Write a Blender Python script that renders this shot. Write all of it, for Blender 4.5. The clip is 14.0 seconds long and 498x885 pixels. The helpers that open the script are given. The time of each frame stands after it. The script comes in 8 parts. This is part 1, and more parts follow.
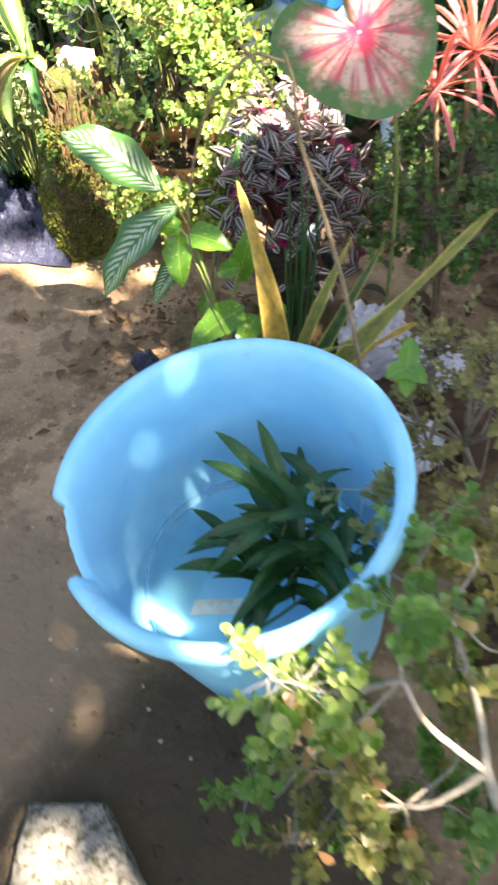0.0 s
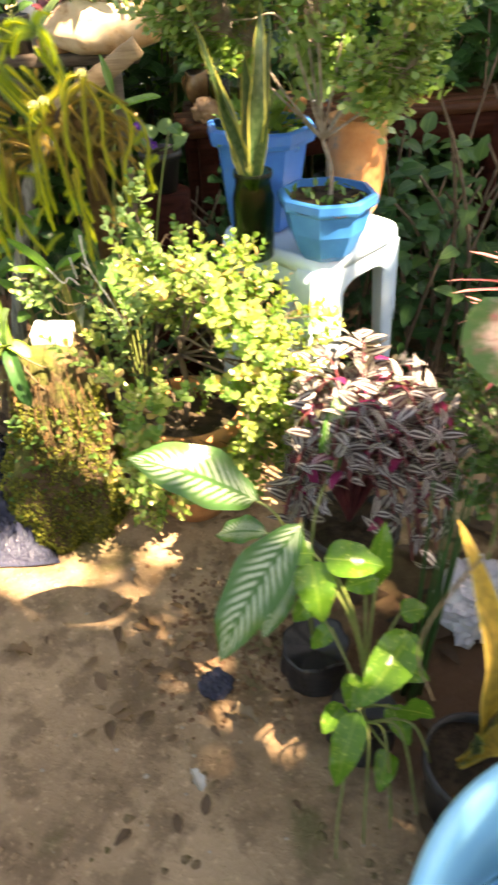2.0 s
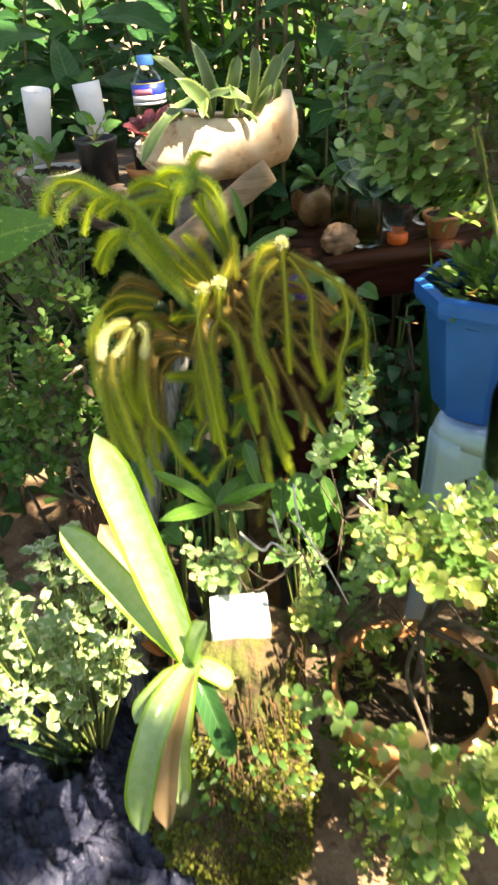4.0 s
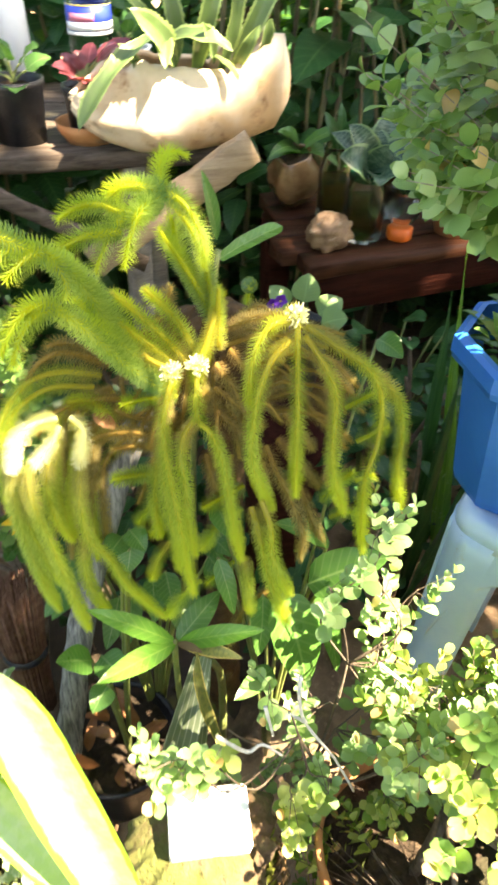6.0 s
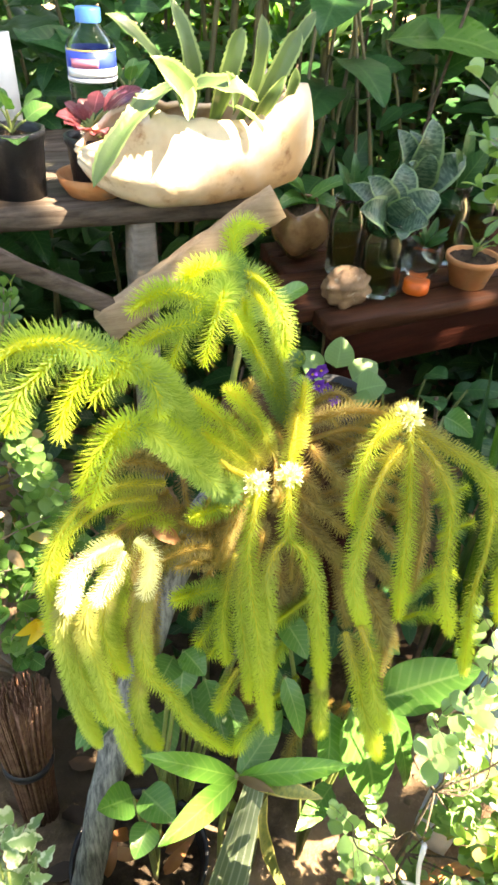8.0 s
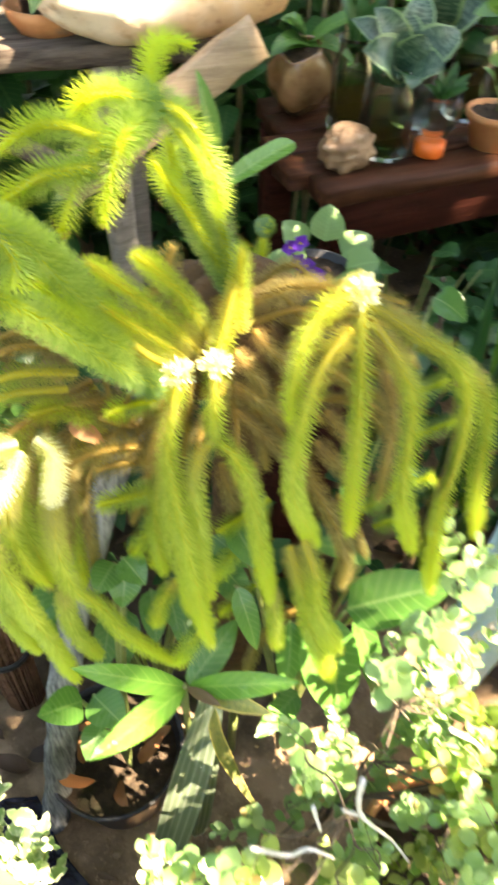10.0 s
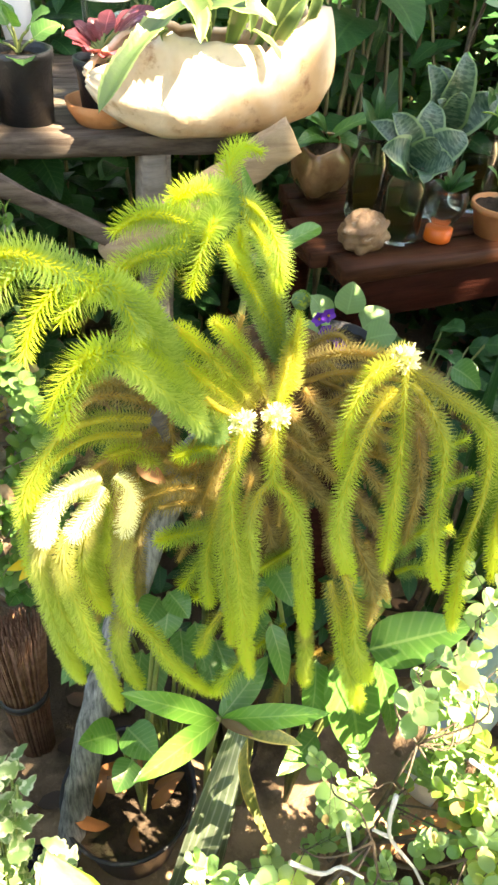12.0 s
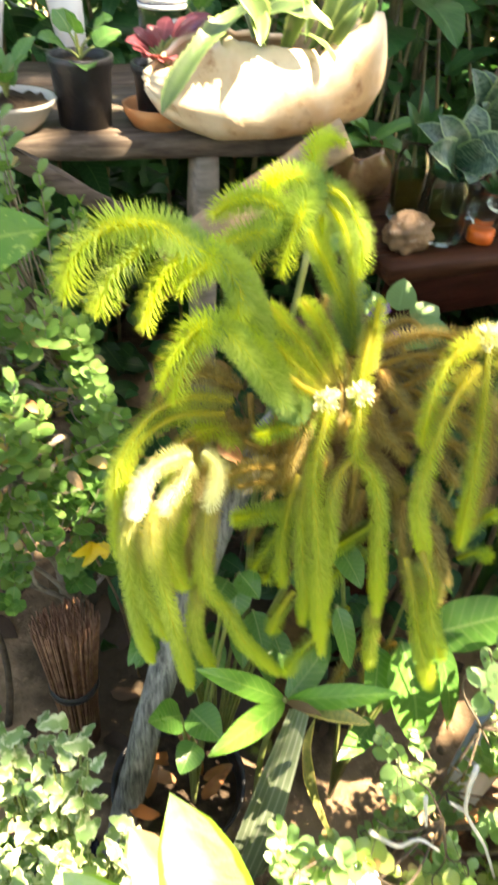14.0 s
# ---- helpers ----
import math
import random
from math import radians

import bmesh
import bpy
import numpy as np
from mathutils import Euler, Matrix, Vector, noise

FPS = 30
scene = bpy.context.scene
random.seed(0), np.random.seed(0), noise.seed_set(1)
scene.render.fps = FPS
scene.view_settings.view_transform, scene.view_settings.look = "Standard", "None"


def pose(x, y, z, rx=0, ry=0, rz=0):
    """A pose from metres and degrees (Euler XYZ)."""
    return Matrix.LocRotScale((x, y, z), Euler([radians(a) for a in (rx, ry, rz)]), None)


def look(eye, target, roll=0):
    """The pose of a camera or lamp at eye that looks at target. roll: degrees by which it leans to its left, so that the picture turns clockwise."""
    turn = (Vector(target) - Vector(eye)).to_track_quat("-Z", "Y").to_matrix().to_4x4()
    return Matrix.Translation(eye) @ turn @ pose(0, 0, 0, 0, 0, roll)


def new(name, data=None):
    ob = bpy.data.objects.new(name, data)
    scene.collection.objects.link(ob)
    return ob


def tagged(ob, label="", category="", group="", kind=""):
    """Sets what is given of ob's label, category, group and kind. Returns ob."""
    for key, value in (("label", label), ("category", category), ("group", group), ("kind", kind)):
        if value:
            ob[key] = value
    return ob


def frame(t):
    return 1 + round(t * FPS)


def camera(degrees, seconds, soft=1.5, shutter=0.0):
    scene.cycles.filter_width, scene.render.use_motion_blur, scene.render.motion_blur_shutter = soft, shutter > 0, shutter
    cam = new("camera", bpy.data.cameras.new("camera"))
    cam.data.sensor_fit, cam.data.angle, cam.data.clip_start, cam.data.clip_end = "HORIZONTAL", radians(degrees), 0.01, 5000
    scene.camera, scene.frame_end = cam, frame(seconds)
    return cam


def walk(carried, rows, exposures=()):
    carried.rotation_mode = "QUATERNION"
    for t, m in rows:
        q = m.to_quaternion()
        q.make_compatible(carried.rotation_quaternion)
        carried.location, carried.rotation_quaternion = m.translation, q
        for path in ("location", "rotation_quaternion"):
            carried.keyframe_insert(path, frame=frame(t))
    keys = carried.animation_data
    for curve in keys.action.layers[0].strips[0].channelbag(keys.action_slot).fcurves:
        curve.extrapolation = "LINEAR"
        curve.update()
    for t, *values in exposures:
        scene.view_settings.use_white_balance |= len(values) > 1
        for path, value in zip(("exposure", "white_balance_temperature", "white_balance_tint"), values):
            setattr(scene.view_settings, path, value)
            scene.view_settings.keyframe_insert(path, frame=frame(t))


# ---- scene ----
cam = camera(39.4, 14.0, 2.7, 0.5)
PATH = [
    (0, (0.475, 0.365, 0.945), (0.285, 1.671, -0.558), -3.0),
    (0.5, (0.373, 0.484, 0.932), (0.185, 1.761, -0.596), -4.6),
    (1, (0.3, 0.587, 0.975), (0.189, 1.962, -0.474), -1.8),
    (1.5, (0.248, 0.667, 0.999), (0.326, 2.139, -0.352), -1.8),
    (2, (0.081, 0.739, 0.981), (0.362, 2.294, -0.246), -1.8),
    (2.5, (-0.006, 0.837, 0.973), (0.209, 2.406, -0.248), -2.1),
    (3, (-0.049, 1.027, 0.979), (0.14, 2.609, -0.231), -4.2),
    (3.5, (-0.11, 1.168, 0.996), (0.232, 2.798, -0.112), -2.3),
    (3.7, (-0.152, 1.222, 1.001), (0.217, 2.856, -0.092), -4.4),
    (5.8, (-0.102, 1.595, 1.014), (0.31, 3.043, -0.302), 1.9),
    (6, (-0.111, 1.607, 1.01), (0.401, 3.056, -0.27), 1.8),
    (6.5, (-0.188, 1.667, 1.005), (0.473, 3.084, -0.242), 4.8),
    (7, (-0.22, 1.691, 1.003), (0.541, 3.11, -0.183), 4.1),
    (7.5, (-0.196, 1.693, 1.001), (0.561, 3.109, -0.19), 1.6),
    (7.7, (-0.183, 1.705, 1.004), (0.522, 3.154, -0.181), 2.8),
    (9.8, (-0.093, 1.782, 0.957), (0.37, 3.084, -0.489), 2.2),
    (10, (-0.091, 1.758, 0.958), (0.422, 3.036, -0.492), 2.3),
    (10.5, (-0.098, 1.723, 0.974), (0.54, 3.008, -0.419), 2.7),
    (11, (-0.121, 1.719, 0.981), (0.468, 3.082, -0.36), 2.5),
    (11.5, (-0.143, 1.73, 0.991), (0.413, 3.153, -0.299), 4.9),
    (12, (-0.142, 1.727, 0.985), (0.434, 3.121, -0.329), 4.5),
    (12.5, (-0.148, 1.725, 0.989), (0.44, 3.134, -0.302), 4.2),
    (13, (-0.154, 1.726, 0.984), (0.417, 3.125, -0.327), 4.3),
    (13.5, (-0.182, 1.733, 0.994), (0.304, 3.222, -0.25), 3.9),
    (14, (-0.189, 1.717, 0.976), (0.352, 3.148, -0.313), 3.6),
]
EXPOSURE = [(0.0, 3.17, 7800, 16), (0.5, 2.89, 7300, 19), (1.5, 3.04, 9200, 18), (2.0, 3.22, 10500, 18), (2.5, 3.27, 10500, 16), (3.0, 3.07, 10000, 13), (3.7, 2.72, 8400, 13), (5.8, 3.57, 8600, 13), (7.5, 3.8, 8600, 13), (10.5, 4.05, 8600, 13), (12.0, 3.87, 8700, 12), (14.0, 3.65, 8900, 12)]
walk(cam, [(t, look(eye, target, roll)) for t, eye, target, roll in PATH], EXPOSURE)

# ---- world, sun ----
SUN = Vector((0.42, -0.40, 0.82)).normalized()
world = bpy.data.worlds.new("sky")
scene.world = world
world.use_nodes = True
wt = world.node_tree
sky = wt.nodes.new("ShaderNodeTexSky")
sky.sky_type, sky.sun_disc = "NISHITA", False
sky.sun_elevation, sky.sun_rotation = math.asin(SUN.z), math.atan2(SUN.x, SUN.y)
wt.nodes["Background"].inputs["Strength"].default_value = 0.060
wt.links.new(sky.outputs[0], wt.nodes["Background"].inputs["Color"])
sun = new("sun", bpy.data.lights.new("sun", "SUN"))
sun.data.energy, sun.data.angle, sun.data.color = 5.0, radians(0.55), (1.0, 0.95, 0.86)
sun.matrix_world = look(SUN * 20, (0, 0, 0))

# ---- materials ----


def nd(nt, kind, **given):
    """A node; names in capitals set properties, the rest inputs (value or socket)."""
    n = nt.nodes.new("ShaderNode" + kind)
    props = given.pop("props", {})
    if "operation" in props:
        n.operation = props["operation"]
    if "data_type" in props:
        n.data_type = props["data_type"]
    if "blend_type" in props:
        n.blend_type = props["blend_type"]
    if "interp" in props:
        n.interpolation_type = props["interp"]
    for key, value in given.items():
        sock = n.inputs[int(key[1:])] if key[0] == "i" and key[1:].isdigit() else n.inputs[key.replace("_", " ")]
        if isinstance(value, bpy.types.NodeSocket):
            nt.links.new(value, sock)
        else:
            sock.default_value = value
    return n


def rgb(c):
    return (c[0], c[1], c[2], 1.0)


def math_node(nt, op, a, b=0.0, c=0.0):
    return nd(nt, "Math", props={"operation": op}, i0=a, i1=b, i2=c).outputs[0]


def mix(nt, fac, a, b, blend="MIX"):
    n = nd(nt, "Mix", props={"data_type": "RGBA", "blend_type": blend})
    for i, value in ((0, fac), (6, a), (7, b)):
        if isinstance(value, bpy.types.NodeSocket):
            nt.links.new(value, n.inputs[i])
        else:
            n.inputs[i].default_value = rgb(value) if i else value
    return n.outputs[2]


def ramp(nt, value, lo, hi):
    return nd(nt, "MapRange", props={"interp": "SMOOTHSTEP"}, Value=value, From_Min=lo, From_Max=hi).outputs[0]


def noise_tex(nt, scale, detail=4.0, coord=None, rough=0.6):
    co = coord or nt.nodes["coords"].outputs["Object"]
    return nd(nt, "TexNoise", Vector=co, Scale=scale, Detail=detail, Roughness=rough).outputs[0]


def blank(name):
    m = bpy.data.materials.new(name)
    m.use_nodes = True
    nt = m.node_tree
    nt.nodes.clear()
    co = nt.nodes.new("ShaderNodeTexCoord")
    co.name = "coords"
    out = nt.nodes.new("ShaderNodeOutputMaterial")
    out.name = "out"
    return m, nt


def finish(nt, shader):
    nt.links.new(shader, nt.nodes["out"].inputs["Surface"])


def solid(name, colours, scale=20.0, rough=0.6, bump=0.0, bscale=None, metal=0.0, fine=0.25, spec=0.5, lo=0.35, hi=0.65, coat=0.0, dirt=None, dirt_scale=6.0, dirt_at=0.55):
    """A surface of two colours mixed by noise at two scales, with relief, and dirt where given."""
    m, nt = blank(name)
    big = noise_tex(nt, scale)
    tiny = noise_tex(nt, scale * 9, 6.0)
    base = mix(nt, ramp(nt, big, lo, hi), colours[0], colours[1])
    base = mix(nt, math_node(nt, "MULTIPLY", tiny, fine), base, [c * 0.35 for c in colours[0]])
    if dirt:
        spots = ramp(nt, noise_tex(nt, dirt_scale, 7.0, None, 0.7), dirt_at, dirt_at + 0.14)
        base = mix(nt, spots, base, dirt)
    p = nd(nt, "BsdfPrincipled", Base_Color=base, Metallic=metal, Roughness=math_node(nt, "ADD", rough - 0.08, math_node(nt, "MULTIPLY", big, 0.16)))
    p.inputs["Specular IOR Level"].default_value = spec
    p.inputs["Coat Weight"].default_value = coat
    if bump:
        h = math_node(nt, "ADD", noise_tex(nt, bscale or scale * 4, 6.0), math_node(nt, "MULTIPLY", tiny, 0.4))
        nt.links.new(nd(nt, "Bump", Strength=bump, Distance=0.01, Height=h).outputs[0], p.inputs["Normal"])
    finish(nt, p.outputs[0])
    return m


def leaf_mat(name, a, b, rough=0.42, thin=0.35, style="", c=(0.8, 0.8, 0.6), d=(0.5, 0.1, 0.15), rib=(0.48, 0.34, 0.05), glow=1.5, old=None, spec=0.45):
    """A leaf: two greens by leaf and by blotch, a pattern along its own axes, and light passing through it."""
    m, nt = blank(name)
    isle = nd(nt, "NewGeometry").outputs["Random Per Island"]
    blot = noise_tex(nt, 60.0, 3.0)
    f = math_node(nt, "ADD", math_node(nt, "MULTIPLY", isle, 0.75), math_node(nt, "MULTIPLY", blot, 0.35))
    base = mix(nt, ramp(nt, f, 0.15, 0.95), a, b)
    if old:
        base = mix(nt, ramp(nt, isle, 0.93, 0.96), base, old)
    uv = nd(nt, "SeparateXYZ", Vector=nt.nodes["coords"].outputs["UV"])
    u, v = uv.outputs[0], uv.outputs[1]
    side = math_node(nt, "ABSOLUTE", math_node(nt, "MULTIPLY_ADD", u, 2.0, -1.0))
    wob = noise_tex(nt, 45.0, 4.0)
    if style == "vein":
        rib = ramp(nt, side, 0.09, 0.02)
        w = math_node(nt, "SINE", math_node(nt, "MULTIPLY", math_node(nt, "SUBTRACT", v, math_node(nt, "MULTIPLY", side, 0.16)), 60.0))
        base = mix(nt, math_node(nt, "MULTIPLY", ramp(nt, w, 0.5, 1.0), 0.22), base, c)
        base = mix(nt, math_node(nt, "MULTIPLY", rib, 0.6), base, c)
    elif style == "speckle":
        base = mix(nt, ramp(nt, noise_tex(nt, 150.0, 5.0, None, 0.7), 0.56, 0.66), base, c)
        base = mix(nt, math_node(nt, "MULTIPLY", ramp(nt, side, 0.09, 0.02), 0.5), base, c)
    elif style == "striped":
        side = math_node(nt, "ADD", side, math_node(nt, "MULTIPLY", math_node(nt, "SUBTRACT", wob, 0.5), 0.25))
        w = math_node(nt, "SINE", math_node(nt, "MULTIPLY", math_node(nt, "SUBTRACT", v, math_node(nt, "MULTIPLY", side, 0.22)), 88.0))
        w = math_node(nt, "ADD", w, math_node(nt, "MULTIPLY", math_node(nt, "SUBTRACT", wob, 0.5), 1.2))
        keep = math_node(nt, "MULTIPLY", ramp(nt, side, 0.85, 0.35), ramp(nt, side, 0.02, 0.12))
        base = mix(nt, math_node(nt, "MULTIPLY", math_node(nt, "MULTIPLY", ramp(nt, w, -0.9, 0.9), keep), 0.75), base, c)
    elif style == "margin":
        band = ramp(nt, nd(nt, "TexNoise", Vector=nd(nt, "CombineXYZ", X=math_node(nt, "MULTIPLY", side, 1.5), Y=math_node(nt, "MULTIPLY", v, 22.0)).outputs[0], Scale=1.0, Detail=3.0).outputs[0], 0.45, 0.6)
        base = mix(nt, math_node(nt, "MULTIPLY", band, 0.6), base, d)
        base = mix(nt, ramp(nt, math_node(nt, "ADD", side, math_node(nt, "MULTIPLY", wob, 0.3)), 0.93, 1.02), base, c)
    elif style == "lines":
        w = math_node(nt, "SINE", math_node(nt, "MULTIPLY", u, 34.0))
        base = mix(nt, math_node(nt, "MULTIPLY", ramp(nt, w, 0.55, 0.95), 0.8), base, c)
    elif style == "halves":
        base = mix(nt, ramp(nt, math_node(nt, "ADD", side, math_node(nt, "MULTIPLY", wob, 0.6)), 0.75, 1.15), base, c)
    elif style == "caladium":
        edge = math_node(nt, "ADD", v, math_node(nt, "MULTIPLY", math_node(nt, "SUBTRACT", noise_tex(nt, 46.0, 6.0, None, 0.7), 0.5), 0.95))
        rays = nd(nt, "TexNoise", Vector=nd(nt, "CombineXYZ", X=math_node(nt, "MULTIPLY", u, 34.0), Y=math_node(nt, "MULTIPLY", v, 1.1)).outputs[0], Scale=1.0, Detail=5.0).outputs[0]
        pale = mix(nt, ramp(nt, rays, 0.40, 0.62), c, (0.50, 0.11, 0.15))
        pale = mix(nt, math_node(nt, "MULTIPLY", ramp(nt, noise_tex(nt, 130.0, 4.0), 0.5, 0.66), 0.75), pale, (0.20, 0.22, 0.10))
        veins = ramp(nt, math_node(nt, "ABSOLUTE", math_node(nt, "SINE", math_node(nt, "MULTIPLY", u, 28.3))), 0.32, 0.02)
        core = math_node(nt, "MAXIMUM", math_node(nt, "MULTIPLY", veins, ramp(nt, v, 0.85, 0.25)), ramp(nt, edge, 0.46, 0.10))
        inner = mix(nt, core, pale, d)
        base = mix(nt, ramp(nt, edge, 0.58, 0.98), inner, base)
    elif style == "zebra":
        stripe = math_node(nt, "MULTIPLY", ramp(nt, side, 0.22, 0.36), ramp(nt, side, 0.76, 0.6))
        base = mix(nt, math_node(nt, "MULTIPLY", stripe, 0.85), base, c)
        base = mix(nt, ramp(nt, isle, 0.92, 0.95), base, d)
    elif style == "patchy":
        base = mix(nt, ramp(nt, math_node(nt, "ADD", noise_tex(nt, 120.0, 3.0), math_node(nt, "MULTIPLY", side, 0.26)), 0.62, 0.78), base, c)
    elif style == "frond":
        base = mix(nt, ramp(nt, u, 0.55, 1.0), base, c)
        base = mix(nt, math_node(nt, "MULTIPLY", ramp(nt, u, 0.35, 0.0), 0.75), base, d)
        base = mix(nt, math_node(nt, "MULTIPLY", ramp(nt, v, 0.4, 0.8), 0.8), base, rib)
    p = nd(nt, "BsdfPrincipled", Base_Color=base, Roughness=math_node(nt, "ADD", rough - 0.1, math_node(nt, "MULTIPLY", wob, 0.2)))
    p.inputs["Specular IOR Level"].default_value = spec
    nt.links.new(nd(nt, "Bump", Strength=0.25, Distance=0.003, Height=noise_tex(nt, 160.0, 3.0)).outputs[0], p.inputs["Normal"])
    t = nd(nt, "BsdfTranslucent", Color=mix(nt, 1.0, base, (glow, glow * 1.02, glow * 0.55), "MULTIPLY"))
    finish(nt, nd(nt, "MixShader", i0=thin, i1=p.outputs[0], i2=t.outputs[0]).outputs[0])
    return m


def clear(name, colour, rough=0.03, ior=1.45, through_=1.0):
    m, nt = blank(name)
    p = nd(nt, "BsdfPrincipled", Base_Color=rgb(colour), Roughness=rough, IOR=ior)
    p.inputs["Transmission Weight"].default_value = through_
    nt.links.new(nd(nt, "Bump", Strength=0.06, Distance=0.004, Height=noise_tex(nt, 40.0, 3.0)).outputs[0], p.inputs["Normal"])
    finish(nt, p.outputs[0])
    return m


def pane(name, colour, gloss=0.9):
    """Thin clear glass: light passes straight on, the gloss grows at grazing angles."""
    m, nt = blank(name)
    bump = nd(nt, "Bump", Strength=0.15, Distance=0.003, Height=noise_tex(nt, 45.0, 3.0)).outputs[0]
    t = nd(nt, "BsdfTransparent", Color=rgb(colour))
    g = nd(nt, "BsdfGlossy", Color=(1, 1, 1, 1), Roughness=0.04, Normal=bump)
    edge = nd(nt, "LayerWeight", Blend=0.18, Normal=bump).outputs["Fresnel"]
    finish(nt, nd(nt, "MixShader", i0=math_node(nt, "MULTIPLY", edge, gloss), i1=t.outputs[0], i2=g.outputs[0]).outputs[0])
    return m


def wood(name, a, b, rough=0.8, scale=1.0, axis=0, spec=0.25):
    m, nt = blank(name)
    stretch = [60.0 * scale] * 3
    stretch[axis] = 4.0 * scale
    v = nd(nt, "Mapping", Vector=nt.nodes["coords"].outputs["Object"], Scale=stretch).outputs[0]
    grain = noise_tex(nt, 1.6, 8.0, v, 0.7)
    stain = noise_tex(nt, 9.0, 5.0)
    base = mix(nt, ramp(nt, grain, 0.3, 0.7), a, b)
    base = mix(nt, math_node(nt, "MULTIPLY", ramp(nt, stain, 0.5, 0.75), 0.6), base, [c * 0.3 for c in a])
    p = nd(nt, "BsdfPrincipled", Base_Color=base, Roughness=rough)
    p.inputs["Specular IOR Level"].default_value = spec
    nt.links.new(nd(nt, "Bump", Strength=0.6, Distance=0.004, Height=grain).outputs[0], p.inputs["Normal"])
    finish(nt, p.outputs[0])
    return m


def soil_mat(name, dry, damp, moss, scale=1.0, damp_shade=None):
    m, nt = blank(name)
    patch = noise_tex(nt, 2.2 * scale, 6.0)
    grit = noise_tex(nt, 90.0 * scale, 8.0, None, 0.75)
    lump = noise_tex(nt, 16.0 * scale, 6.0)
    base = mix(nt, ramp(nt, patch, 0.38, 0.62), dry, damp)
    base = mix(nt, math_node(nt, "MULTIPLY", ramp(nt, lump, 0.45, 0.60), 0.6), base, [c * 0.5 for c in damp])
    base = mix(nt, math_node(nt, "MULTIPLY", ramp(nt, grit, 0.53, 0.70), 0.6), base, [min(1, c * 1.7) for c in dry])
    green = math_node(nt, "MULTIPLY", ramp(nt, noise_tex(nt, 4.3 * scale, 5.0), 0.54, 0.66), 0.62)
    base = mix(nt, green, base, moss)
    for place, reach, tint in damp_shade or ():
        # a darker patch with a ragged edge, for damp soil and painted-in shade
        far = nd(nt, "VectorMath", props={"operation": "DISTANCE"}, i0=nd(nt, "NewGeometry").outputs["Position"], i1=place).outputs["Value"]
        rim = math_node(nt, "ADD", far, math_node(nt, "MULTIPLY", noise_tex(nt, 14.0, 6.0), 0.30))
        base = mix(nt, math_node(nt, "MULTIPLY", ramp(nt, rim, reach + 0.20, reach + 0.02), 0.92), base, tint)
    p = nd(nt, "BsdfPrincipled", Base_Color=base, Roughness=math_node(nt, "MULTIPLY_ADD", patch, -0.35, 0.98))
    p.inputs["Specular IOR Level"].default_value = 0.15
    h = math_node(nt, "ADD", math_node(nt, "MULTIPLY", grit, 0.35), lump)
    nt.links.new(nd(nt, "Bump", Strength=1.0, Distance=0.016, Height=h).outputs[0], p.inputs["Normal"])
    finish(nt, p.outputs[0])
    return m


# patches: damp soil by the bucket, shade painted in at bed and broom
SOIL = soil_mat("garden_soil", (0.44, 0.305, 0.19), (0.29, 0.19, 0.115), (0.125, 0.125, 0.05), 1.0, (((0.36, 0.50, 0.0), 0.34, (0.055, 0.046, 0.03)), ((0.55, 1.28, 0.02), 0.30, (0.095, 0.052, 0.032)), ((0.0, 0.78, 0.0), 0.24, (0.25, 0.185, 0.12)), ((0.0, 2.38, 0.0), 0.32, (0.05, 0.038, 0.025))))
CRUMB = soil_mat("red_soil", (0.30, 0.17, 0.10), (0.20, 0.11, 0.065), (0.1, 0.08, 0.04), 3.0)
POT_SOIL = soil_mat("potting_soil", (0.10, 0.07, 0.045), (0.045, 0.03, 0.02), (0.06, 0.06, 0.03), 4.0)
BLUE_TUB = solid("pale_blue_plastic", ((0.19, 0.60, 0.86), (0.27, 0.67, 0.88)), 9.0, 0.38, 0.04, 60.0, fine=0.08, dirt=(0.33, 0.45, 0.52), dirt_scale=11.0, dirt_at=0.6)
BLUE_POT = solid("blue_plastic", ((0.008, 0.15, 0.52), (0.015, 0.18, 0.58)), 14.0, 0.42, 0.05, 90.0, fine=0.12, dirt=(0.12, 0.19, 0.32), dirt_scale=24.0, dirt_at=0.6)
OCT_POT = solid("bright_blue_plastic", ((0.015, 0.19, 0.52), (0.03, 0.25, 0.60)), 14.0, 0.42, 0.05, 90.0, fine=0.12, dirt=(0.16, 0.3, 0.4), dirt_scale=26.0, dirt_at=0.6)
STOOL = solid("pale_blue_stool_plastic", ((0.46, 0.65, 0.84), (0.56, 0.73, 0.87)), 12.0, 0.42, 0.03, 80.0, fine=0.1, dirt=(0.4, 0.38, 0.34), dirt_scale=15.0, dirt_at=0.62)
CREAM = solid("cream_earthenware", ((0.78, 0.63, 0.45), (0.66, 0.40, 0.20)), 9.0, 0.62, 0.2, 50.0, fine=0.35, lo=0.37, hi=0.62, dirt=(0.34, 0.16, 0.07), dirt_scale=20.0, dirt_at=0.54)
TERRA = solid("terracotta", ((0.52, 0.20, 0.07), (0.62, 0.29, 0.12)), 18.0, 0.75, 0.2, 70.0, dirt=(0.3, 0.2, 0.13), dirt_scale=20.0)
BLACK = solid("black_plastic", ((0.012, 0.012, 0.014), (0.03, 0.03, 0.034)), 25.0, 0.4, 0.25, 60.0, dirt=(0.09, 0.075, 0.06), dirt_scale=30.0, dirt_at=0.58)
SHEET = solid("black_polythene", ((0.022, 0.026, 0.05), (0.04, 0.045, 0.08)), 14.0, 0.14, 0.9, 60.0, dirt=(0.07, 0.06, 0.05), dirt_scale=9.0, dirt_at=0.64)
WHITE = solid("white_paper", ((0.80, 0.80, 0.80), (0.72, 0.72, 0.73)), 15.0, 0.6, 0.1, fine=0.06)
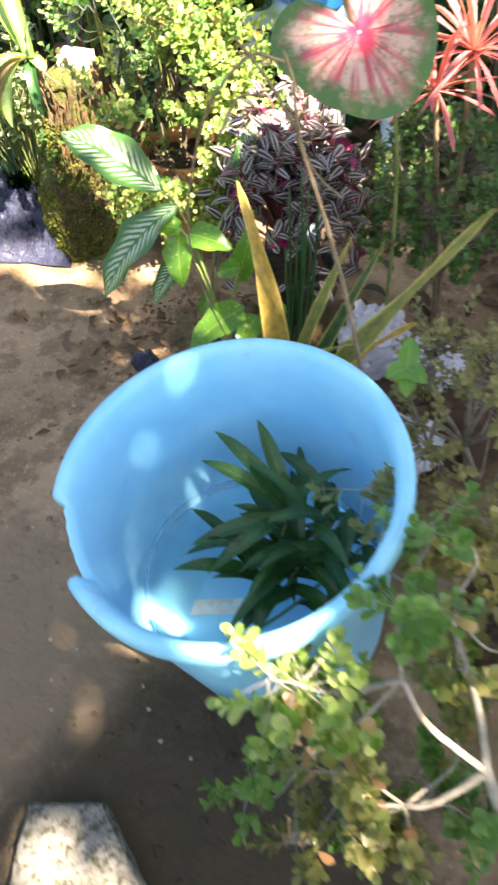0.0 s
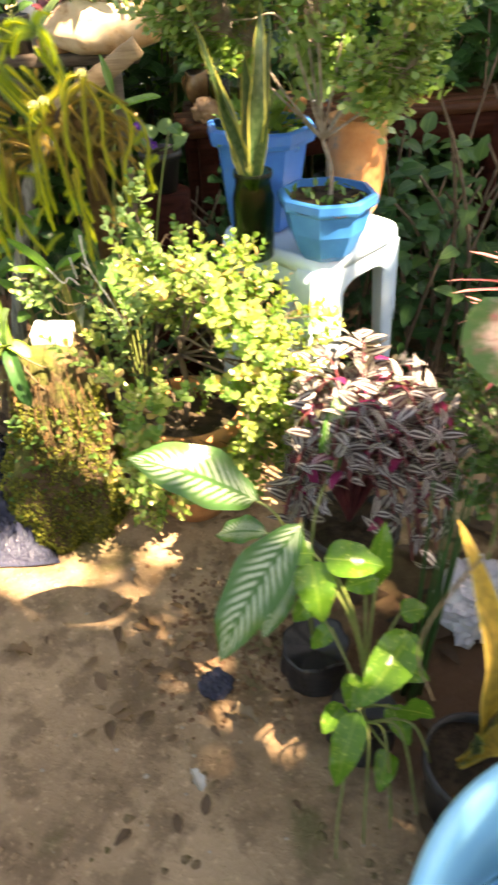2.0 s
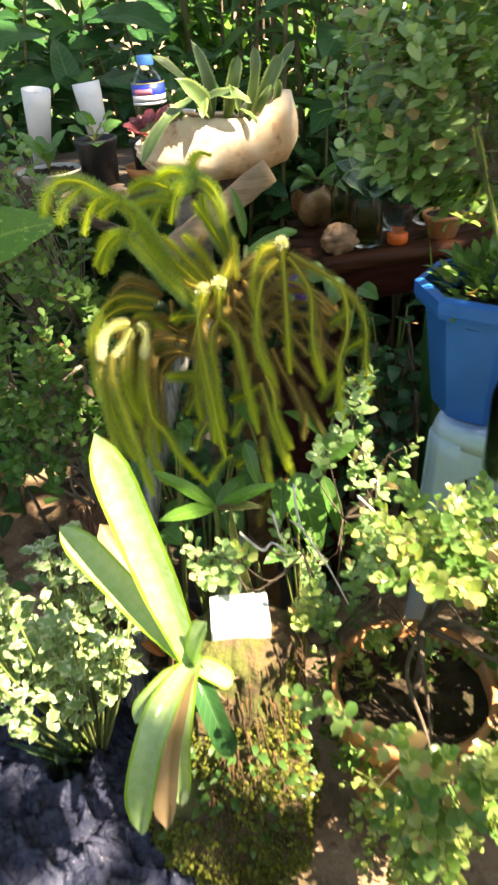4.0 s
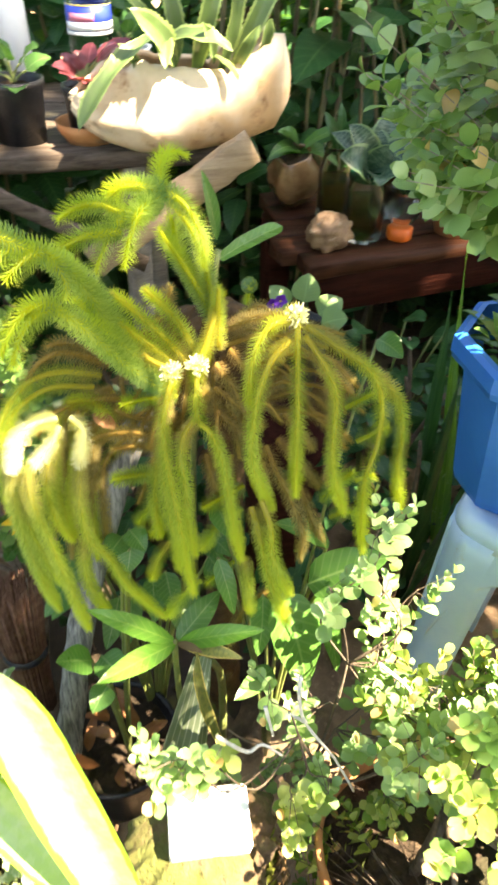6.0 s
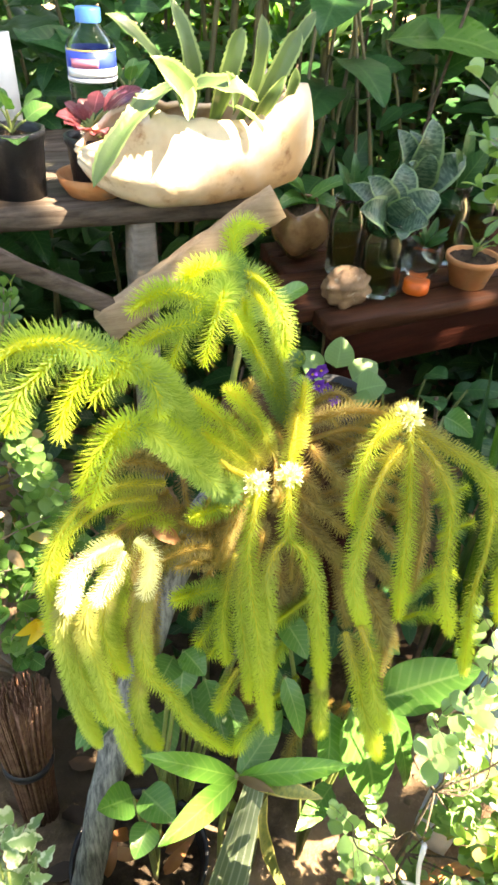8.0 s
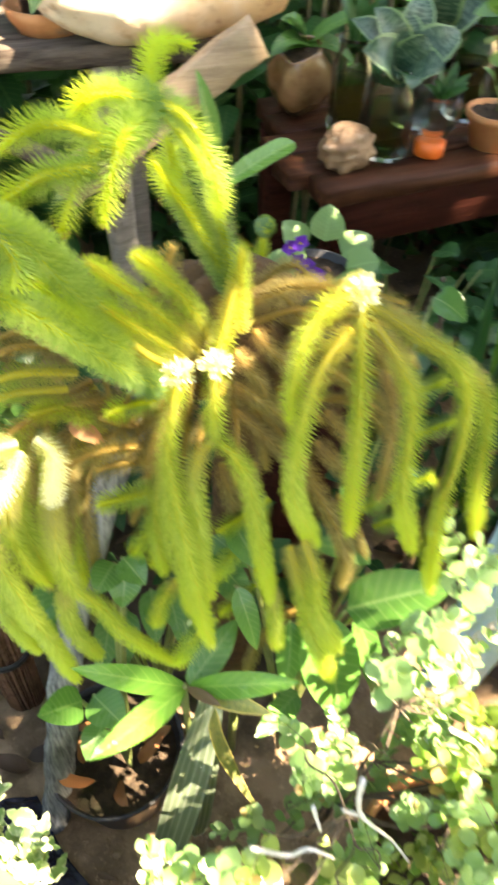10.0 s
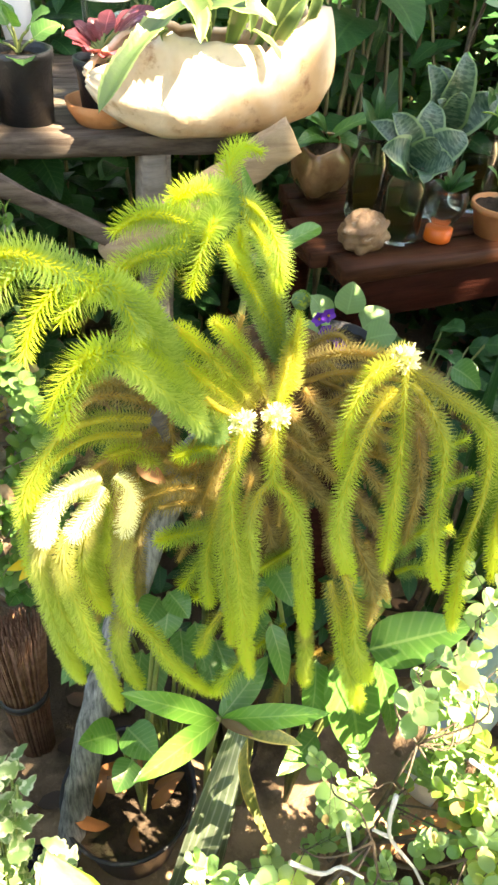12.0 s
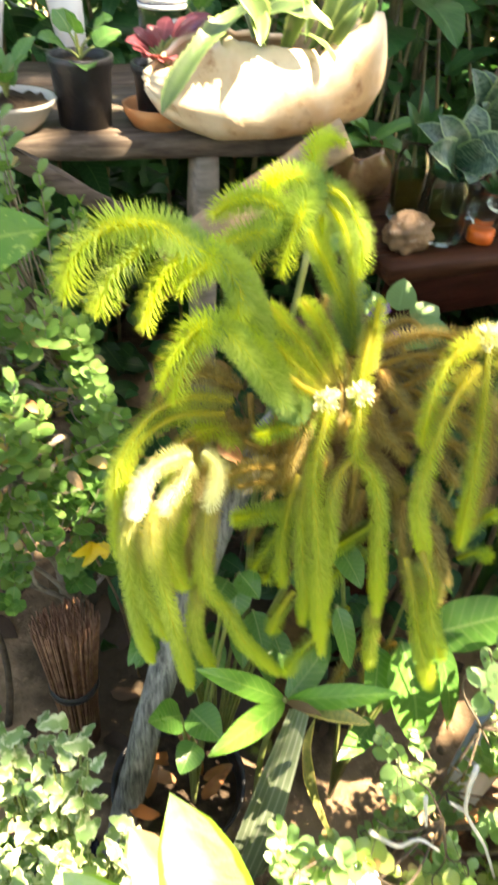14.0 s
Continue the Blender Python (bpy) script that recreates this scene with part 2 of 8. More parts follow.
BAG = solid("white_polythene", ((0.66, 0.66, 0.72), (0.52, 0.52, 0.60)), 22.0, 0.3, 0.4, 60.0, fine=0.1, dirt=(0.3, 0.27, 0.25), dirt_scale=20.0, dirt_at=0.58)
BARK = solid("grey_bark", ((0.22, 0.17, 0.12), (0.36, 0.31, 0.25)), 60.0, 0.9, 0.6, 180.0, fine=0.3)
PALE_WOOD = wood("bleached_wood", (0.17, 0.145, 0.12), (0.30, 0.26, 0.22))
CERAMIC = solid("grey_ceramic", ((0.50, 0.48, 0.44), (0.40, 0.38, 0.34)), 20.0, 0.5, 0.1, fine=0.2)
PALE_BARK = solid("pale_bark", ((0.33, 0.28, 0.21), (0.46, 0.41, 0.34)), 70.0, 0.85, 0.5, 200.0, fine=0.3)
DARK_TWIG = solid("brown_twig", ((0.085, 0.06, 0.038), (0.15, 0.11, 0.075)), 70.0, 0.85, 0.5, 200.0, fine=0.3)
WHITE_BARK = solid("bleached_bark", ((0.55, 0.52, 0.46), (0.68, 0.65, 0.58)), 70.0, 0.85, 0.4, 200.0, fine=0.25)
STUMP = solid("mossy_bark", ((0.085, 0.050, 0.026), (0.19, 0.115, 0.06)), 30.0, 0.95, 1.0, 70.0, fine=0.6, dirt=(0.085, 0.095, 0.018), dirt_scale=9.0, dirt_at=0.44)
STONE = solid("rough_stone", ((0.34, 0.32, 0.28), (0.20, 0.185, 0.155)), 34.0, 0.9, 1.0, 90.0, fine=0.5, dirt=(0.06, 0.06, 0.035), dirt_scale=80.0, dirt_at=0.47)
ROCK = solid("brown_rock", ((0.33, 0.20, 0.11), (0.20, 0.11, 0.055)), 45.0, 0.5, 0.35, 70.0, fine=0.3, dirt=(0.50, 0.40, 0.30), dirt_scale=60.0, dirt_at=0.58)
GREY_WOOD = wood("weathered_wood", (0.050, 0.036, 0.027), (0.145, 0.115, 0.09), spec=0.12)
TAN_WOOD = wood("tan_timber", (0.26, 0.18, 0.11), (0.42, 0.31, 0.20))
RED_WOOD = wood("dark_red_wood", (0.022, 0.006, 0.004), (0.050, 0.014, 0.009), 0.6, spec=0.05)
BENCH_TOP = wood("worn_brown_wood", (0.030, 0.011, 0.006), (0.085, 0.032, 0.016), 0.45, spec=0.10)
BLADE_GREY = leaf_mat("faded_blade", (0.14, 0.19, 0.12), (0.18, 0.23, 0.14), 0.4, 0.2, "lines", (0.34, 0.38, 0.30))
GREY_POLE = wood("charred_bark", (0.06, 0.063, 0.066), (0.36, 0.36, 0.35), 0.9, 2.2, 2)
TWIGS = solid("broom_twigs", ((0.20, 0.09, 0.05), (0.34, 0.185, 0.115)), 80.0, 0.8, 0.3, fine=0.4)
FIBRE = solid("brown_fibre", ((0.19, 0.10, 0.035), (0.10, 0.055, 0.02)), 40.0, 0.95, 1.0, 110.0, fine=0.5)
GLASS = pane("clear_glass", (0.92, 0.97, 0.92), 0.9)
GREEN_GLASS = pane("green_glass", (0.42, 0.56, 0.36), 0.9)
PET = pane("clear_plastic", (0.88, 0.92, 0.90), 0.8)
WATER = clear("water", (0.84, 0.94, 0.96), 0.0, 1.33)
MURK = pane("green_water", (0.62, 0.66, 0.38), 0.3)
RIM_GREEN = clear("green_plastic", (0.10, 0.55, 0.32), 0.12)
GOLD = solid("glossy_ochre", ((0.15, 0.07, 0.028), (0.27, 0.15, 0.075)), 26.0, 0.12, 0.05, fine=0.15, coat=0.6)
LABEL_BLUE = solid("blue_label", ((0.02, 0.05, 0.45), (0.03, 0.07, 0.5)), 10.0, 0.35)
LABEL_PINK = solid("pink_label", ((0.72, 0.22, 0.32), (0.66, 0.30, 0.42)), 10.0, 0.35)
YELLOW_BAND = solid("yellow_band", ((0.75, 0.62, 0.12), (0.7, 0.58, 0.1)), 10.0, 0.35)
CAP_BLUE = solid("blue_cap", ((0.05, 0.22, 0.7), (0.06, 0.25, 0.72)), 10.0, 0.35)
ORANGE = solid("orange_plastic", ((0.85, 0.16, 0.02), (0.8, 0.14, 0.02)), 10.0, 0.4)

BOX = leaf_mat("boxwood_leaf", (0.11, 0.21, 0.04), (0.42, 0.48, 0.17), 0.18, 0.35, old=(0.42, 0.27, 0.12))
BOX_NEW = leaf_mat("fresh_boxwood_leaf", (0.16, 0.29, 0.11), (0.31, 0.44, 0.20), 0.24, 0.35, glow=1.4, old=(0.45, 0.33, 0.16))
BOX_DARK = leaf_mat("dark_boxwood_leaf", (0.045, 0.115, 0.03), (0.10, 0.20, 0.05), 0.34, 0.3, old=(0.34, 0.22, 0.10))
BOX_MID = leaf_mat("green_boxwood_leaf", (0.09, 0.20, 0.05), (0.20, 0.33, 0.10), 0.24, 0.35, old=(0.40, 0.30, 0.12))
BOX_RUST = leaf_mat("rusty_boxwood_leaf", (0.13, 0.17, 0.05), (0.30, 0.27, 0.11), 0.3, 0.35, old=(0.36, 0.20, 0.10))
BOX_DRY = leaf_mat("drying_boxwood_leaf", (0.19, 0.19, 0.065), (0.33, 0.29, 0.12), 0.5, 0.3)
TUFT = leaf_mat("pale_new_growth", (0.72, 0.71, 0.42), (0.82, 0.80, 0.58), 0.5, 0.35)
FROND = leaf_mat("tassel_frond", (0.29, 0.38, 0.05), (0.46, 0.53, 0.11), 0.42, 0.42, "frond", (0.50, 0.58, 0.06), (0.36, 0.30, 0.12), rib=(0.55, 0.47, 0.06), glow=1.5)
FROND_NEW = leaf_mat("young_tassel_frond", (0.24, 0.36, 0.075), (0.42, 0.52, 0.16), 0.36, 0.42, "frond", (0.47, 0.57, 0.07), (0.14, 0.26, 0.12), rib=(0.58, 0.58, 0.05), glow=1.5)
FROND_OLD = leaf_mat("brown_tassel_frond", (0.20, 0.16, 0.055), (0.42, 0.34, 0.14), 0.6, 0.35, "frond", (0.30, 0.25, 0.07), (0.26, 0.16, 0.06), rib=(0.42, 0.27, 0.06))
STRIPED = leaf_mat("striped_leaf", (0.03, 0.11, 0.025), (0.06, 0.16, 0.04), 0.2, 0.25, "striped", (0.50, 0.58, 0.44))
POTHOS = leaf_mat("glossy_leaf", (0.04, 0.15, 0.02), (0.12, 0.28, 0.03), 0.16, 0.35, "speckle", (0.27, 0.42, 0.07))
PLAIN = leaf_mat("plain_leaf", (0.045, 0.14, 0.03), (0.09, 0.22, 0.045), 0.3, 0.3, "vein", (0.22, 0.34, 0.12))
ROUND = leaf_mat("velvet_leaf", (0.10, 0.20, 0.06), (0.16, 0.28, 0.09), 0.45, 0.3, "vein", (0.20, 0.34, 0.12))
BRIGHT = leaf_mat("bright_leaf", (0.085, 0.24, 0.035), (0.13, 0.30, 0.05), 0.25, 0.35, "vein", (0.26, 0.42, 0.10))
# greens of the next two set extra dark to carry deep shade
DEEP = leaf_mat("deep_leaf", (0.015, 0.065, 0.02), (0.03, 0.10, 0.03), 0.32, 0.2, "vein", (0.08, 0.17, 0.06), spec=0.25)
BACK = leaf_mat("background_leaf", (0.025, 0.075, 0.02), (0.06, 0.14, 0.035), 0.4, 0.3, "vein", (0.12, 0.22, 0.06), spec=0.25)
ORCHID = leaf_mat("strap_leaf", (0.22, 0.37, 0.12), (0.30, 0.44, 0.19), 0.15, 0.3, "margin", (0.20, 0.36, 0.04), (0.34, 0.46, 0.24), glow=1.2)
DULL_STRAP = leaf_mat("brown_strap_leaf", (0.19, 0.125, 0.065), (0.26, 0.18, 0.10), 0.5, 0.25)
SNAKE = leaf_mat("snake_leaf", (0.02, 0.055, 0.02), (0.035, 0.08, 0.025), 0.3, 0.1, "margin", (0.44, 0.42, 0.10), (0.085, 0.13, 0.06))
NEST = leaf_mat("banded_leaf", (0.014, 0.048, 0.024), (0.022, 0.062, 0.034), 0.3, 0.1, "margin", (0.12, 0.20, 0.09), (0.10, 0.16, 0.10), spec=0.3)
GOLDEN = leaf_mat("withered_leaf", (0.40, 0.24, 0.05), (0.50, 0.32, 0.07), 0.5, 0.3, "margin", (0.58, 0.42, 0.12), (0.24, 0.16, 0.04))
HALFDRY = leaf_mat("fading_leaf", (0.16, 0.19, 0.06), (0.26, 0.24, 0.08), 0.45, 0.25, "margin", (0.55, 0.43, 0.15), (0.09, 0.13, 0.05))
ZEBRA = leaf_mat("zebra_leaf", (0.05, 0.035, 0.04), (0.075, 0.055, 0.055), 0.3, 0.25, "zebra", (0.46, 0.45, 0.44), (0.24, 0.02, 0.09), glow=1.2)
CALADIUM = leaf_mat("caladium_leaf", (0.045, 0.13, 0.035), (0.10, 0.21, 0.06), 0.35, 0.35, "caladium", (0.64, 0.44, 0.38), (0.54, 0.04, 0.09), glow=1.1)
RED_BLADE = leaf_mat("red_blade", (0.42, 0.05, 0.07), (0.58, 0.17, 0.17), 0.4, 0.3, "halves", (0.60, 0.26, 0.25), glow=1.2)
PATCHY = leaf_mat("cream_variegated_leaf", (0.12, 0.22, 0.075), (0.22, 0.33, 0.13), 0.35, 0.3, "patchy", (0.47, 0.52, 0.34))
WINE = leaf_mat("wine_leaf", (0.10, 0.018, 0.028), (0.21, 0.05, 0.06), 0.35, 0.25, "vein", (0.5, 0.16, 0.18), glow=1.2)
CUTTING = leaf_mat("dark_cut_leaf", (0.015, 0.062, 0.018), (0.045, 0.13, 0.03), 0.22, 0.22, "vein", (0.10, 0.2, 0.05))
MULCH = leaf_mat("rotting_leaf", (0.045, 0.028, 0.017), (0.12, 0.07, 0.038), 0.7, 0.1)
DRY = leaf_mat("dead_leaf", (0.10, 0.06, 0.035), (0.24, 0.15, 0.08), 0.7, 0.15)
TERRA_LEAF = leaf_mat("orange_dead_leaf", (0.30, 0.12, 0.045), (0.42, 0.21, 0.09), 0.6, 0.25, glow=1.1)
YELLOW = leaf_mat("yellow_leaf", (0.62, 0.42, 0.02), (0.7, 0.5, 0.04), 0.4, 0.35)
VIOLET = leaf_mat("violet_petal", (0.12, 0.02, 0.42), (0.18, 0.04, 0.5), 0.5, 0.3, glow=1.1)
SUCCULENT = leaf_mat("fleshy_leaf", (0.055, 0.10, 0.035), (0.10, 0.155, 0.055), 0.35, 0.15, "margin", (0.22, 0.30, 0.10), (0.08, 0.14, 0.04))
STEM = solid("green_stem", ((0.14, 0.20, 0.05), (0.22, 0.24, 0.08)), 60.0, 0.5, 0.2, fine=0.2)
TAN_STEM = solid("tan_stem", ((0.17, 0.115, 0.065), (0.27, 0.20, 0.12)), 60.0, 0.7, 0.3, fine=0.3)
CANE = solid("bamboo_cane", ((0.16, 0.14, 0.05), (0.08, 0.06, 0.03)), 12.0, 0.5, 0.2, fine=0.3)

# ---- mesh tools ----
HOME = {}


class Geo:
    """Gathers vertices, faces and leaf coordinates for one mesh."""

    def __init__(self):
        self.v, self.f, self.t, self.n = [], [], [], 0

    def add(self, v, f, t=None):
        v = np.asarray(v, float).reshape(-1, 3)
        self.v.append(v)
        self.t.append(np.zeros((len(v), 2)) if t is None else np.asarray(t, float).reshape(-1, 2))
        self.f.append(np.asarray(f, int) + self.n)
        self.n += len(v)
        return self

    def sheet(self, rows, t=None, loop=False):
        """A grid of points (rows, columns, 3)."""
        g = np.asarray(rows, float)
        a, b = g.shape[:2]
        i = np.arange(a * b).reshape(a, b)
        j = np.concatenate([i, i[:, :1]], 1) if loop else i
        f = np.stack([j[:-1, :-1], j[:-1, 1:], j[1:, 1:], j[1:, :-1]], -1).reshape(-1, 4)
        if t is None:
            t = np.stack(np.meshgrid(np.linspace(0, 1, b), np.linspace(0, 1, a)), -1)
        return self.add(g, f, t)

    def tube(self, pts, r0, r1=None, sides=6, wob=0.0):
        p = np.asarray(pts, float)
        n = len(p)
        r1 = r0 if r1 is None else r1
        d = np.gradient(p, axis=0)
        d /= np.linalg.norm(d, axis=1)[:, None] + 1e-9
        ref = np.array([0.31, 0.17, 0.93]) if abs(d[:, 2]).mean() < 0.8 else np.array([0.9, 0.3, 0.1])
        s = np.cross(d, ref)
        s /= np.linalg.norm(s, axis=1)[:, None] + 1e-9
        q = np.cross(d, s)
        a = np.linspace(0, 2 * np.pi, sides, endpoint=False)
        r = np.linspace(r0, r1, n)[:, None] * (1 + wob * (np.random.rand(n, sides) - 0.5))
        rows = p[:, None] + (s[:, None] * np.cos(a)[:, None] + q[:, None] * np.sin(a)[:, None]) * r[..., None]
        rows = np.concatenate([np.repeat(p[:1, None], sides, 1), rows, np.repeat(p[-1:, None], sides, 1)])
        return self.sheet(rows, loop=True)

    def lathe(self, profile, m=None, segs=32, shape=None):
        """profile: (radius, height) pairs; shape(angle) scales the radius."""
        a = np.linspace(0, 2 * np.pi, segs, endpoint=False)
        k = np.ones(segs) if shape is None else np.array([shape(x) for x in a])
        rows = np.array([[(r * kk * math.cos(x), r * kk * math.sin(x), z) for x, kk in zip(a, k)] for r, z in profile])
        if m is not None:
            mm = np.array(m)
            rows = rows @ mm[:3, :3].T + mm[:3, 3]
        return self.sheet(rows, loop=True)

    def leaf(self, base, tip, width, rise=0.1, up=(0, 0, 1), form="lance", fold=0.25, wave=0.0, nx=4, ny=9, twist=0.0):
        """One leaf from base to tip on a curve that bulges towards up."""
        b, t, up = (np.asarray(x, float) for x in (base, tip, up))
        ln = np.linalg.norm(t - b)
        c = (b + t) / 2 + up / np.linalg.norm(up) * rise * ln * 2
        v = np.linspace(0, 1, ny + 1)[:, None]
        p = (1 - v) ** 2 * b + 2 * v * (1 - v) * c + v ** 2 * t
        d = np.gradient(p, axis=0)
        d /= np.linalg.norm(d, axis=1)[:, None] + 1e-9
        s = np.cross(d, up)
        s /= np.linalg.norm(s, axis=1)[:, None] + 1e-9
        n = np.cross(s, d)
        tw = twist * v
        s, n = s * np.cos(tw) + n * np.sin(tw), n * np.cos(tw) - s * np.sin(tw)
        w = width / 2 * FORMS[form](v[:, 0])[:, None, None]
        u = np.linspace(-1, 1, nx + 1)[None, :, None]
        ripple = wave * width * np.sin(v * 17 + 1.3)[:, None] * u ** 2 * np.sign(u)
        rows = p[:, None] + s[:, None] * u * w + n[:, None] * (fold * np.abs(u) * w + ripple)
        uu, vv = np.meshgrid((np.linspace(-1, 1, nx + 1) + 1) / 2, v[:, 0])
        return self.sheet(rows, np.stack([uu, vv], -1))

    def spray(self, cut, mats):
        """Many copies of a small template leaf."""
        tv, tf, tt = cut
        m = np.asarray(mats, float)
        n, k = len(m), len(tv)
        if n == 0:
            return self
        v = np.einsum("nij,kj->nki", m[:, :3, :3], tv) + m[:, None, :3, 3]
        f = (tf[None] + (np.arange(n) * k)[:, None, None]).reshape(-1, tf.shape[1])
        return self.add(v.reshape(-1, 3), f, np.tile(tt, (n, 1)))

    def mesh(self, name, off, mat, smooth=True):
        me = bpy.data.meshes.new(name)
        v = np.concatenate(self.v) - np.asarray(off, float)
        loops = np.concatenate([f.ravel() for f in self.f])
        size = np.concatenate([np.full(len(f), f.shape[1]) for f in self.f])
        me.vertices.add(len(v))
        me.vertices.foreach_set("co", v.ravel())
        me.loops.add(len(loops))
        me.loops.foreach_set("vertex_index", loops)
        me.polygons.add(len(size))
        me.polygons.foreach_set("loop_start", np.concatenate([[0], np.cumsum(size)[:-1]]))
        me.polygons.foreach_set("loop_total", size)
        layer = me.uv_layers.new(name="leaf")
        layer.data.foreach_set("uv", np.concatenate(self.t)[loops].ravel())
        me.update(calc_edges=True)
        me.validate()
        me.polygons.foreach_set("use_smooth", np.full(len(me.polygons), smooth))
        me.materials.append(mat)
        return me


FORMS = {
    "lance": lambda v: np.sin(np.pi * np.clip(v, 0, 1) ** 0.85) ** 0.8,
    "ovate": lambda v: np.clip(np.sin(np.pi * v ** 0.62), 0, 1) ** 0.75,
    "strap": lambda v: np.clip(0.55 + v * 1.2, 0, 1) * np.clip((1 - v) * 6, 0, 1) ** 0.5,
    "blade": lambda v: np.clip(0.35 + v * 1.6, 0, 1) * np.clip((1 - v) * 1.9, 0, 1) ** 0.7,
    "spoon": lambda v: np.clip(np.sin(np.pi * v ** 1.5), 0, 1) ** 0.55 * 0.95 + 0.05 * (1 - v),
    "grass": lambda v: (1 - v) ** 0.6,
    "toothed": lambda v: np.clip(np.sin(np.pi * v ** 0.62), 0, 1) ** 0.75 * (0.72 + 0.34 * np.abs(np.sin(v * 9.4))),
}


def template(width, form, rise=0.12, fold=0.25, nx=2, ny=3):
    """A leaf of length 1 along +y, lying flat, for spray()."""
    g = Geo().leaf((0, 0, 0), (0, 1, 0), width, rise, (0, 0, 1), form, fold, 0.0, nx, ny)
    return g.v[0], g.f[0], g.t[0]


def axes(n_dir, n_up, size, at):
    """Matrices that lay +y along n_dir, with z near n_up."""
    d = n_dir / (np.linalg.norm(n_dir, axis=1)[:, None] + 1e-9)
    x = np.cross(d, n_up)
    x /= np.linalg.norm(x, axis=1)[:, None] + 1e-9
    z = np.cross(x, d)
    m = np.zeros((len(d), 4, 4))
    s = np.asarray(size)[:, None]
    m[:, :3, 0], m[:, :3, 1], m[:, :3, 2], m[:, :3, 3] = x * s, d * s, z * s, at
    m[:, 3, 3] = 1
    return m


def thing(name, at, label, category, group="", kind=""):
    ob = new(name)
    ob.location, ob.empty_display_size = at, 0.05
    HOME[ob.name] = Vector(at)
    return tagged(ob, label, category, group, kind)


def part(name, geo, mat, parent, label="", smooth=True, thick=0.0, bevel=0.0):
    """One mesh object under a thing or a part; points are in world places."""
    home = HOME[parent.name]
    ob = new(name, geo.mesh(name, home, mat, smooth))
    ob.parent = parent
    HOME[ob.name] = home
    if thick:
        md = ob.modifiers.new("thick", "SOLIDIFY")
        md.thickness, md.offset = thick, 0
    if bevel:
        md = ob.modifiers.new("edge", "BEVEL")
        md.width, md.segments = bevel, 2
    return tagged(ob, label) if label else ob


def single(name, geo, mat, label, category, kind="", group="", smooth=True, thick=0.0, bevel=0.0):
    """A thing that is one mesh."""
    at = np.concatenate(geo.v).mean(0)
    at[2] = np.concatenate(geo.v)[:, 2].min()
    ob = new(name, geo.mesh(name, at, mat, smooth))
    ob.location = at
    HOME[ob.name] = Vector(at)
    if thick:
        md = ob.modifiers.new("thick", "SOLIDIFY")
        md.thickness, md.offset = thick, 0
    if bevel:
        md = ob.modifiers.new("edge", "BEVEL")
        md.width, md.segments = bevel, 2
    return tagged(ob, label, category, group, kind)


def arc(a, b, c, n=9):
    """Points on a curve from a to c pulled towards b."""
    a, b, c = (np.asarray(x, float) for x in (a, b, c))
    v = np.linspace(0, 1, n)[:, None]
    return (1 - v) ** 2 * a + 2 * v * (1 - v) * b + v ** 2 * c


def spline(*pts, n=24):
    """A smooth curve through points."""
    p = np.asarray(pts, float)
    p = np.concatenate([[2 * p[0] - p[1]], p, [2 * p[-1] - p[-2]]])
    out = []
    per = max(2, n // (len(p) - 3))
    for i in range(1, len(p) - 2):
        for t in np.linspace(0, 1, per, endpoint=i == len(p) - 3):
            a, b, c, d = p[i - 1:i + 3]
            out.append(0.5 * (2 * b + (c - a) * t + (2 * a - 5 * b + 4 * c - d) * t * t + (3 * b - a - 3 * c + d) * t ** 3))
    return np.array(out)


def box(size, m):
    """A box of six separate quads, centred, under the matrix m."""
    x, y, z = (s / 2 for s in size)
    c = np.array([(-x, -y, -z), (x, -y, -z), (x, y, -z), (-x, y, -z), (-x, -y, z), (x, -y, z), (x, y, z), (-x, y, z)])
    mm = np.array(m)
    return Geo().add(c @ mm[:3, :3].T + mm[:3, 3], [(0, 3, 2, 1), (4, 5, 6, 7), (0, 1, 5, 4), (1, 2, 6, 5), (2, 3, 7, 6), (3, 0, 4, 7)])


def board(size, at, rot=(0, 0, 0), cuts=14, rough=0.002, edge=0.16):
    """A sawn board along x with slightly uneven faces and worn edges."""
    lx, ly, lz = size
    xs = np.linspace(-lx / 2, lx / 2, cuts)
    k = min(ly, lz) * edge
    ring = [(-ly / 2 + k, -lz / 2), (ly / 2 - k, -lz / 2), (ly / 2, -lz / 2 + k), (ly / 2, lz / 2 - k), (ly / 2 - k, lz / 2), (-ly / 2 + k, lz / 2), (-ly / 2, lz / 2 - k), (-ly / 2, -lz / 2 + k)]
    rows = np.array([[(x, y, z) for y, z in ring] for x in xs])
    rows += (np.random.rand(*rows.shape) - 0.5) * rough * 2
    rows = np.concatenate([rows[:1] * [1, 0, 0], rows, rows[-1:] * [1, 0, 0]])
    mm = np.array(pose(*at, *rot))
    return Geo().sheet(rows @ mm[:3, :3].T + mm[:3, 3], loop=True)


def rounded(k):
    """The outline of a square with rounded corners, for lathe()."""
    return lambda a: 1.0 / (abs(math.cos(a)) ** k + abs(math.sin(a)) ** k) ** (1.0 / k)


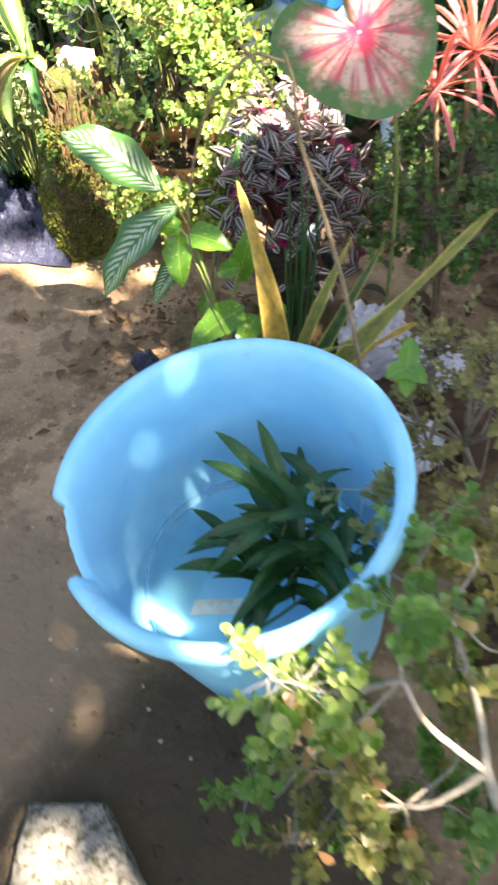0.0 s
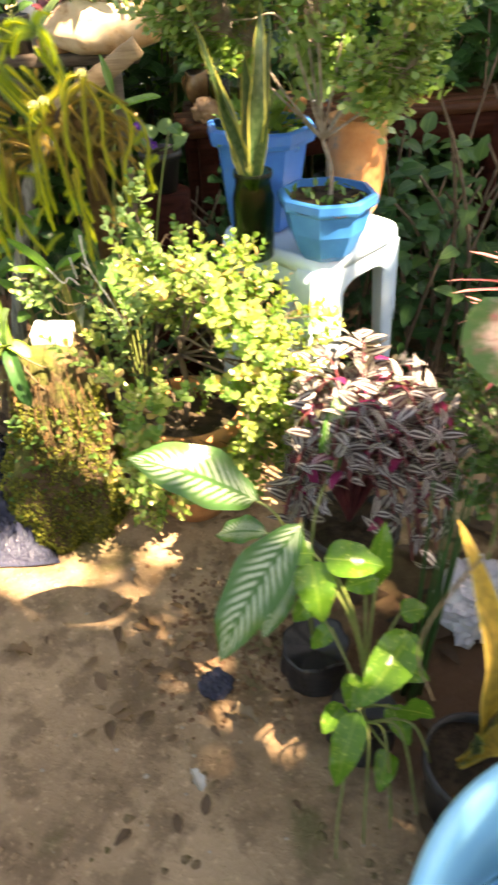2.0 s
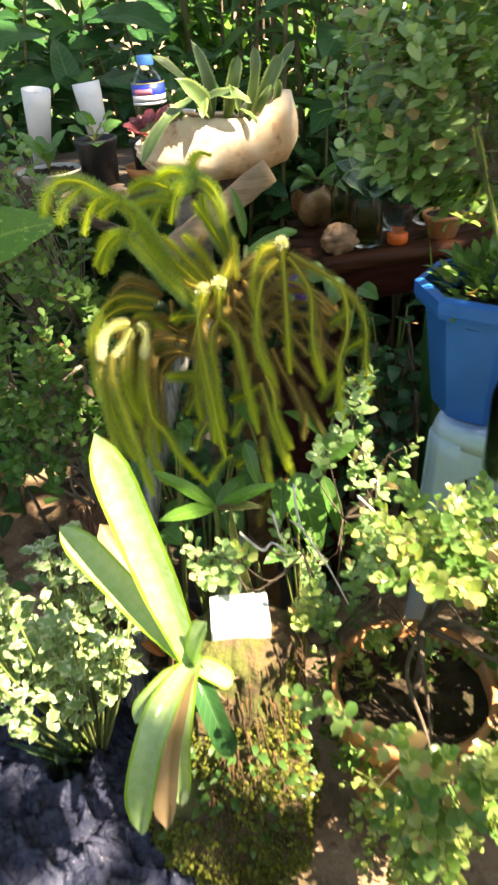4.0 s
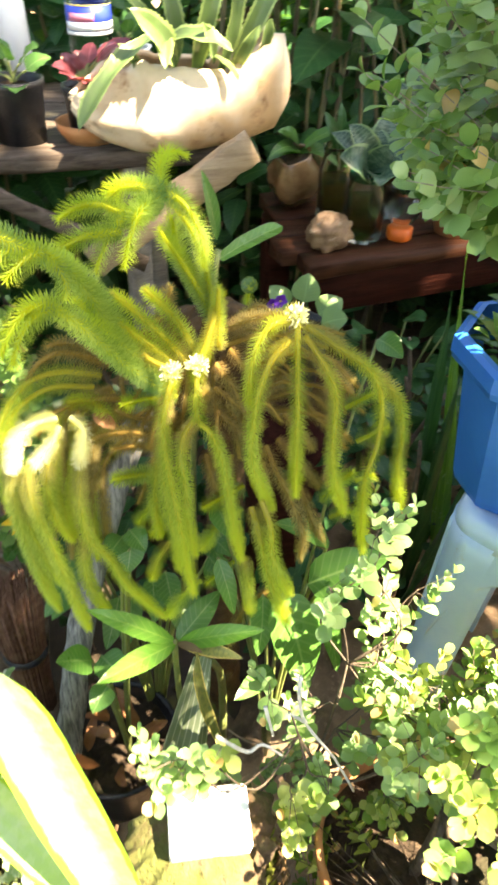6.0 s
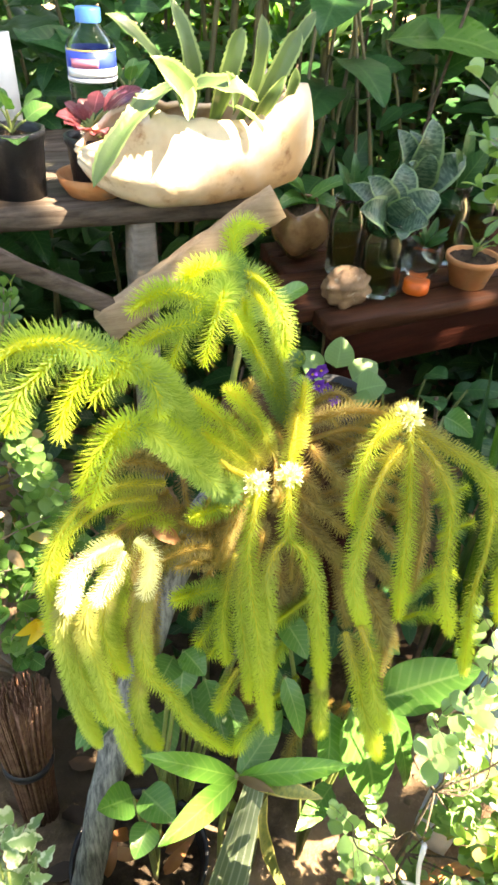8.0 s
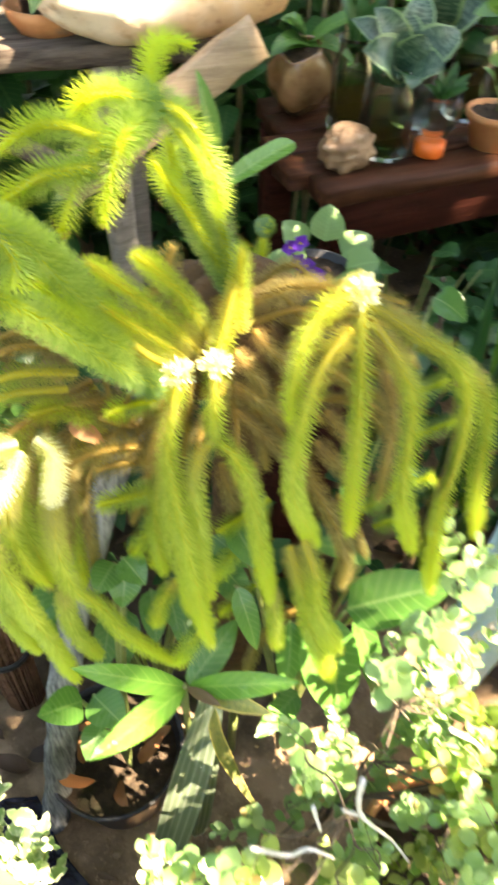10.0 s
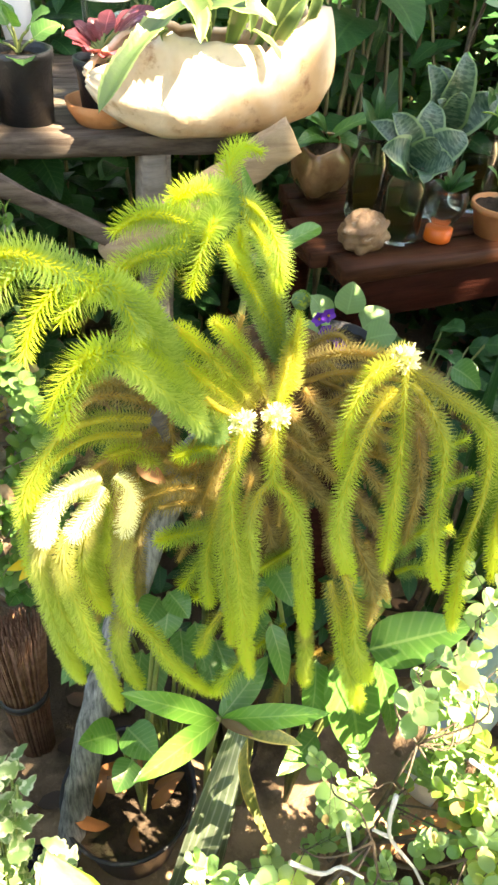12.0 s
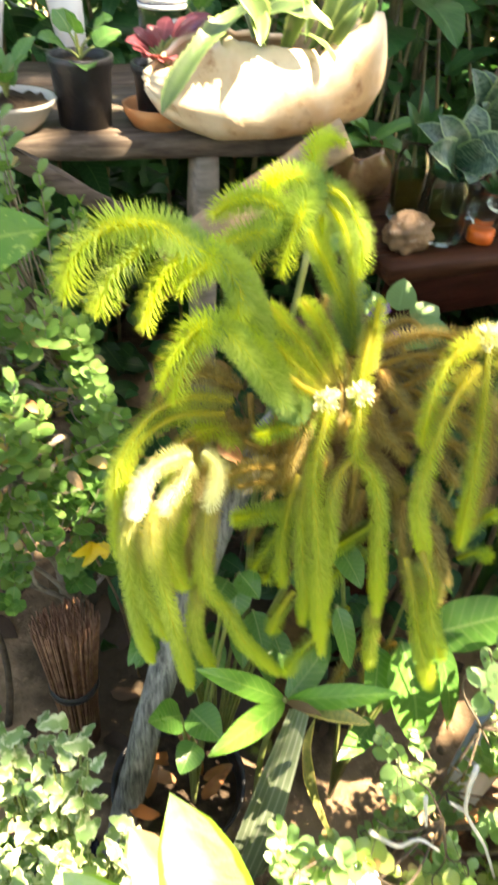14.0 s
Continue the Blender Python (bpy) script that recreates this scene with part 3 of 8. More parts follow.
def pot(parent, at, profile, mat, thick=0.004, segs=36, shape=None, turn=0.0, fill=0.85, soil=POT_SOIL, label="", tilt=(0, 0)):
    """A vessel from its outer profile, with an inside, and soil to a share of its height."""
    m = pose(*at, tilt[0], tilt[1], turn)
    inner = [(max(r - thick, 0.001), z + (thick if i == 0 else 0)) for i, (r, z) in enumerate(profile)]
    full = [(0.0005, profile[0][1])] + list(profile) + inner[::-1] + [(0.0005, inner[0][1])]
    vessel = part("pot", Geo().lathe(full, m, segs, shape), mat, parent, label, smooth=segs > 12)
    if fill:
        top = profile[0][1] + (profile[-1][1] - profile[0][1]) * fill
        r = np.interp(top, [z for _, z in profile], [q for q, _ in profile]) - thick * 0.9
        rows = []
        for q in (0.001, 0.3, 0.55, 0.8, 1.0):
            rows.append((r * q, top + 0.006 * (1 - q)))
        g = Geo().lathe(rows, m, 32, shape)
        g.v[0] += (np.random.rand(*g.v[0].shape) - 0.5) * [0.0, 0.0, 0.006]
        part("soil", g, soil, vessel)


def unit(n):
    d = np.random.normal(size=(n, 3))
    return d / np.linalg.norm(d, axis=1)[:, None]


BOX_CUT = template(0.74, "spoon", 0.06, 0.20, 2, 7)
OVAL_CUT = template(0.55, "ovate", 0.10, 0.2, 2, 5)
LONG_CUT = template(0.26, "lance", 0.16, 0.3, 2, 4)
NEEDLE = (np.array([(-0.040, 0, 0), (0.040, 0, 0), (0.054, 0.45, 0.02), (-0.054, 0.45, 0.02), (0.010, 1, 0.10), (-0.010, 1, 0.10)]), np.array([[0, 1, 2, 3], [3, 2, 4, 5]]), np.array([(0, 1.0), (0, 1.0), (0, 0.15), (0, 0.15), (0, 0.0), (0, 0.0)]))
BUD = (np.array([(-0.10, 0, 0), (0.10, 0, 0), (0.15, 0.5, 0.05), (-0.15, 0.5, 0.05), (0.06, 1, 0.16), (-0.06, 1, 0.16)]),) + NEEDLE[1:]


def twig_leaves(tips, dirs, size, pairs=5, reach=0.045, cut=BOX_CUT, spread=1.0):
    """Leaf matrices in crossed pairs along the last stretch of each twig."""
    n = len(tips)
    d = dirs / np.linalg.norm(dirs, axis=1)[:, None]
    a = np.cross(d, unit(n))
    a /= np.linalg.norm(a, axis=1)[:, None]
    b = np.cross(d, a)
    out = []
    for k in range(pairs):
        at = tips - d * (reach * k / pairs)[..., None] if np.ndim(reach) else tips - d * (reach * k / pairs)
        turn = k * 1.57 + np.random.rand(n) * 0.5
        for sgn in (1, -1):
            side = (a * np.cos(turn)[:, None] + b * np.sin(turn)[:, None]) * sgn
            lean = 0.35 + 0.13 * k
            go = d * (1.0 - 0.12 * k) + side * lean * 1.6 * spread + unit(n) * 0.28
            up = d - side * 0.5 + np.array([0, 0, 0.6]) + unit(n) * 0.2
            out.append(axes(go, up, size * (0.62 + 0.1 * min(k, 3)) * (0.8 + 0.4 * np.random.rand(n)), at))
    return np.concatenate(out)

# ---- ground ----


def ground_height(x, y):
    h = 0.010 * noise.noise((x * 3.1, y * 3.1, 0.3)) + 0.005 * noise.noise((x * 11, y * 11, 1.7)) + 0.0025 * noise.noise((x * 37, y * 37, 4.1))
    bed = min(max((x - 0.34) / 0.25, 0), 1) * min(max((y - 0.9) / 0.4, 0), 1)
    return h + 0.02 * bed


xs = np.concatenate([-np.geomspace(60, 1.2, 14), np.arange(-1.0, 1.3, 0.016), np.geomspace(1.4, 60, 14)])
ys = np.concatenate([-np.geomspace(60, 0.6, 14), np.arange(-0.2, 3.0, 0.016), np.geomspace(3.1, 60, 14)])
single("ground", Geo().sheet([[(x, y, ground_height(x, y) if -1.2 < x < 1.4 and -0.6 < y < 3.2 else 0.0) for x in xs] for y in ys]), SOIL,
       "bare brown garden soil, damp, with litter, moss and painted shade patches", "ground", "structure")


def pebbles(count, size, mat, name, label, area, heap=False):
    g = Geo()
    a = np.linspace(0, 2 * np.pi, 6, endpoint=False)
    for _ in range(count):
        x, y = (random.triangular(*area[:2]), random.triangular(*area[2:])) if heap else (random.uniform(*area[:2]), random.uniform(*area[2:]))
        s = size * random.uniform(0.3, 1.4)
        rows = []
        for r, z in ((0.05, -0.5), (0.8, -0.25), (1.0, 0.1), (0.65, 0.5), (0.05, 0.62)):
            rows.append([(x + s * r * math.cos(t) * random.uniform(0.75, 1.2), y + s * r * math.sin(t) * random.uniform(0.6, 1.1), ground_height(x, y) + s * z * 0.7) for t in a])
        g.sheet(rows, loop=True)
    return single(name, g, mat, label, "pebbles", "stuff")


pebbles(650, 0.0045, CRUMB, "soil_crumbs", "dark crumbs of turned soil beside the plants", (0.02, 0.42, 1.28, 1.68), True)
pebbles(700, 0.006, SOIL, "soil_clods", "small brown clods of loose soil", (-0.55, 0.4, 0.5, 2.1))
pebbles(150, 0.0034, PALE_BARK, "gravel", "scattered small grey stones on the soil", (-0.5, 0.35, 0.6, 2.0))


def litter(count, area, size, mat, name, label, lift=0.004):
    """Curled fallen leaves in one mesh."""
    g = Geo()
    for _ in range(count):
        x, y = random.uniform(*area[:2]), random.uniform(*area[2:])
        z, a, s = ground_height(x, y) + lift, random.uniform(0, 6.3), size * random.uniform(0.5, 1.4)
        g.leaf((x, y, z), (x + s * math.cos(a), y + s * math.sin(a), z + random.uniform(0, 0.3) * s), s * random.uniform(0.3, 0.55), random.uniform(0.02, 0.16), (random.uniform(-0.3, 0.3), 0, 1), random.choice(("lance", "ovate")), random.uniform(-0.2, 0.6), 0.06, 3, 6)
    return single(name, g, mat, label, "leaf litter", "stuff")


litter(60, (-0.05, 0.36, 1.3, 1.62), 0.030, DRY, "leaf_litter", "dark brown fallen leaves trodden into the soil")
litter(60, (-0.5, 0.35, 0.9, 2.0), 0.022, DRY, "dry_leaves", "scattered curled dead leaves on the soil")
# dense dark litter standing in for shade; some really lies below the fern
litter(220, (0.34, 0.95, 1.0, 2.1), 0.05, MULCH, "bed_litter", "brown dead leaves added to darken the ground under the plants")
litter(220, (-0.35, 1.1, 2.13, 2.9), 0.06, MULCH, "shade_litter", "brown dead leaves, thickened to darken the shade below the fern")
LEAF_ON_SOIL = (("pale_scrap", 0.085, 1.215, 0.034, 1.9, CERAMIC, "crumpled scrap of pale plastic on the soil"),
                ("brown_leaf", -0.03, 1.553, 0.045, 0.3, DRY, "brown curled dead leaf on the soil"), ("brown_leaf", 0.06, 1.50, 0.05, 2.4, DRY, "brown curled dead leaf on the soil"), ("brown_leaf", 0.145, 1.325, 0.05, -0.7, TAN_STEM, "tan curled dead leaf on the soil"),
                ("brown_leaf", -0.16, 1.50, 0.045, 2.9, DRY, "brown curled dead leaf on the soil"))
for nm, x, y, s, a, mt, lb in LEAF_ON_SOIL:
    g = Geo()
    z = ground_height(x, y) + 0.006
    g.leaf((x, y, z), (x + s * math.cos(a), y + s * math.sin(a), z + 0.008), s * 0.5, 0.10, (0.2, 0.1, 1), "ovate", 0.8, 0.22, 6, 10)
    single(nm, g, mt, lb, "plastic scrap" if nm == "pale_scrap" else "dead leaf")

# ---- broken bucket with cuttings ----
AXIS = Vector((-0.148, -0.113, 1)).normalized()
RIM = Vector((0.383, 0.810, 0.385))
BUCKET = Matrix.Translation(RIM - AXIS * 0.3715) @ AXIS.to_track_quat("Z", "Y").to_matrix().to_4x4() @ Matrix.Scale(0.965, 4)


def bucket():
    root = thing("bucket", RIM - AXIS * 0.3715, "pale blue plastic bucket with a broken rim, half full of water", "bucket")
    segs, to_local = 128, BUCKET.inverted()
    g = Geo()
    rows = []
    spots = [to_local @ Vector(p) for p in ((0.198, 0.784, 0.36), (0.235, 0.691, 0.363))]
    a0, a1 = sorted(math.atan2(p.y, p.x) % (2 * math.pi) for p in spots)
    for i in range(segs):
        a = 2 * math.pi * i / segs
        gap = a0 < a < a1
        k = (a - a0) / (a1 - a0) if gap else 0
        drop = (0.012 + 0.030 * k + 0.003 * math.sin(a * 60)) if gap else 0.0
        top = 0.385 - drop
        wall = [(0.0005, 0.004), (0.146, 0.004), (0.150, 0.0), (0.155, 0.010), (0.172, 0.19), (0.1835, 0.345)]
        lip = [(0.186, top - 0.016), (0.187, top - 0.010), (0.187, top - 0.006), (0.187, top - 0.003), (0.1865, top), (0.185, top), (0.183, top - 0.002)]
        if not gap:
            lip = [(0.1865, 0.352), (0.1975, 0.352), (0.2005, 0.360), (0.2005, 0.372), (0.198, 0.381), (0.193, 0.385), (0.1865, 0.383)]
        if gap:
            wall[-1] = (0.1835 - drop * 0.1, min(0.345, top - 0.02))
        inner = [(0.1825 - drop * 0.1, min(0.372, top - 0.006)), (0.1795 - drop * 0.1, min(0.364, top - 0.012)), (0.1785 - drop * 0.1, min(0.335, top - 0.02)), (0.168, 0.19), (0.151, 0.016), (0.145, 0.010), (0.075, 0.008), (0.0005, 0.009)]
        rows.append([(r * math.cos(a), r * math.sin(a), z) for r, z in wall + lip + inner])
    arr = np.array(rows).transpose(1, 0, 2)
    mm = np.array(BUCKET)
    g.sheet(arr @ mm[:3, :3].T + mm[:3, 3], loop=True)
    part("shell", g, BLUE_TUB, root, "pale blue plastic shell with a jagged gap in the rim")
    inv = BUCKET.inverted()
    lab = Geo().sheet([[BUCKET @ Vector((*(inv @ Vector((x, y, 0.03))).xy, 0.0135)) for x in np.linspace(0.282, 0.382, 6)] for y in (0.866, 0.879, 0.892)])
    part("sticker", lab, solid("faded_label", ((0.74, 0.60, 0.54), (0.84, 0.80, 0.76)), 60.0, 0.6), root, "faded peeling label under the water")


bucket()
g = Geo().lathe([(0.0005, 0.150)] + [(r, 0.150) for r in np.linspace(0.02, 0.1575, 9)] + [(0.158, 0.147)], Matrix.Translation((0.418, 0.8366, 0.0)), 64)
water = single("bucket_water", g, WATER, "still clear water in the blue bucket", "water")
water.visible_shadow = False


def cuttings():
    root = thing("leafy_cuttings", (0.44, 0.83, 0.03), "dark green long-leaved cuttings standing in the bucket of water", "plant cuttings")
    rnd = random.Random(5)
    for k in range(6):
        foot = Vector((0.335 + 0.035 * rnd.random(), 0.765 + 0.02 * rnd.random(), 0.04 + 0.02 * rnd.random()))
        top = Vector((0.445 + 0.020 * k, 0.880 + 0.022 * math.sin(k * 2.1), 0.190 + 0.035 * rnd.random()))
        stalk = arc(foot, (foot + top) / 2 + Vector((0.03, 0.0, -0.02)), top, 13)
        part("stalk", Geo().tube(stalk, 0.0026, 0.0018), STEM, root)
        for j in range(9):
            s = Vector(stalk[6 + int(6 * j / 8)])
            a = k * 1.1 + j * 2.4
            ln = rnd.uniform(0.085, 0.15)
            out = Vector((math.cos(a) * 0.8 - 0.1, math.sin(a) * 0.8, rnd.uniform(-0.35, 0.5))).normalized()
            tip = s + out * ln
            far = Vector((tip.x - 0.405, tip.y - 0.83, 0))
            if far.length > 0.155:
                tip -= far.normalized() * (far.length - 0.155)
            tip.z = max(tip.z, 0.165)
            part("leaf", Geo().leaf(s, tip, rnd.uniform(0.014, 0.025), 0.20, (0, 0, 1), "lance", 0.3, 0.04, 4, 10, rnd.uniform(-0.7, 0.7)), CUTTING, root)
    for tip, up in (((0.345, 0.955, 0.285), 0.12), ((0.33, 0.925, 0.26), 0.12), ((0.325, 0.83, 0.205), 0.08), ((0.40, 0.965, 0.30), 0.12), ((0.35, 0.80, 0.19), 0.10)):
        part("leaf", Geo().leaf((0.45, 0.875, 0.225), tip, 0.021, up, (0, 0, 1), "lance", 0.3, 0.04, 4, 12, 0.4), CUTTING, root)


cuttings()

# ---- small-leaved shrubs ----


def shrub(name, base, hub, centre, radii, twigs, size, mat, bark, label, low=-0.6, mains=10, lump=0.25, pairs=5, reach=0.05, seed=1, vessel=None, rise=0.35, thick=0.012, keep=None, second=None, shell=0.62):
    """A woody shrub: trunk, limbs, fine twigs and crossed pairs of small leaves."""
    np.random.seed(seed)
    root = thing(name, base, label, "shrub")
    if vessel:
        vessel(root)
    base, hub, centre, radii = (np.asarray(x, float) for x in (base, hub, centre, radii))
    d = unit(twigs * 3)
    d = d[d[:, 2] > low][:twigs]
    bump = np.array([noise.noise((x * 2.6 + seed, y * 2.6, z * 2.6)) for x, y, z in d])
    rad = (1 + lump * bump) * (shell + (1 - shell) * np.random.rand(len(d)) ** 0.5)
    tips = centre + d * radii * rad[:, None]
    if keep:
        ok = np.array([keep(*p) for p in tips])
        tips, d = tips[ok], d[ok]
    part("trunk", Geo().tube(spline(base, (base + hub) / 2 + [0.01, 0.006, 0], hub, n=12), thick, thick * 0.75, 9, 0.2), bark, root)
    pick = tips[np.random.choice(len(tips), mains, False)]
    ends = hub + (pick - hub) * 0.68
    for e in ends:
        mid = (hub + e) / 2 + (np.random.rand(3) - 0.5) * 0.09
        kink = (np.random.rand(3) - 0.5) * 0.05 + [0, 0, 0.22 * np.linalg.norm(e - hub)]
        part("branch", Geo().tube(spline(hub, mid + kink, mid * 0.45 + e * 0.55 + kink * 0.5, e, n=18), thick * 0.55, thick * 0.22, 7, 0.25), bark, root)
    near = np.argmin(((tips[:, None] - ends[None]) ** 2).sum(-1), 1)
    g = Geo()
    dirs = np.zeros_like(tips)
    for i, tip in enumerate(tips):
        s = ends[near[i]] + (hub - ends[near[i]]) * 0.15 * np.random.rand()
        mid = s * 0.45 + tip * 0.55 + [0, 0, -0.012] + (np.random.rand(3) - 0.5) * 0.02
        g.tube(arc(s, mid, tip, 6), thick * 0.15, thick * 0.07, 4)
        dirs[i] = (tip - mid) / np.linalg.norm(tip - mid) + [0, 0, rise]
    tagged(part("twig", g, bark, root), kind="stuff")
    n = len(tips)
    for mt, sel in ((mat, slice(0, n if second is None else int(n * 0.62))), (second, slice(int(n * 0.62), n))):
        if mt is not None:
            f = Geo().spray(BOX_CUT, twig_leaves(tips[sel], dirs[sel], size, pairs, reach))
            tagged(part("foliage", f, mt, root), kind="stuff")
    return root


def hollow(x, y, z):
    """Distance from the open heart of the clipped bush, a gap that runs in under its crown."""
    d = Vector((0.171, 0.767, -0.618))
    a, b = Vector((0.0, 1.70, 0.51)), Vector((0.17, 1.70, 0.405))
    p = Vector((x, y, z)) - a
    p, q = p - d * p.dot(d), (b - a) - d * (b - a).dot(d)
    return (p - q * min(1, max(0, p.dot(q) / q.dot(q)))).length


shrub("potted_boxwood", (0.15, 1.80, 0.20), (0.155, 1.80, 0.36), (0.15, 1.745, 0.335), (0.255, 0.185, 0.25), 900, 0.0192, BOX, DARK_TWIG,
      "clipped small-leaved boxwood bush in a clay pot, yellowish in sun", -0.92, 9, 0.35, 5, 0.05, 3,
      lambda r: pot(r, (0.16, 1.815, 0.0), [(0.066, 0.0), (0.078, 0.03), (0.098, 0.18), (0.105, 0.22), (0.105, 0.24)], TERRA, 0.007, 36, None, 0, 0.88), rise=0.12, thick=0.0062, second=BOX_MID, keep=lambda x, y, z: hollow(x, y, z) > 0.05 and Vector((x + 0.063, y - 1.838, z - 0.45)).cross(SUN).length > 0.055 and (x > 0.03 or (z > 0.47 and x > -0.05)) and not (y > 1.79 and z > 0.28 and x < 0.24 and not (x > 0.085 and y < 1.90 and z < 0.50)) and z > 0.06 and not ((x - 0.16) ** 2 + (z - 0.33) ** 2 < 0.005 and y < 1.75))


def sprays(name, base, hub, forks, ends, size, label, seed, twigs=13, reach=0.042, thick=0.007, span=0.035, bark=None):
    """A straggling bush: long bare limbs, each ending in a tuft of leafy twigs."""
    np.random.seed(seed)
    bark = bark or PALE_BARK
    root = thing(name, base, label, "shrub")
    hub = np.asarray(hub, float)
    part("trunk", Geo().tube(spline(base, (np.asarray(base) + hub) / 2 + [0.012, 0.0, 0.0], hub, n=14), thick * 1.15, thick, 9, 0.2), bark, root)
    for q in forks:
        bend = (hub + np.array(q)) / 2 + (np.random.rand(3) - 0.5) * 0.04
        part("limb", Geo().tube(spline(hub, bend, q, n=16), thick * 0.72, thick * 0.42, 8, 0.3), bark, root)
    for x, y, z, many, mt in ends:
        e = np.array([x, y, z])
        src = min(forks, key=lambda q: np.linalg.norm(np.array(q) - e))
        mid = (np.array(src) + e) / 2 + (np.random.rand(3) - 0.5) * 0.022 + [0, 0, -0.012]
        bow = np.cross(e - np.array(src), unit(1)[0]) * 0.22
        part("branch", Geo().tube(spline(src, mid + bow, mid * 0.4 + e * 0.6 - bow * 0.3, e, n=18), thick * 0.34, thick * 0.16, 7, 0.3), bark, root)
        k = int(twigs * many)
        tips = e + unit(k) * reach * np.random.uniform(0.5, 1.3, (k, 1))
        g = Geo()
        for t in tips:
            g.tube(arc(e + (mid - e) * 0.15 * np.random.rand(), (e + t) / 2, t, 5), thick * 0.13, thick * 0.07, 4)
        tagged(part("twig", g, bark, root), kind="stuff")
        f = Geo().spray(BOX_CUT, twig_leaves(tips, tips - e + (e - hub) * 0.15 + [0, 0, 0.02], size, 5, span))
        tagged(part("foliage", f, mt, root), kind="stuff")


sprays("young_boxwood", (0.085, 1.95, 0.0), (0.085, 1.935, 0.20), ((0.05, 1.92, 0.27), (0.105, 1.92, 0.32), (0.10, 1.915, 0.45), (0.125, 1.85, 0.40), (0.15, 1.83, 0.44), (0.03, 1.86, 0.46), (0.20, 1.855, 0.41)), (
    (0.024, 1.915, 0.455, 0.7, BOX_NEW), (0.076, 1.915, 0.384, 0.84, BOX_NEW), (0.14, 1.915, 0.42, 0.84, BOX_NEW), (0.102, 1.915, 0.628, 0.63, BOX_NEW), (0.068, 1.915, 0.574, 0.56, BOX_NEW), (0.124, 1.91, 0.43, 0.7, BOX_NEW), (0.019, 1.915, 0.29, 0.56, BOX_NEW), (-0.016, 1.915, 0.291, 0.56, BOX_NEW),
    (0.124, 1.915, 0.29, 0.7, BOX_NEW), (0.071, 1.915, 0.29, 0.7, BOX_NEW), (0.123, 1.915, 0.548, 0.7, BOX_NEW), (0.136, 1.915, 0.476, 0.7, BOX_NEW), (0.13, 1.925, 0.6, 0.56, BOX_NEW), (0.16, 1.92, 0.53, 0.7, BOX_NEW), (0.17, 1.925, 0.36, 0.7, BOX_NEW), (0.13, 1.862, 0.445, 0.6, BOX_NEW), (0.17, 1.868, 0.45, 0.6, BOX), (0.205, 1.875, 0.44, 0.6, BOX_NEW), (0.1, 1.855, 0.415, 0.5, BOX_NEW), (0.24, 1.89, 0.42, 0.6, BOX_NEW), (0.15, 1.845, 0.47, 0.6, BOX_NEW), (0.1, 1.8, 0.5, 0.8, BOX_NEW), (0.14, 1.79, 0.51, 0.8, BOX), (0.18, 1.8, 0.5, 0.8, BOX_NEW), (0.22, 1.82, 0.49, 0.8, BOX_NEW), (0.25, 1.85, 0.46, 0.7, BOX_NEW), (0.16, 1.825, 0.495, 0.8, BOX_NEW), (0.2, 1.845, 0.48, 0.8, BOX),
    (-0.098, 1.845, 0.509, 0.6, BOX_NEW), (-0.074, 1.845, 0.498, 0.6, BOX_NEW), (-0.031, 1.86, 0.506, 0.3, BOX), (0.014, 1.83, 0.426, 0.8, BOX), (0.049, 1.83, 0.405, 0.8, BOX_NEW), (0.122, 1.84, 0.328, 0.9, BOX), (0.195, 1.85, 0.269, 0.9, BOX_NEW), (0.257, 1.84, 0.133, 0.9, BOX)),
       0.0178, "slender light green boxwood shoots beside the clipped bush", 8, 5, 0.030, 0.0030, 0.058, DARK_TWIG)
shoots = bpy.data.objects["young_boxwood"]
for pts in (((0.019, 1.850, 0.569), (0.019, 1.847, 0.541), (0.027, 1.845, 0.506), (0.053, 1.838, 0.451), (0.074, 1.830, 0.394)),
            ((0.027, 1.846, 0.508), (0.013, 1.850, 0.523)),
            ((-0.043, 1.850, 0.521), (-0.021, 1.845, 0.494), (-0.010, 1.842, 0.504), (0.004, 1.835, 0.492)),
            ((-0.004, 1.855, 0.532), (0.002, 1.850, 0.496)),
            ((0.099, 1.870, 0.518), (0.133, 1.865, 0.470), (0.142, 1.860, 0.434), (0.186, 1.855, 0.382), (0.250, 1.850, 0.276))):
    part("bare_twig", Geo().tube(spline(*pts, n=14), 0.0016, 0.0010, 7, 0.3), WHITE_BARK, shoots, "bleached leafless twig")
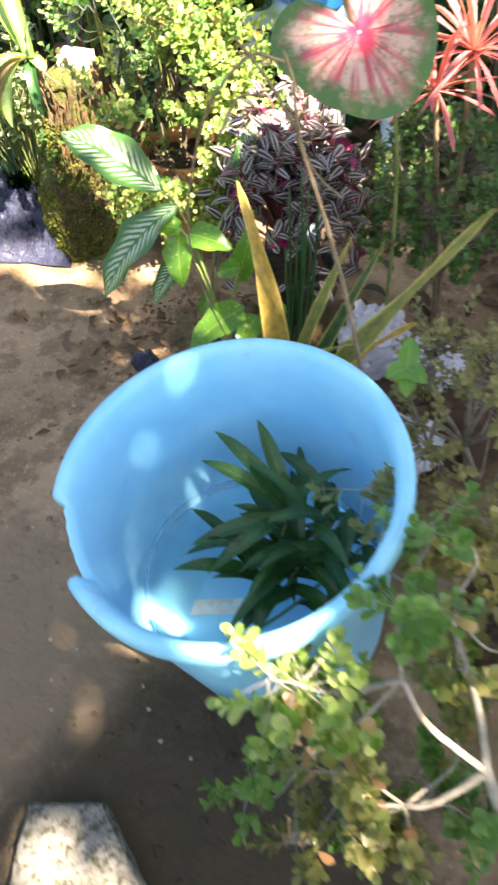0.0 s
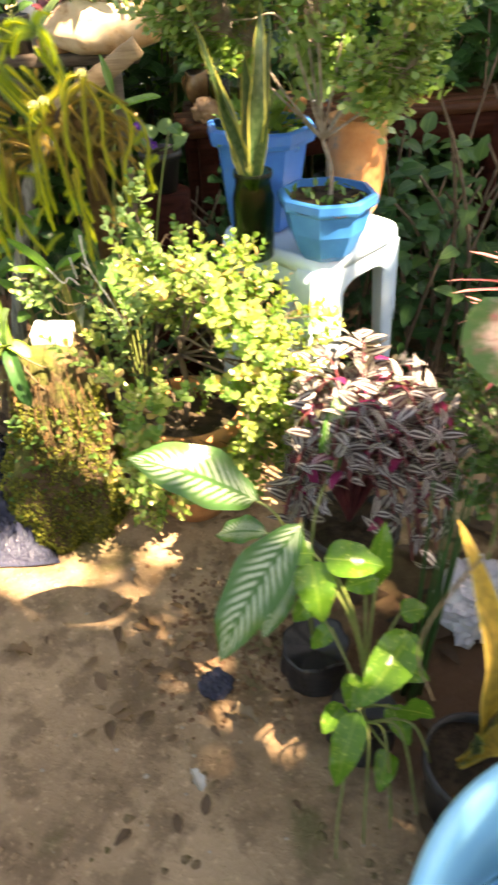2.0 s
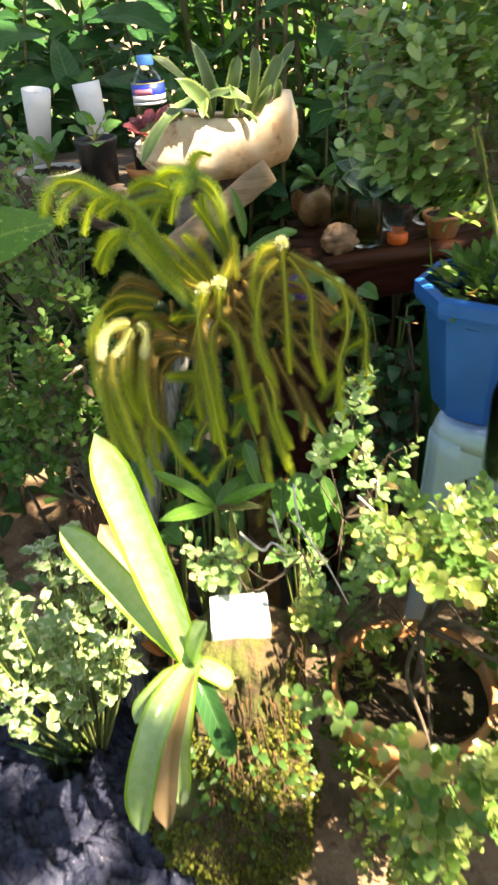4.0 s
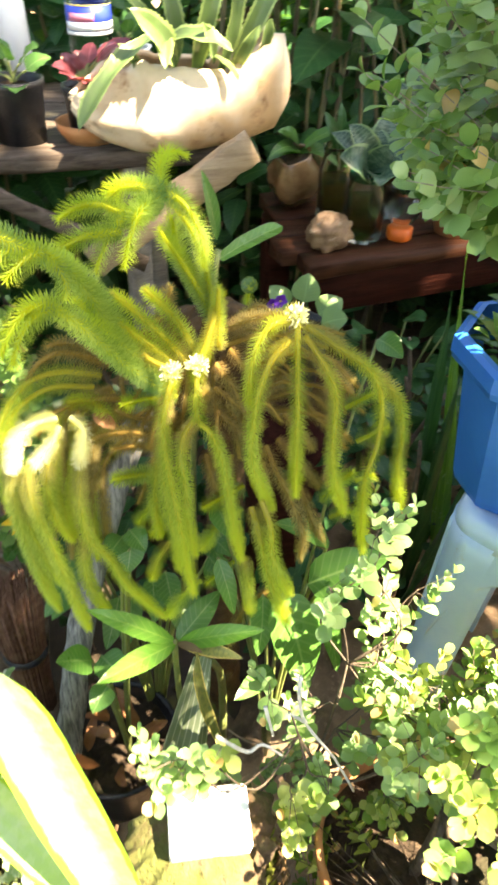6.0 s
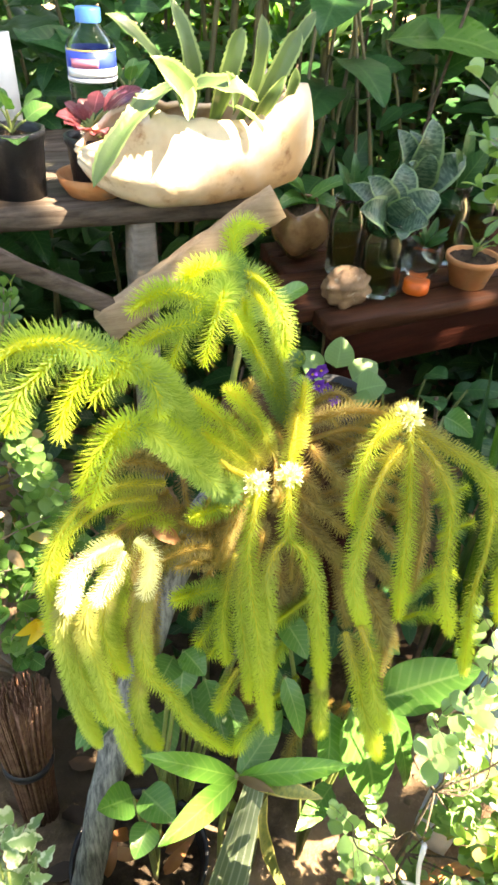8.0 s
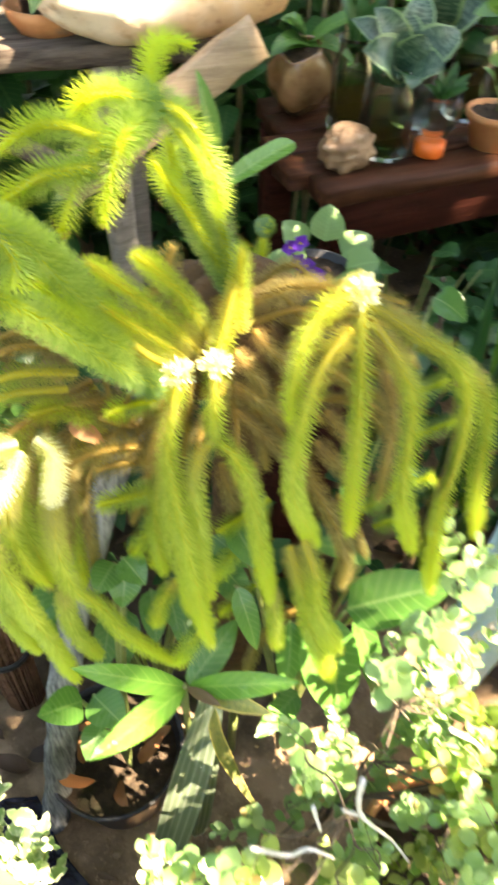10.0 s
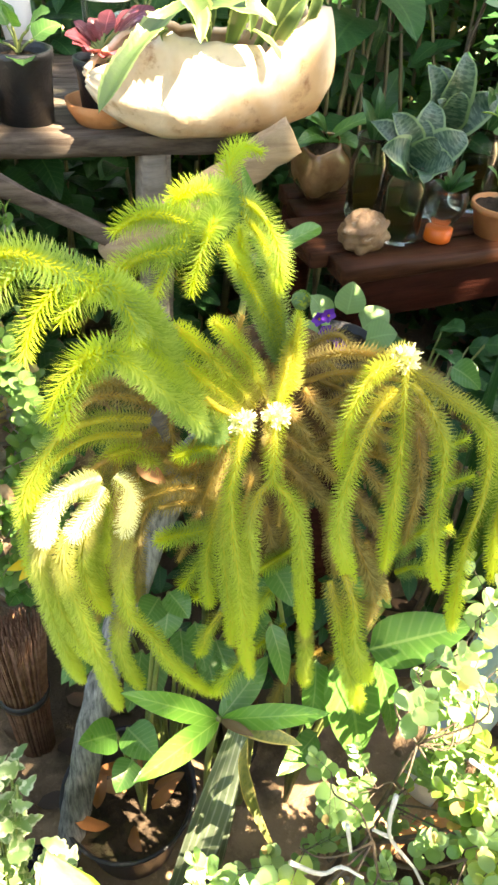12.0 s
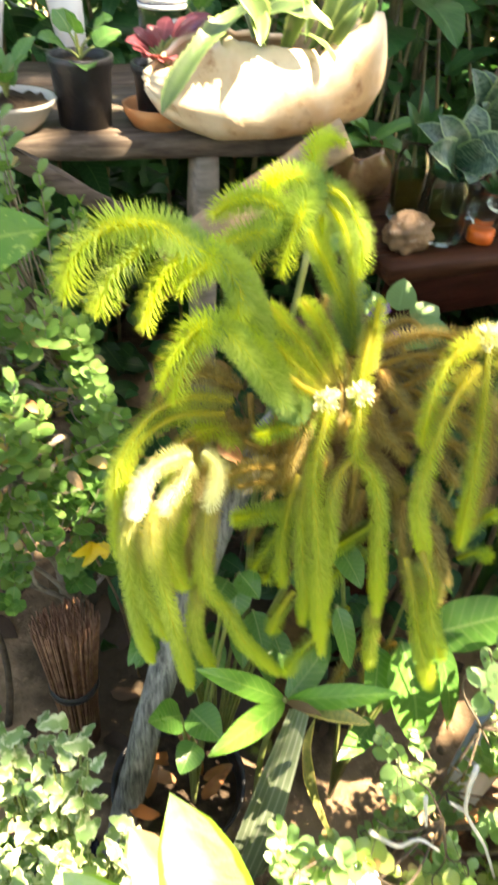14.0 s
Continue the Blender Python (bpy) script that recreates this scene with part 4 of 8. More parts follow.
sprays("straggly_boxwood", (0.72, 0.50, 0.0), (0.655, 0.585, 0.235), ((0.560, 0.615, 0.36), (0.585, 0.565, 0.17), (0.61, 0.70, 0.335)), ((0.470, 0.60, 0.365, 1.3, BOX), (0.446, 0.60, 0.372, 0.8, BOX), (0.515, 0.60, 0.30, 1.1, BOX), (0.559, 0.66, 0.405, 1.2, BOX_MID), (0.53, 0.84, 0.335, 0.7, BOX_DRY), (0.415, 0.587, 0.10, 0.9, BOX_MID), (0.476, 0.535, 0.10, 0.9, BOX_RUST),
       (0.532, 0.56, 0.15, 1.0, BOX_RUST), (0.58, 0.75, 0.395, 0.9, BOX_MID), (0.655, 0.80, 0.34, 0.9, BOX_DRY), (0.577, 0.535, 0.15, 1.0, BOX_RUST), (0.66, 0.56, 0.16, 0.8, BOX_MID), (0.625, 0.66, 0.29, 0.6, BOX_RUST), (0.60, 0.70, 0.33, 0.7, BOX_DRY), (0.69, 0.66, 0.30, 0.8, BOX_RUST), (0.622, 0.625, 0.12, 1.0, BOX_MID), (0.671, 0.573, 0.12, 1.1, BOX_MID), (0.584, 0.553, 0.10, 1.0, BOX_RUST), (0.652, 0.661, 0.20, 0.9, BOX_RUST), (0.624, 0.793, 0.32, 0.8, BOX_DRY), (0.55, 0.542, 0.08, 0.9, BOX_MID), (0.66, 0.732, 0.28, 0.8, BOX_DRY), (0.61, 0.679, 0.25, 0.8, BOX_MID), (0.505, 0.575, 0.22, 0.9, BOX_RUST)),
       0.0205, "straggly boxwood bush with bare twisted branches beside the bucket", 12, 10, 0.044, 0.0058)
shrub("drying_boxwood", (0.72, 1.12, 0.0), (0.71, 1.12, 0.10), (0.70, 1.10, 0.20), (0.14, 0.17, 0.18), 190, 0.013, BOX_DRY, BARK,
      "dry yellowing boxwood bush with sparse small leaves", -0.6, 9, 0.4, 5, 0.045, 31, None, 0.4, 0.008)
shrub("low_boxwood", (0.68, 1.62, 0.0), (0.68, 1.60, 0.16), (0.67, 1.53, 0.30), (0.15, 0.13, 0.17), 260, 0.017, BOX_DARK, BARK,
      "low dark green boxwood bush behind the caladium", -0.6, 9, 0.35, 5, 0.045, 41, None, 0.4, 0.008)
shrub("tall_boxwood", (-0.22, 2.36, 0.0), (-0.21, 2.33, 0.35), (-0.235, 2.27, 0.60), (0.12, 0.10, 0.27), 230, 0.020, BOX_MID, BARK,
      "tall slender boxwood with round dark green leaves beside the fern", -0.8, 12, 0.3, 5, 0.06, 51, None, 0.5, 0.008)

# ---- moss-grown stump with an orchid ----


def stump():
    root = thing("stump", (-0.09, 1.82, 0.0), "moss-grown tree stump with shaggy brown bark", "stump")
    a = np.linspace(0, 2 * np.pi, 110, endpoint=False)
    rows = []
    for z in np.linspace(-0.02, 0.40, 70):
        k = z / 0.40
        r = 0.098 - 0.030 * max(k, 0) ** 1.5 + 0.012 * math.sin(k * 5 + 0.6)
        if k > 0.93:
            r *= 1 - ((k - 0.93) / 0.07) ** 2 * 0.45
        row = []
        for t in a:
            q = r * (1 + 0.18 * noise.noise((2.2 * math.cos(t), 2.2 * math.sin(t), z * 7)) + 0.16 * noise.noise((6 * math.cos(t), 6 * math.sin(t), z * 24)) + 0.08 * noise.noise((16 * math.cos(t), 16 * math.sin(t), z * 60)))
            row.append((-0.095 + 0.035 * k + q * math.cos(t), 1.82 + 0.02 * k + q * 0.85 * math.sin(t), z))
        rows.append(row)
    rows.append([(-0.062, 1.84, 0.405)] * 110)
    part("bark", Geo().sheet(rows, loop=True), STUMP, root)
    m = []
    np.random.seed(9)
    n = 17000
    t, z = np.random.rand(n) * 6.283, np.random.rand(n) ** 1.4 * 0.30
    q = 0.103 - 0.030 * (z / 0.4) ** 1.5 + 0.012 * np.sin(z / 0.4 * 5 + 0.6)
    q = q * (1 + np.array([0.18 * noise.noise((2.2 * math.cos(b), 2.2 * math.sin(b), c * 7)) + 0.16 * noise.noise((6 * math.cos(b), 6 * math.sin(b), c * 24)) for b, c in zip(t, z)])) - 0.003
    at = np.stack([-0.095 + 0.0875 * z + q * np.cos(t), 1.82 + 0.05 * z + q * 0.85 * np.sin(t), z], 1)
    out = np.stack([np.cos(t), np.sin(t), 0.2 + np.random.rand(n)], 1) + unit(n) * 0.7
    ok = np.array([noise.noise((p[0] * 13, p[1] * 13, p[2] * 13)) > -0.28 for p in at])
    m = axes(out, unit(n), 0.004 + 0.006 * np.random.rand(n), at)[ok]
    moss = leaf_mat("moss", (0.075, 0.095, 0.014), (0.22, 0.235, 0.035), 0.8, 0.2)
    tagged(part("moss", Geo().spray(template(0.7, "ovate", 0.1, 0.2, 2, 2), m), moss, root), kind="stuff")
    np.random.seed(10)
    n = 150
    t, z = np.random.rand(n) * 2.6 - 2.9, 0.05 + np.random.rand(n) * 0.24
    q = 0.103 - 0.030 * (z / 0.4) ** 1.5
    at = np.stack([-0.095 + 0.0875 * z + q * np.cos(t), 1.82 + 0.05 * z + q * 0.85 * np.sin(t), z], 1)
    f = Geo().spray(OVAL_CUT, axes(np.stack([np.cos(t), np.sin(t), np.random.rand(n) - 0.2], 1) + unit(n) * 0.6, np.stack([0 * t, -0.5 + 0 * t, 1 + 0 * t], 1), 0.010 + 0.008 * np.random.rand(n), at))
    tagged(part("creeper", f, BOX_DARK, root), kind="stuff")
    g = Geo()
    for k in range(150):
        t = random.uniform(-3.6, 0.2)
        z0 = random.uniform(0.12, 0.40)
        q = 0.10 - 0.030 * (z0 / 0.4) ** 1.5
        p = np.array([-0.095 + 0.0875 * z0 + q * math.cos(t), 1.82 + 0.05 * z0 + q * 0.85 * math.sin(t), z0])
        g.tube(arc(p, p + [0.012 * math.cos(t), 0.012 * math.sin(t), -0.02], p + [0.01 * random.uniform(-1, 1), 0, -random.uniform(0.04, 0.10)], 6), 0.0016, 0.0007, 4)
    tagged(part("root", g, FIBRE, root), kind="stuff")


stump()
single("white_block", box((0.066, 0.048, 0.022), pose(-0.054, 1.838, 0.409, 8, 3, -10)), WHITE, "white paper-covered block on top of the stump", "block", bevel=0.002, smooth=False)


def orchid():
    root = thing("orchid", (-0.118, 1.765, 0.40), "orchid with broad green strap leaves fixed to the stump", "orchid")
    c = (-0.118, 1.772, 0.43)
    blades = (((-0.167, 1.842, 0.680), 0.038, 0.03, ORCHID), ((-0.221, 1.868, 0.566), 0.032, 0.04, ORCHID), ((-0.183, 1.890, 0.540), 0.030, 0.04, DULL_STRAP),
              ((-0.200, 1.675, 0.325), 0.030, 0.36, ORCHID), ((-0.158, 1.69, 0.33), 0.032, 0.34, ORCHID), ((-0.098, 1.715, 0.345), 0.024, 0.22, DEEP),
              ((-0.175, 1.665, 0.34), 0.026, 0.30, DULL_STRAP), ((-0.185, 1.73, 0.42), 0.022, 0.16, ORCHID), ((-0.10, 1.76, 0.50), 0.022, 0.1, ORCHID), ((-0.085, 1.745, 0.42), 0.022, 0.2, ORCHID))
    for tip, w, rise, mt in blades:
        part("leaf", Geo().leaf(c, tip, w, rise, (-0.15, -0.35, 1.0), "strap", 0.62, 0.03, 6, 14), mt, root, "brown fading leaf" if mt is DULL_STRAP else "")
    for k in range(12):
        e = np.array(c) + [random.uniform(-0.05, 0.05), random.uniform(-0.03, 0.02), -random.uniform(0.05, 0.14)]
        part("root", Geo().tube(arc(c, np.array(c) + (e - np.array(c)) * 0.5 + [0, -0.02, 0.0], e, 6), 0.0025, 0.0012, 5), TAN_STEM, root)


orchid()

# ---- black plastic sheet and what lies by it ----
rows = []
for y in np.linspace(1.70, 2.10, 120):
    row = []
    for x in np.linspace(-0.62, -0.11 - (y - 1.70) * 0.28, 150):
        lean = 0.035 * math.sin((x + 0.62) * 6)
        z = 0.012 + lean + 0.045 * abs(noise.noise((x * 9, y * 9, 2)))
        for f, h in ((17, 0.017), (36, 0.011), (74, 0.0055)):
            # flat facets that meet in creases
            far, seeds = noise.voronoi((x * f + 0.4 * noise.noise((x * f, y * f, 1)), y * f, 3.0))
            c = seeds[0]
            z += h * (math.sin(c.x * 37) * (x * f - c.x) + math.sin(c.y * 53) * (y * f - c.y) + 0.6 * math.sin(c.x * 91 + c.y * 17))
        edge = min((y - 1.70) / 0.05, (-0.11 - (y - 1.70) * 0.28 - x) / 0.04, 1)
        row.append((x + 0.02 * noise.noise((x * 9, y * 9, 8)), y + 0.02 * noise.noise((x * 8, y * 8, 3)) - 0.06 * (x + 0.11), ground_height(x, y) + z * max(edge, 0.12)))
    rows.append(row)
single("plastic_sheet", Geo().sheet(rows), SHEET, "crumpled black plastic sheet spread on the soil", "plastic sheet", thick=0.0012)
rows = [[(-0.43 + 0.10 * i / 9 + 0.008 * noise.noise((i, j, 1)), 1.66 + 0.12 * j / 9 + 0.006 * noise.noise((i, j, 2)), 0.075 + 0.022 * noise.noise((i * 0.5, j * 0.5, 3)) - 0.045 * (1 - j / 9)) for i in range(10)] for j in range(10)]
single("paper_scrap", Geo().sheet(rows), WHITE, "crumpled white paper scrap lying on black plastic", "paper", thick=0.0015)


def glass_jar(root, at, r, h, mat, neck=0.8, water_mat=None, water_h=0.6):
    prof = [(0.0005, 0.0), (r * 0.9, 0.0), (r, 0.006), (r, h * 0.72), (r * neck, h * 0.84), (r * neck, h * 0.93), (r * neck * 1.08, h * 0.94), (r * neck * 1.08, h)]
    inner = [(max(q - 0.0025, 0.0004), max(z, 0.004)) for q, z in prof[::-1]]
    glass = part("glass", Geo().lathe(prof + inner, Matrix.Translation(at), 32), mat, root)
    if water_mat:
        wr = r - 0.0035
        p = [(0.0005, 0.005), (wr, 0.006), (wr, h * water_h), (0.0005, h * water_h)]
        w = part("water", Geo().lathe(p, Matrix.Translation(at), 24), water_mat, glass)
        w.visible_shadow = False


def snake_blades(root, foot, tips, width, mat, rise=0.05, form="blade", twist=0.4, up=(0, -1, 0.3)):
    for tip in tips:
        part("leaf", Geo().leaf(foot, tip, width * random.uniform(0.75, 1.1), rise * random.uniform(-0.6, 1.6), up, form, 0.35, 0.07, 6, 16, random.uniform(-twist, twist)), mat, root)


# small snake plant in a jar at the sheet's edge
jar = thing("jarred_plant", (-0.31, 1.96, 0.03), "small snake plant in a jam jar beside the black sheet", "potted plant")
glass_jar(jar, (-0.31, 1.96, 0.03), 0.035, 0.085, GREEN_GLASS, 0.95, MURK, 0.7)
snake_blades(jar, (-0.31, 1.96, 0.06), [(-0.37, 1.93, 0.18), (-0.33, 1.93, 0.24), (-0.29, 1.94, 0.25), (-0.26, 1.95, 0.20), (-0.38, 1.97, 0.22), (-0.31, 1.90, 0.17)], 0.017, NEST)

# ---- stool with pots ----
SEAT = Matrix.Translation((0.442, 1.998, 0.0)) @ pose(0, 0, 0, 0, 0, 36) @ Matrix.Diagonal((0.93, 0.93, 1, 1))


def stool():
    root = thing("plastic_stool", (0.41, 1.985, 0.0), "pale blue moulded plastic stool carrying potted plants", "stool")
    sq = rounded(7)
    prof = [(0.0005, 0.484), (0.09, 0.484), (0.115, 0.485), (0.128, 0.490), (0.136, 0.488), (0.140, 0.478), (0.141, 0.462), (0.138, 0.462), (0.135, 0.476), (0.125, 0.480), (0.0005, 0.480)]
    part("seat", Geo().lathe(prof, SEAT, 96, sq), STOOL, root)
    for k in range(4):
        turn = SEAT @ pose(0, 0, 0, 0, 0, 90 * k)
        rows = []
        for v in np.linspace(0, 1, 12):
            row = []
            for s in np.linspace(-1, 1, 25):
                low = 0.462 - 0.03 - 0.14 * abs(s) ** 4
                z = 0.466 + (low - 0.466) * v
                row.append(turn @ Vector((0.1375 + 0.035 * (0.466 - z), s * (0.118 + 0.02 * (0.466 - z)), z)))
            rows.append(row)
        part("apron", Geo().sheet(rows), STOOL, root, thick=0.004)
        corner = SEAT @ pose(0, 0, 0, 0, 0, 90 * k + 45)
        rows = []
        for z in np.linspace(0.468, 0.0, 18):
            q = (0.468 - z) / 0.468
            w, out = 0.050 - 0.016 * q, 0.172 + 0.022 * q
            row = []
            for s in np.linspace(-1, 1, 11):
                bend = (1 - abs(s) ** 2.2) * w * 0.75
                row.append(corner @ Vector((out - w * 0.62 + bend, s * w, z)))
            rows.append(row)
        part("leg", Geo().sheet(rows), STOOL, root, thick=0.005)


stool()

big = thing("blue_planter", (0.357, 2.048, 0.49), "large octagonal blue plastic pot with low green plants", "plant pot")
pot(big, (0.357, 2.048, 0.488), [(0.064, 0.0), (0.067, 0.01), (0.085, 0.150), (0.098, 0.154), (0.101, 0.162), (0.101, 0.178), (0.095, 0.181)], BLUE_POT, 0.006, 8, None, 18, 0.8)
np.random.seed(4)
d = unit(260)
d[:, 2] = abs(d[:, 2])
at = np.array([0.357, 2.048, 0.645]) + d * [0.075, 0.075, 0.06] * np.random.rand(260, 1) ** 0.4
tagged(part("foliage", Geo().spray(OVAL_CUT, axes(d + unit(260) * 0.5, d * 0.3 + [0, 0, 1] + unit(260) * 0.3, 0.018 + 0.014 * np.random.rand(260), at)), BOX_MID, big), kind="stuff")

jar = thing("snake_plant", (0.310, 1.893, 0.484), "yellow-edged snake plant in a green glass jar on the stool", "potted plant")
glass_jar(jar, (0.310, 1.893, 0.485), 0.035, 0.148, GREEN_GLASS, 0.86, MURK, 0.75)
snake_blades(jar, (0.310, 1.893, 0.60), [(0.213, 1.90, 0.885), (0.254, 1.89, 0.780), (0.298, 1.885, 0.815), (0.327, 1.895, 0.885), (0.345, 1.91, 0.83), (0.27, 1.90, 0.72), (0.34, 1.87, 0.75)], 0.030, SNAKE, 0.10, "blade", 1.7, (-0.2, -1, 0.3))


def bonsai():
    def vessel(r):
        pot(r, (0.432, 1.868, 0.488), [(0.042, 0.0), (0.050, 0.010), (0.068, 0.050), (0.076, 0.086), (0.083, 0.090), (0.085, 0.095), (0.085, 0.107), (0.079, 0.109)], OCT_POT, 0.005, 8, None, 20, 0.86)
    shrub("potted_tree", (0.438, 1.872, 0.575), (0.43, 1.90, 0.67), (0.41, 2.0, 0.875), (0.30, 0.19, 0.20), 680, 0.022, BOX_NEW, BARK,
          "small boxwood tree with open crown in an octagonal blue pot", -0.85, 10, 0.35, 8, 0.11, 61, vessel, 0.3, 0.0046, second=BOX_MID,
          keep=lambda x, y, z: not (x < 0.30 and y < 1.93) and y > 1.84 and (x > 0.42 or z > 0.86 - 0.54 * (y - 1.95)))


bonsai()
# seedlings and fallen leaves on the soil round its trunk
weeds = thing("pot_weeds", (0.432, 1.868, 0.575), "tiny green seedlings on the soil of the octagonal pot", "weeds", kind="stuff")
np.random.seed(44)
a, q = np.random.rand(46) * 6.283, 0.025 + 0.045 * np.random.rand(46)
at = np.stack([0.432 + q * np.cos(a), 1.868 + q * np.sin(a), np.full(46, 0.585)], 1)
tagged(part("foliage", Geo().spray(OVAL_CUT, axes(unit(46) + [0, 0, 0.8], unit(46) * 0.4 + [0, -0.3, 1.0], 0.010 + 0.010 * np.random.rand(46), at)), BOX_MID, weeds), kind="stuff")
jug = thing("clay_jar", (0.54, 2.045, 0.484), "tall orange terracotta jar on the stool", "jar")
pot(jug, (0.54, 2.045, 0.487), [(0.036, 0.0), (0.048, 0.02), (0.056, 0.08), (0.056, 0.13), (0.05, 0.16), (0.056, 0.172), (0.056, 0.182)], TERRA, 0.006, 40, None, 0, 0.85)

# ---- bed beside the bucket ----


def polybag(root, at, r, h):
    """A soft black nursery bag with creases."""
    a = np.linspace(0, 2 * np.pi, 40, endpoint=False)
    rows = []
    for z in list(np.linspace(0, h, 9)) + [h - 0.006]:
        rows.append([(at[0] + (r * (1 + 0.09 * noise.noise((3 * math.cos(t), 3 * math.sin(t), z * 30 + at[0])) + 0.05 * math.sin(9 * t + z * 40)) - (0.004 if z == h - 0.006 else 0)) * math.cos(t),
                      at[1] + r * (1 + 0.09 * noise.noise((3 * math.cos(t), 3 * math.sin(t), z * 30 + at[1]))) * math.sin(t), at[2] + z + 0.006 * math.sin(3 * t)) for t in a])
    rows.append([(at[0], at[1], at[2] + h - 0.018)] * 40)
    part("nursery_bag", Geo().sheet(rows, loop=True), BLACK, root, "creased black nursery bag")


def calathea():
    root = thing("calathea", (0.27, 1.37, 0.0), "calathea with long dark leaves striped in cream", "potted plant")
    polybag(root, (0.29, 1.37, 0.0), 0.05, 0.075)
    for foot, tip, w, rise, up in (((0.205, 1.385, 0.375), (0.052, 1.40, 0.462), 0.078, 0.10, (0.1, -0.55, 1)), ((0.245, 1.315, 0.39), (0.125, 1.235, 0.265), 0.072, 0.12, (-0.35, -0.45, 1)),
                                   ((0.325, 1.46, 0.33), (0.342, 1.50, 0.44), 0.045, 0.06, (0.1, -1, 0.3)), ((0.22, 1.40, 0.30), (0.155, 1.44, 0.27), 0.045, 0.1, (0, -0.3, 1)), ((0.24, 1.33, 0.29), (0.19, 1.29, 0.22), 0.04, 0.1, (0, -0.3, 1))):
        part("leaf", Geo().leaf(foot, tip, w, rise, up, "lance", 0.22, 0.06, 8, 18), STRIPED, root)
        part("stalk", Geo().tube(arc((0.285, 1.37, 0.09), (0.26, 1.37, (foot[2] + 0.1) * 0.75), foot), 0.0028, 0.002), STEM, root)


def pothos():
    root = thing("pothos", (0.30, 1.26, 0.0), "pothos vine with glossy green and yellow-green leaves", "potted plant")
    polybag(root, (0.325, 1.245, 0.0), 0.046, 0.08)
    for tip, foot, w, up in (((0.255, 1.245, 0.29), (0.25, 1.285, 0.36), 0.055, (-0.2, -0.8, 1)), ((0.205, 1.29, 0.37), (0.255, 1.29, 0.365), 0.040, (0, -0.4, 1)), ((0.335, 1.265, 0.35), (0.265, 1.28, 0.365), 0.052, (0.1, -0.6, 1)),
                             ((0.275, 1.155, 0.245), (0.355, 1.21, 0.285), 0.060, (0, -0.5, 1)), ((0.245, 1.13, 0.12), (0.285, 1.175, 0.20), 0.045, (-0.5, -0.7, 0.8)), ((0.36, 1.33, 0.36), (0.335, 1.31, 0.26), 0.045, (0, -1, 0.5)),
                             ((0.345, 1.20, 0.20), (0.37, 1.25, 0.24), 0.045, (0, -0.6, 1)), ((0.375, 1.155, 0.19), (0.355, 1.20, 0.14), 0.04, (0.2, -0.6, 1)), ((0.30, 1.30, 0.28), (0.34, 1.29, 0.30), 0.04, (0, -0.6, 1)), ((0.30, 1.12, 0.10), (0.33, 1.17, 0.10), 0.035, (0, -0.4, 1)), ((0.40, 1.22, 0.16), (0.36, 1.25, 0.17), 0.04, (0, -0.5, 1)), ((0.29, 1.21, 0.14), (0.31, 1.25, 0.16), 0.04, (-0.2, -0.5, 1)), ((0.255, 1.215, 0.09), (0.29, 1.24, 0.11), 0.036, (-0.3, -0.5, 1)), ((0.27, 1.33, 0.12), (0.30, 1.33, 0.16), 0.034, (-0.2, -0.5, 1)), ((0.25, 1.36, 0.15), (0.28, 1.36, 0.19), 0.036, (-0.2, -0.6, 1)), ((0.36, 1.17, 0.10), (0.35, 1.22, 0.12), 0.038, (0, -0.5, 1)), ((0.42, 1.29, 0.22), (0.38, 1.29, 0.22), 0.038, (0, -0.6, 1))):
        part("leaf", Geo().leaf(foot, tip, w * 0.88, 0.10, up, "ovate", 0.24, 0.06, 6, 12), POTHOS, root)
        part("stalk", Geo().tube(arc((0.325, 1.245, 0.08), (0.315, 1.24, foot[2] * 0.8), foot), 0.0022, 0.0016), STEM, root)
    for k in range(5):
        part("vine", Geo().tube(spline((0.31, 1.22, 0.09), (0.28 + 0.02 * k, 1.17, 0.15), (0.25 + 0.035 * k, 1.12, 0.08 - 0.01 * k), (0.24 + 0.04 * k, 1.09 + 0.01 * k, 0.015)), 0.002, 0.0015), STEM, root)


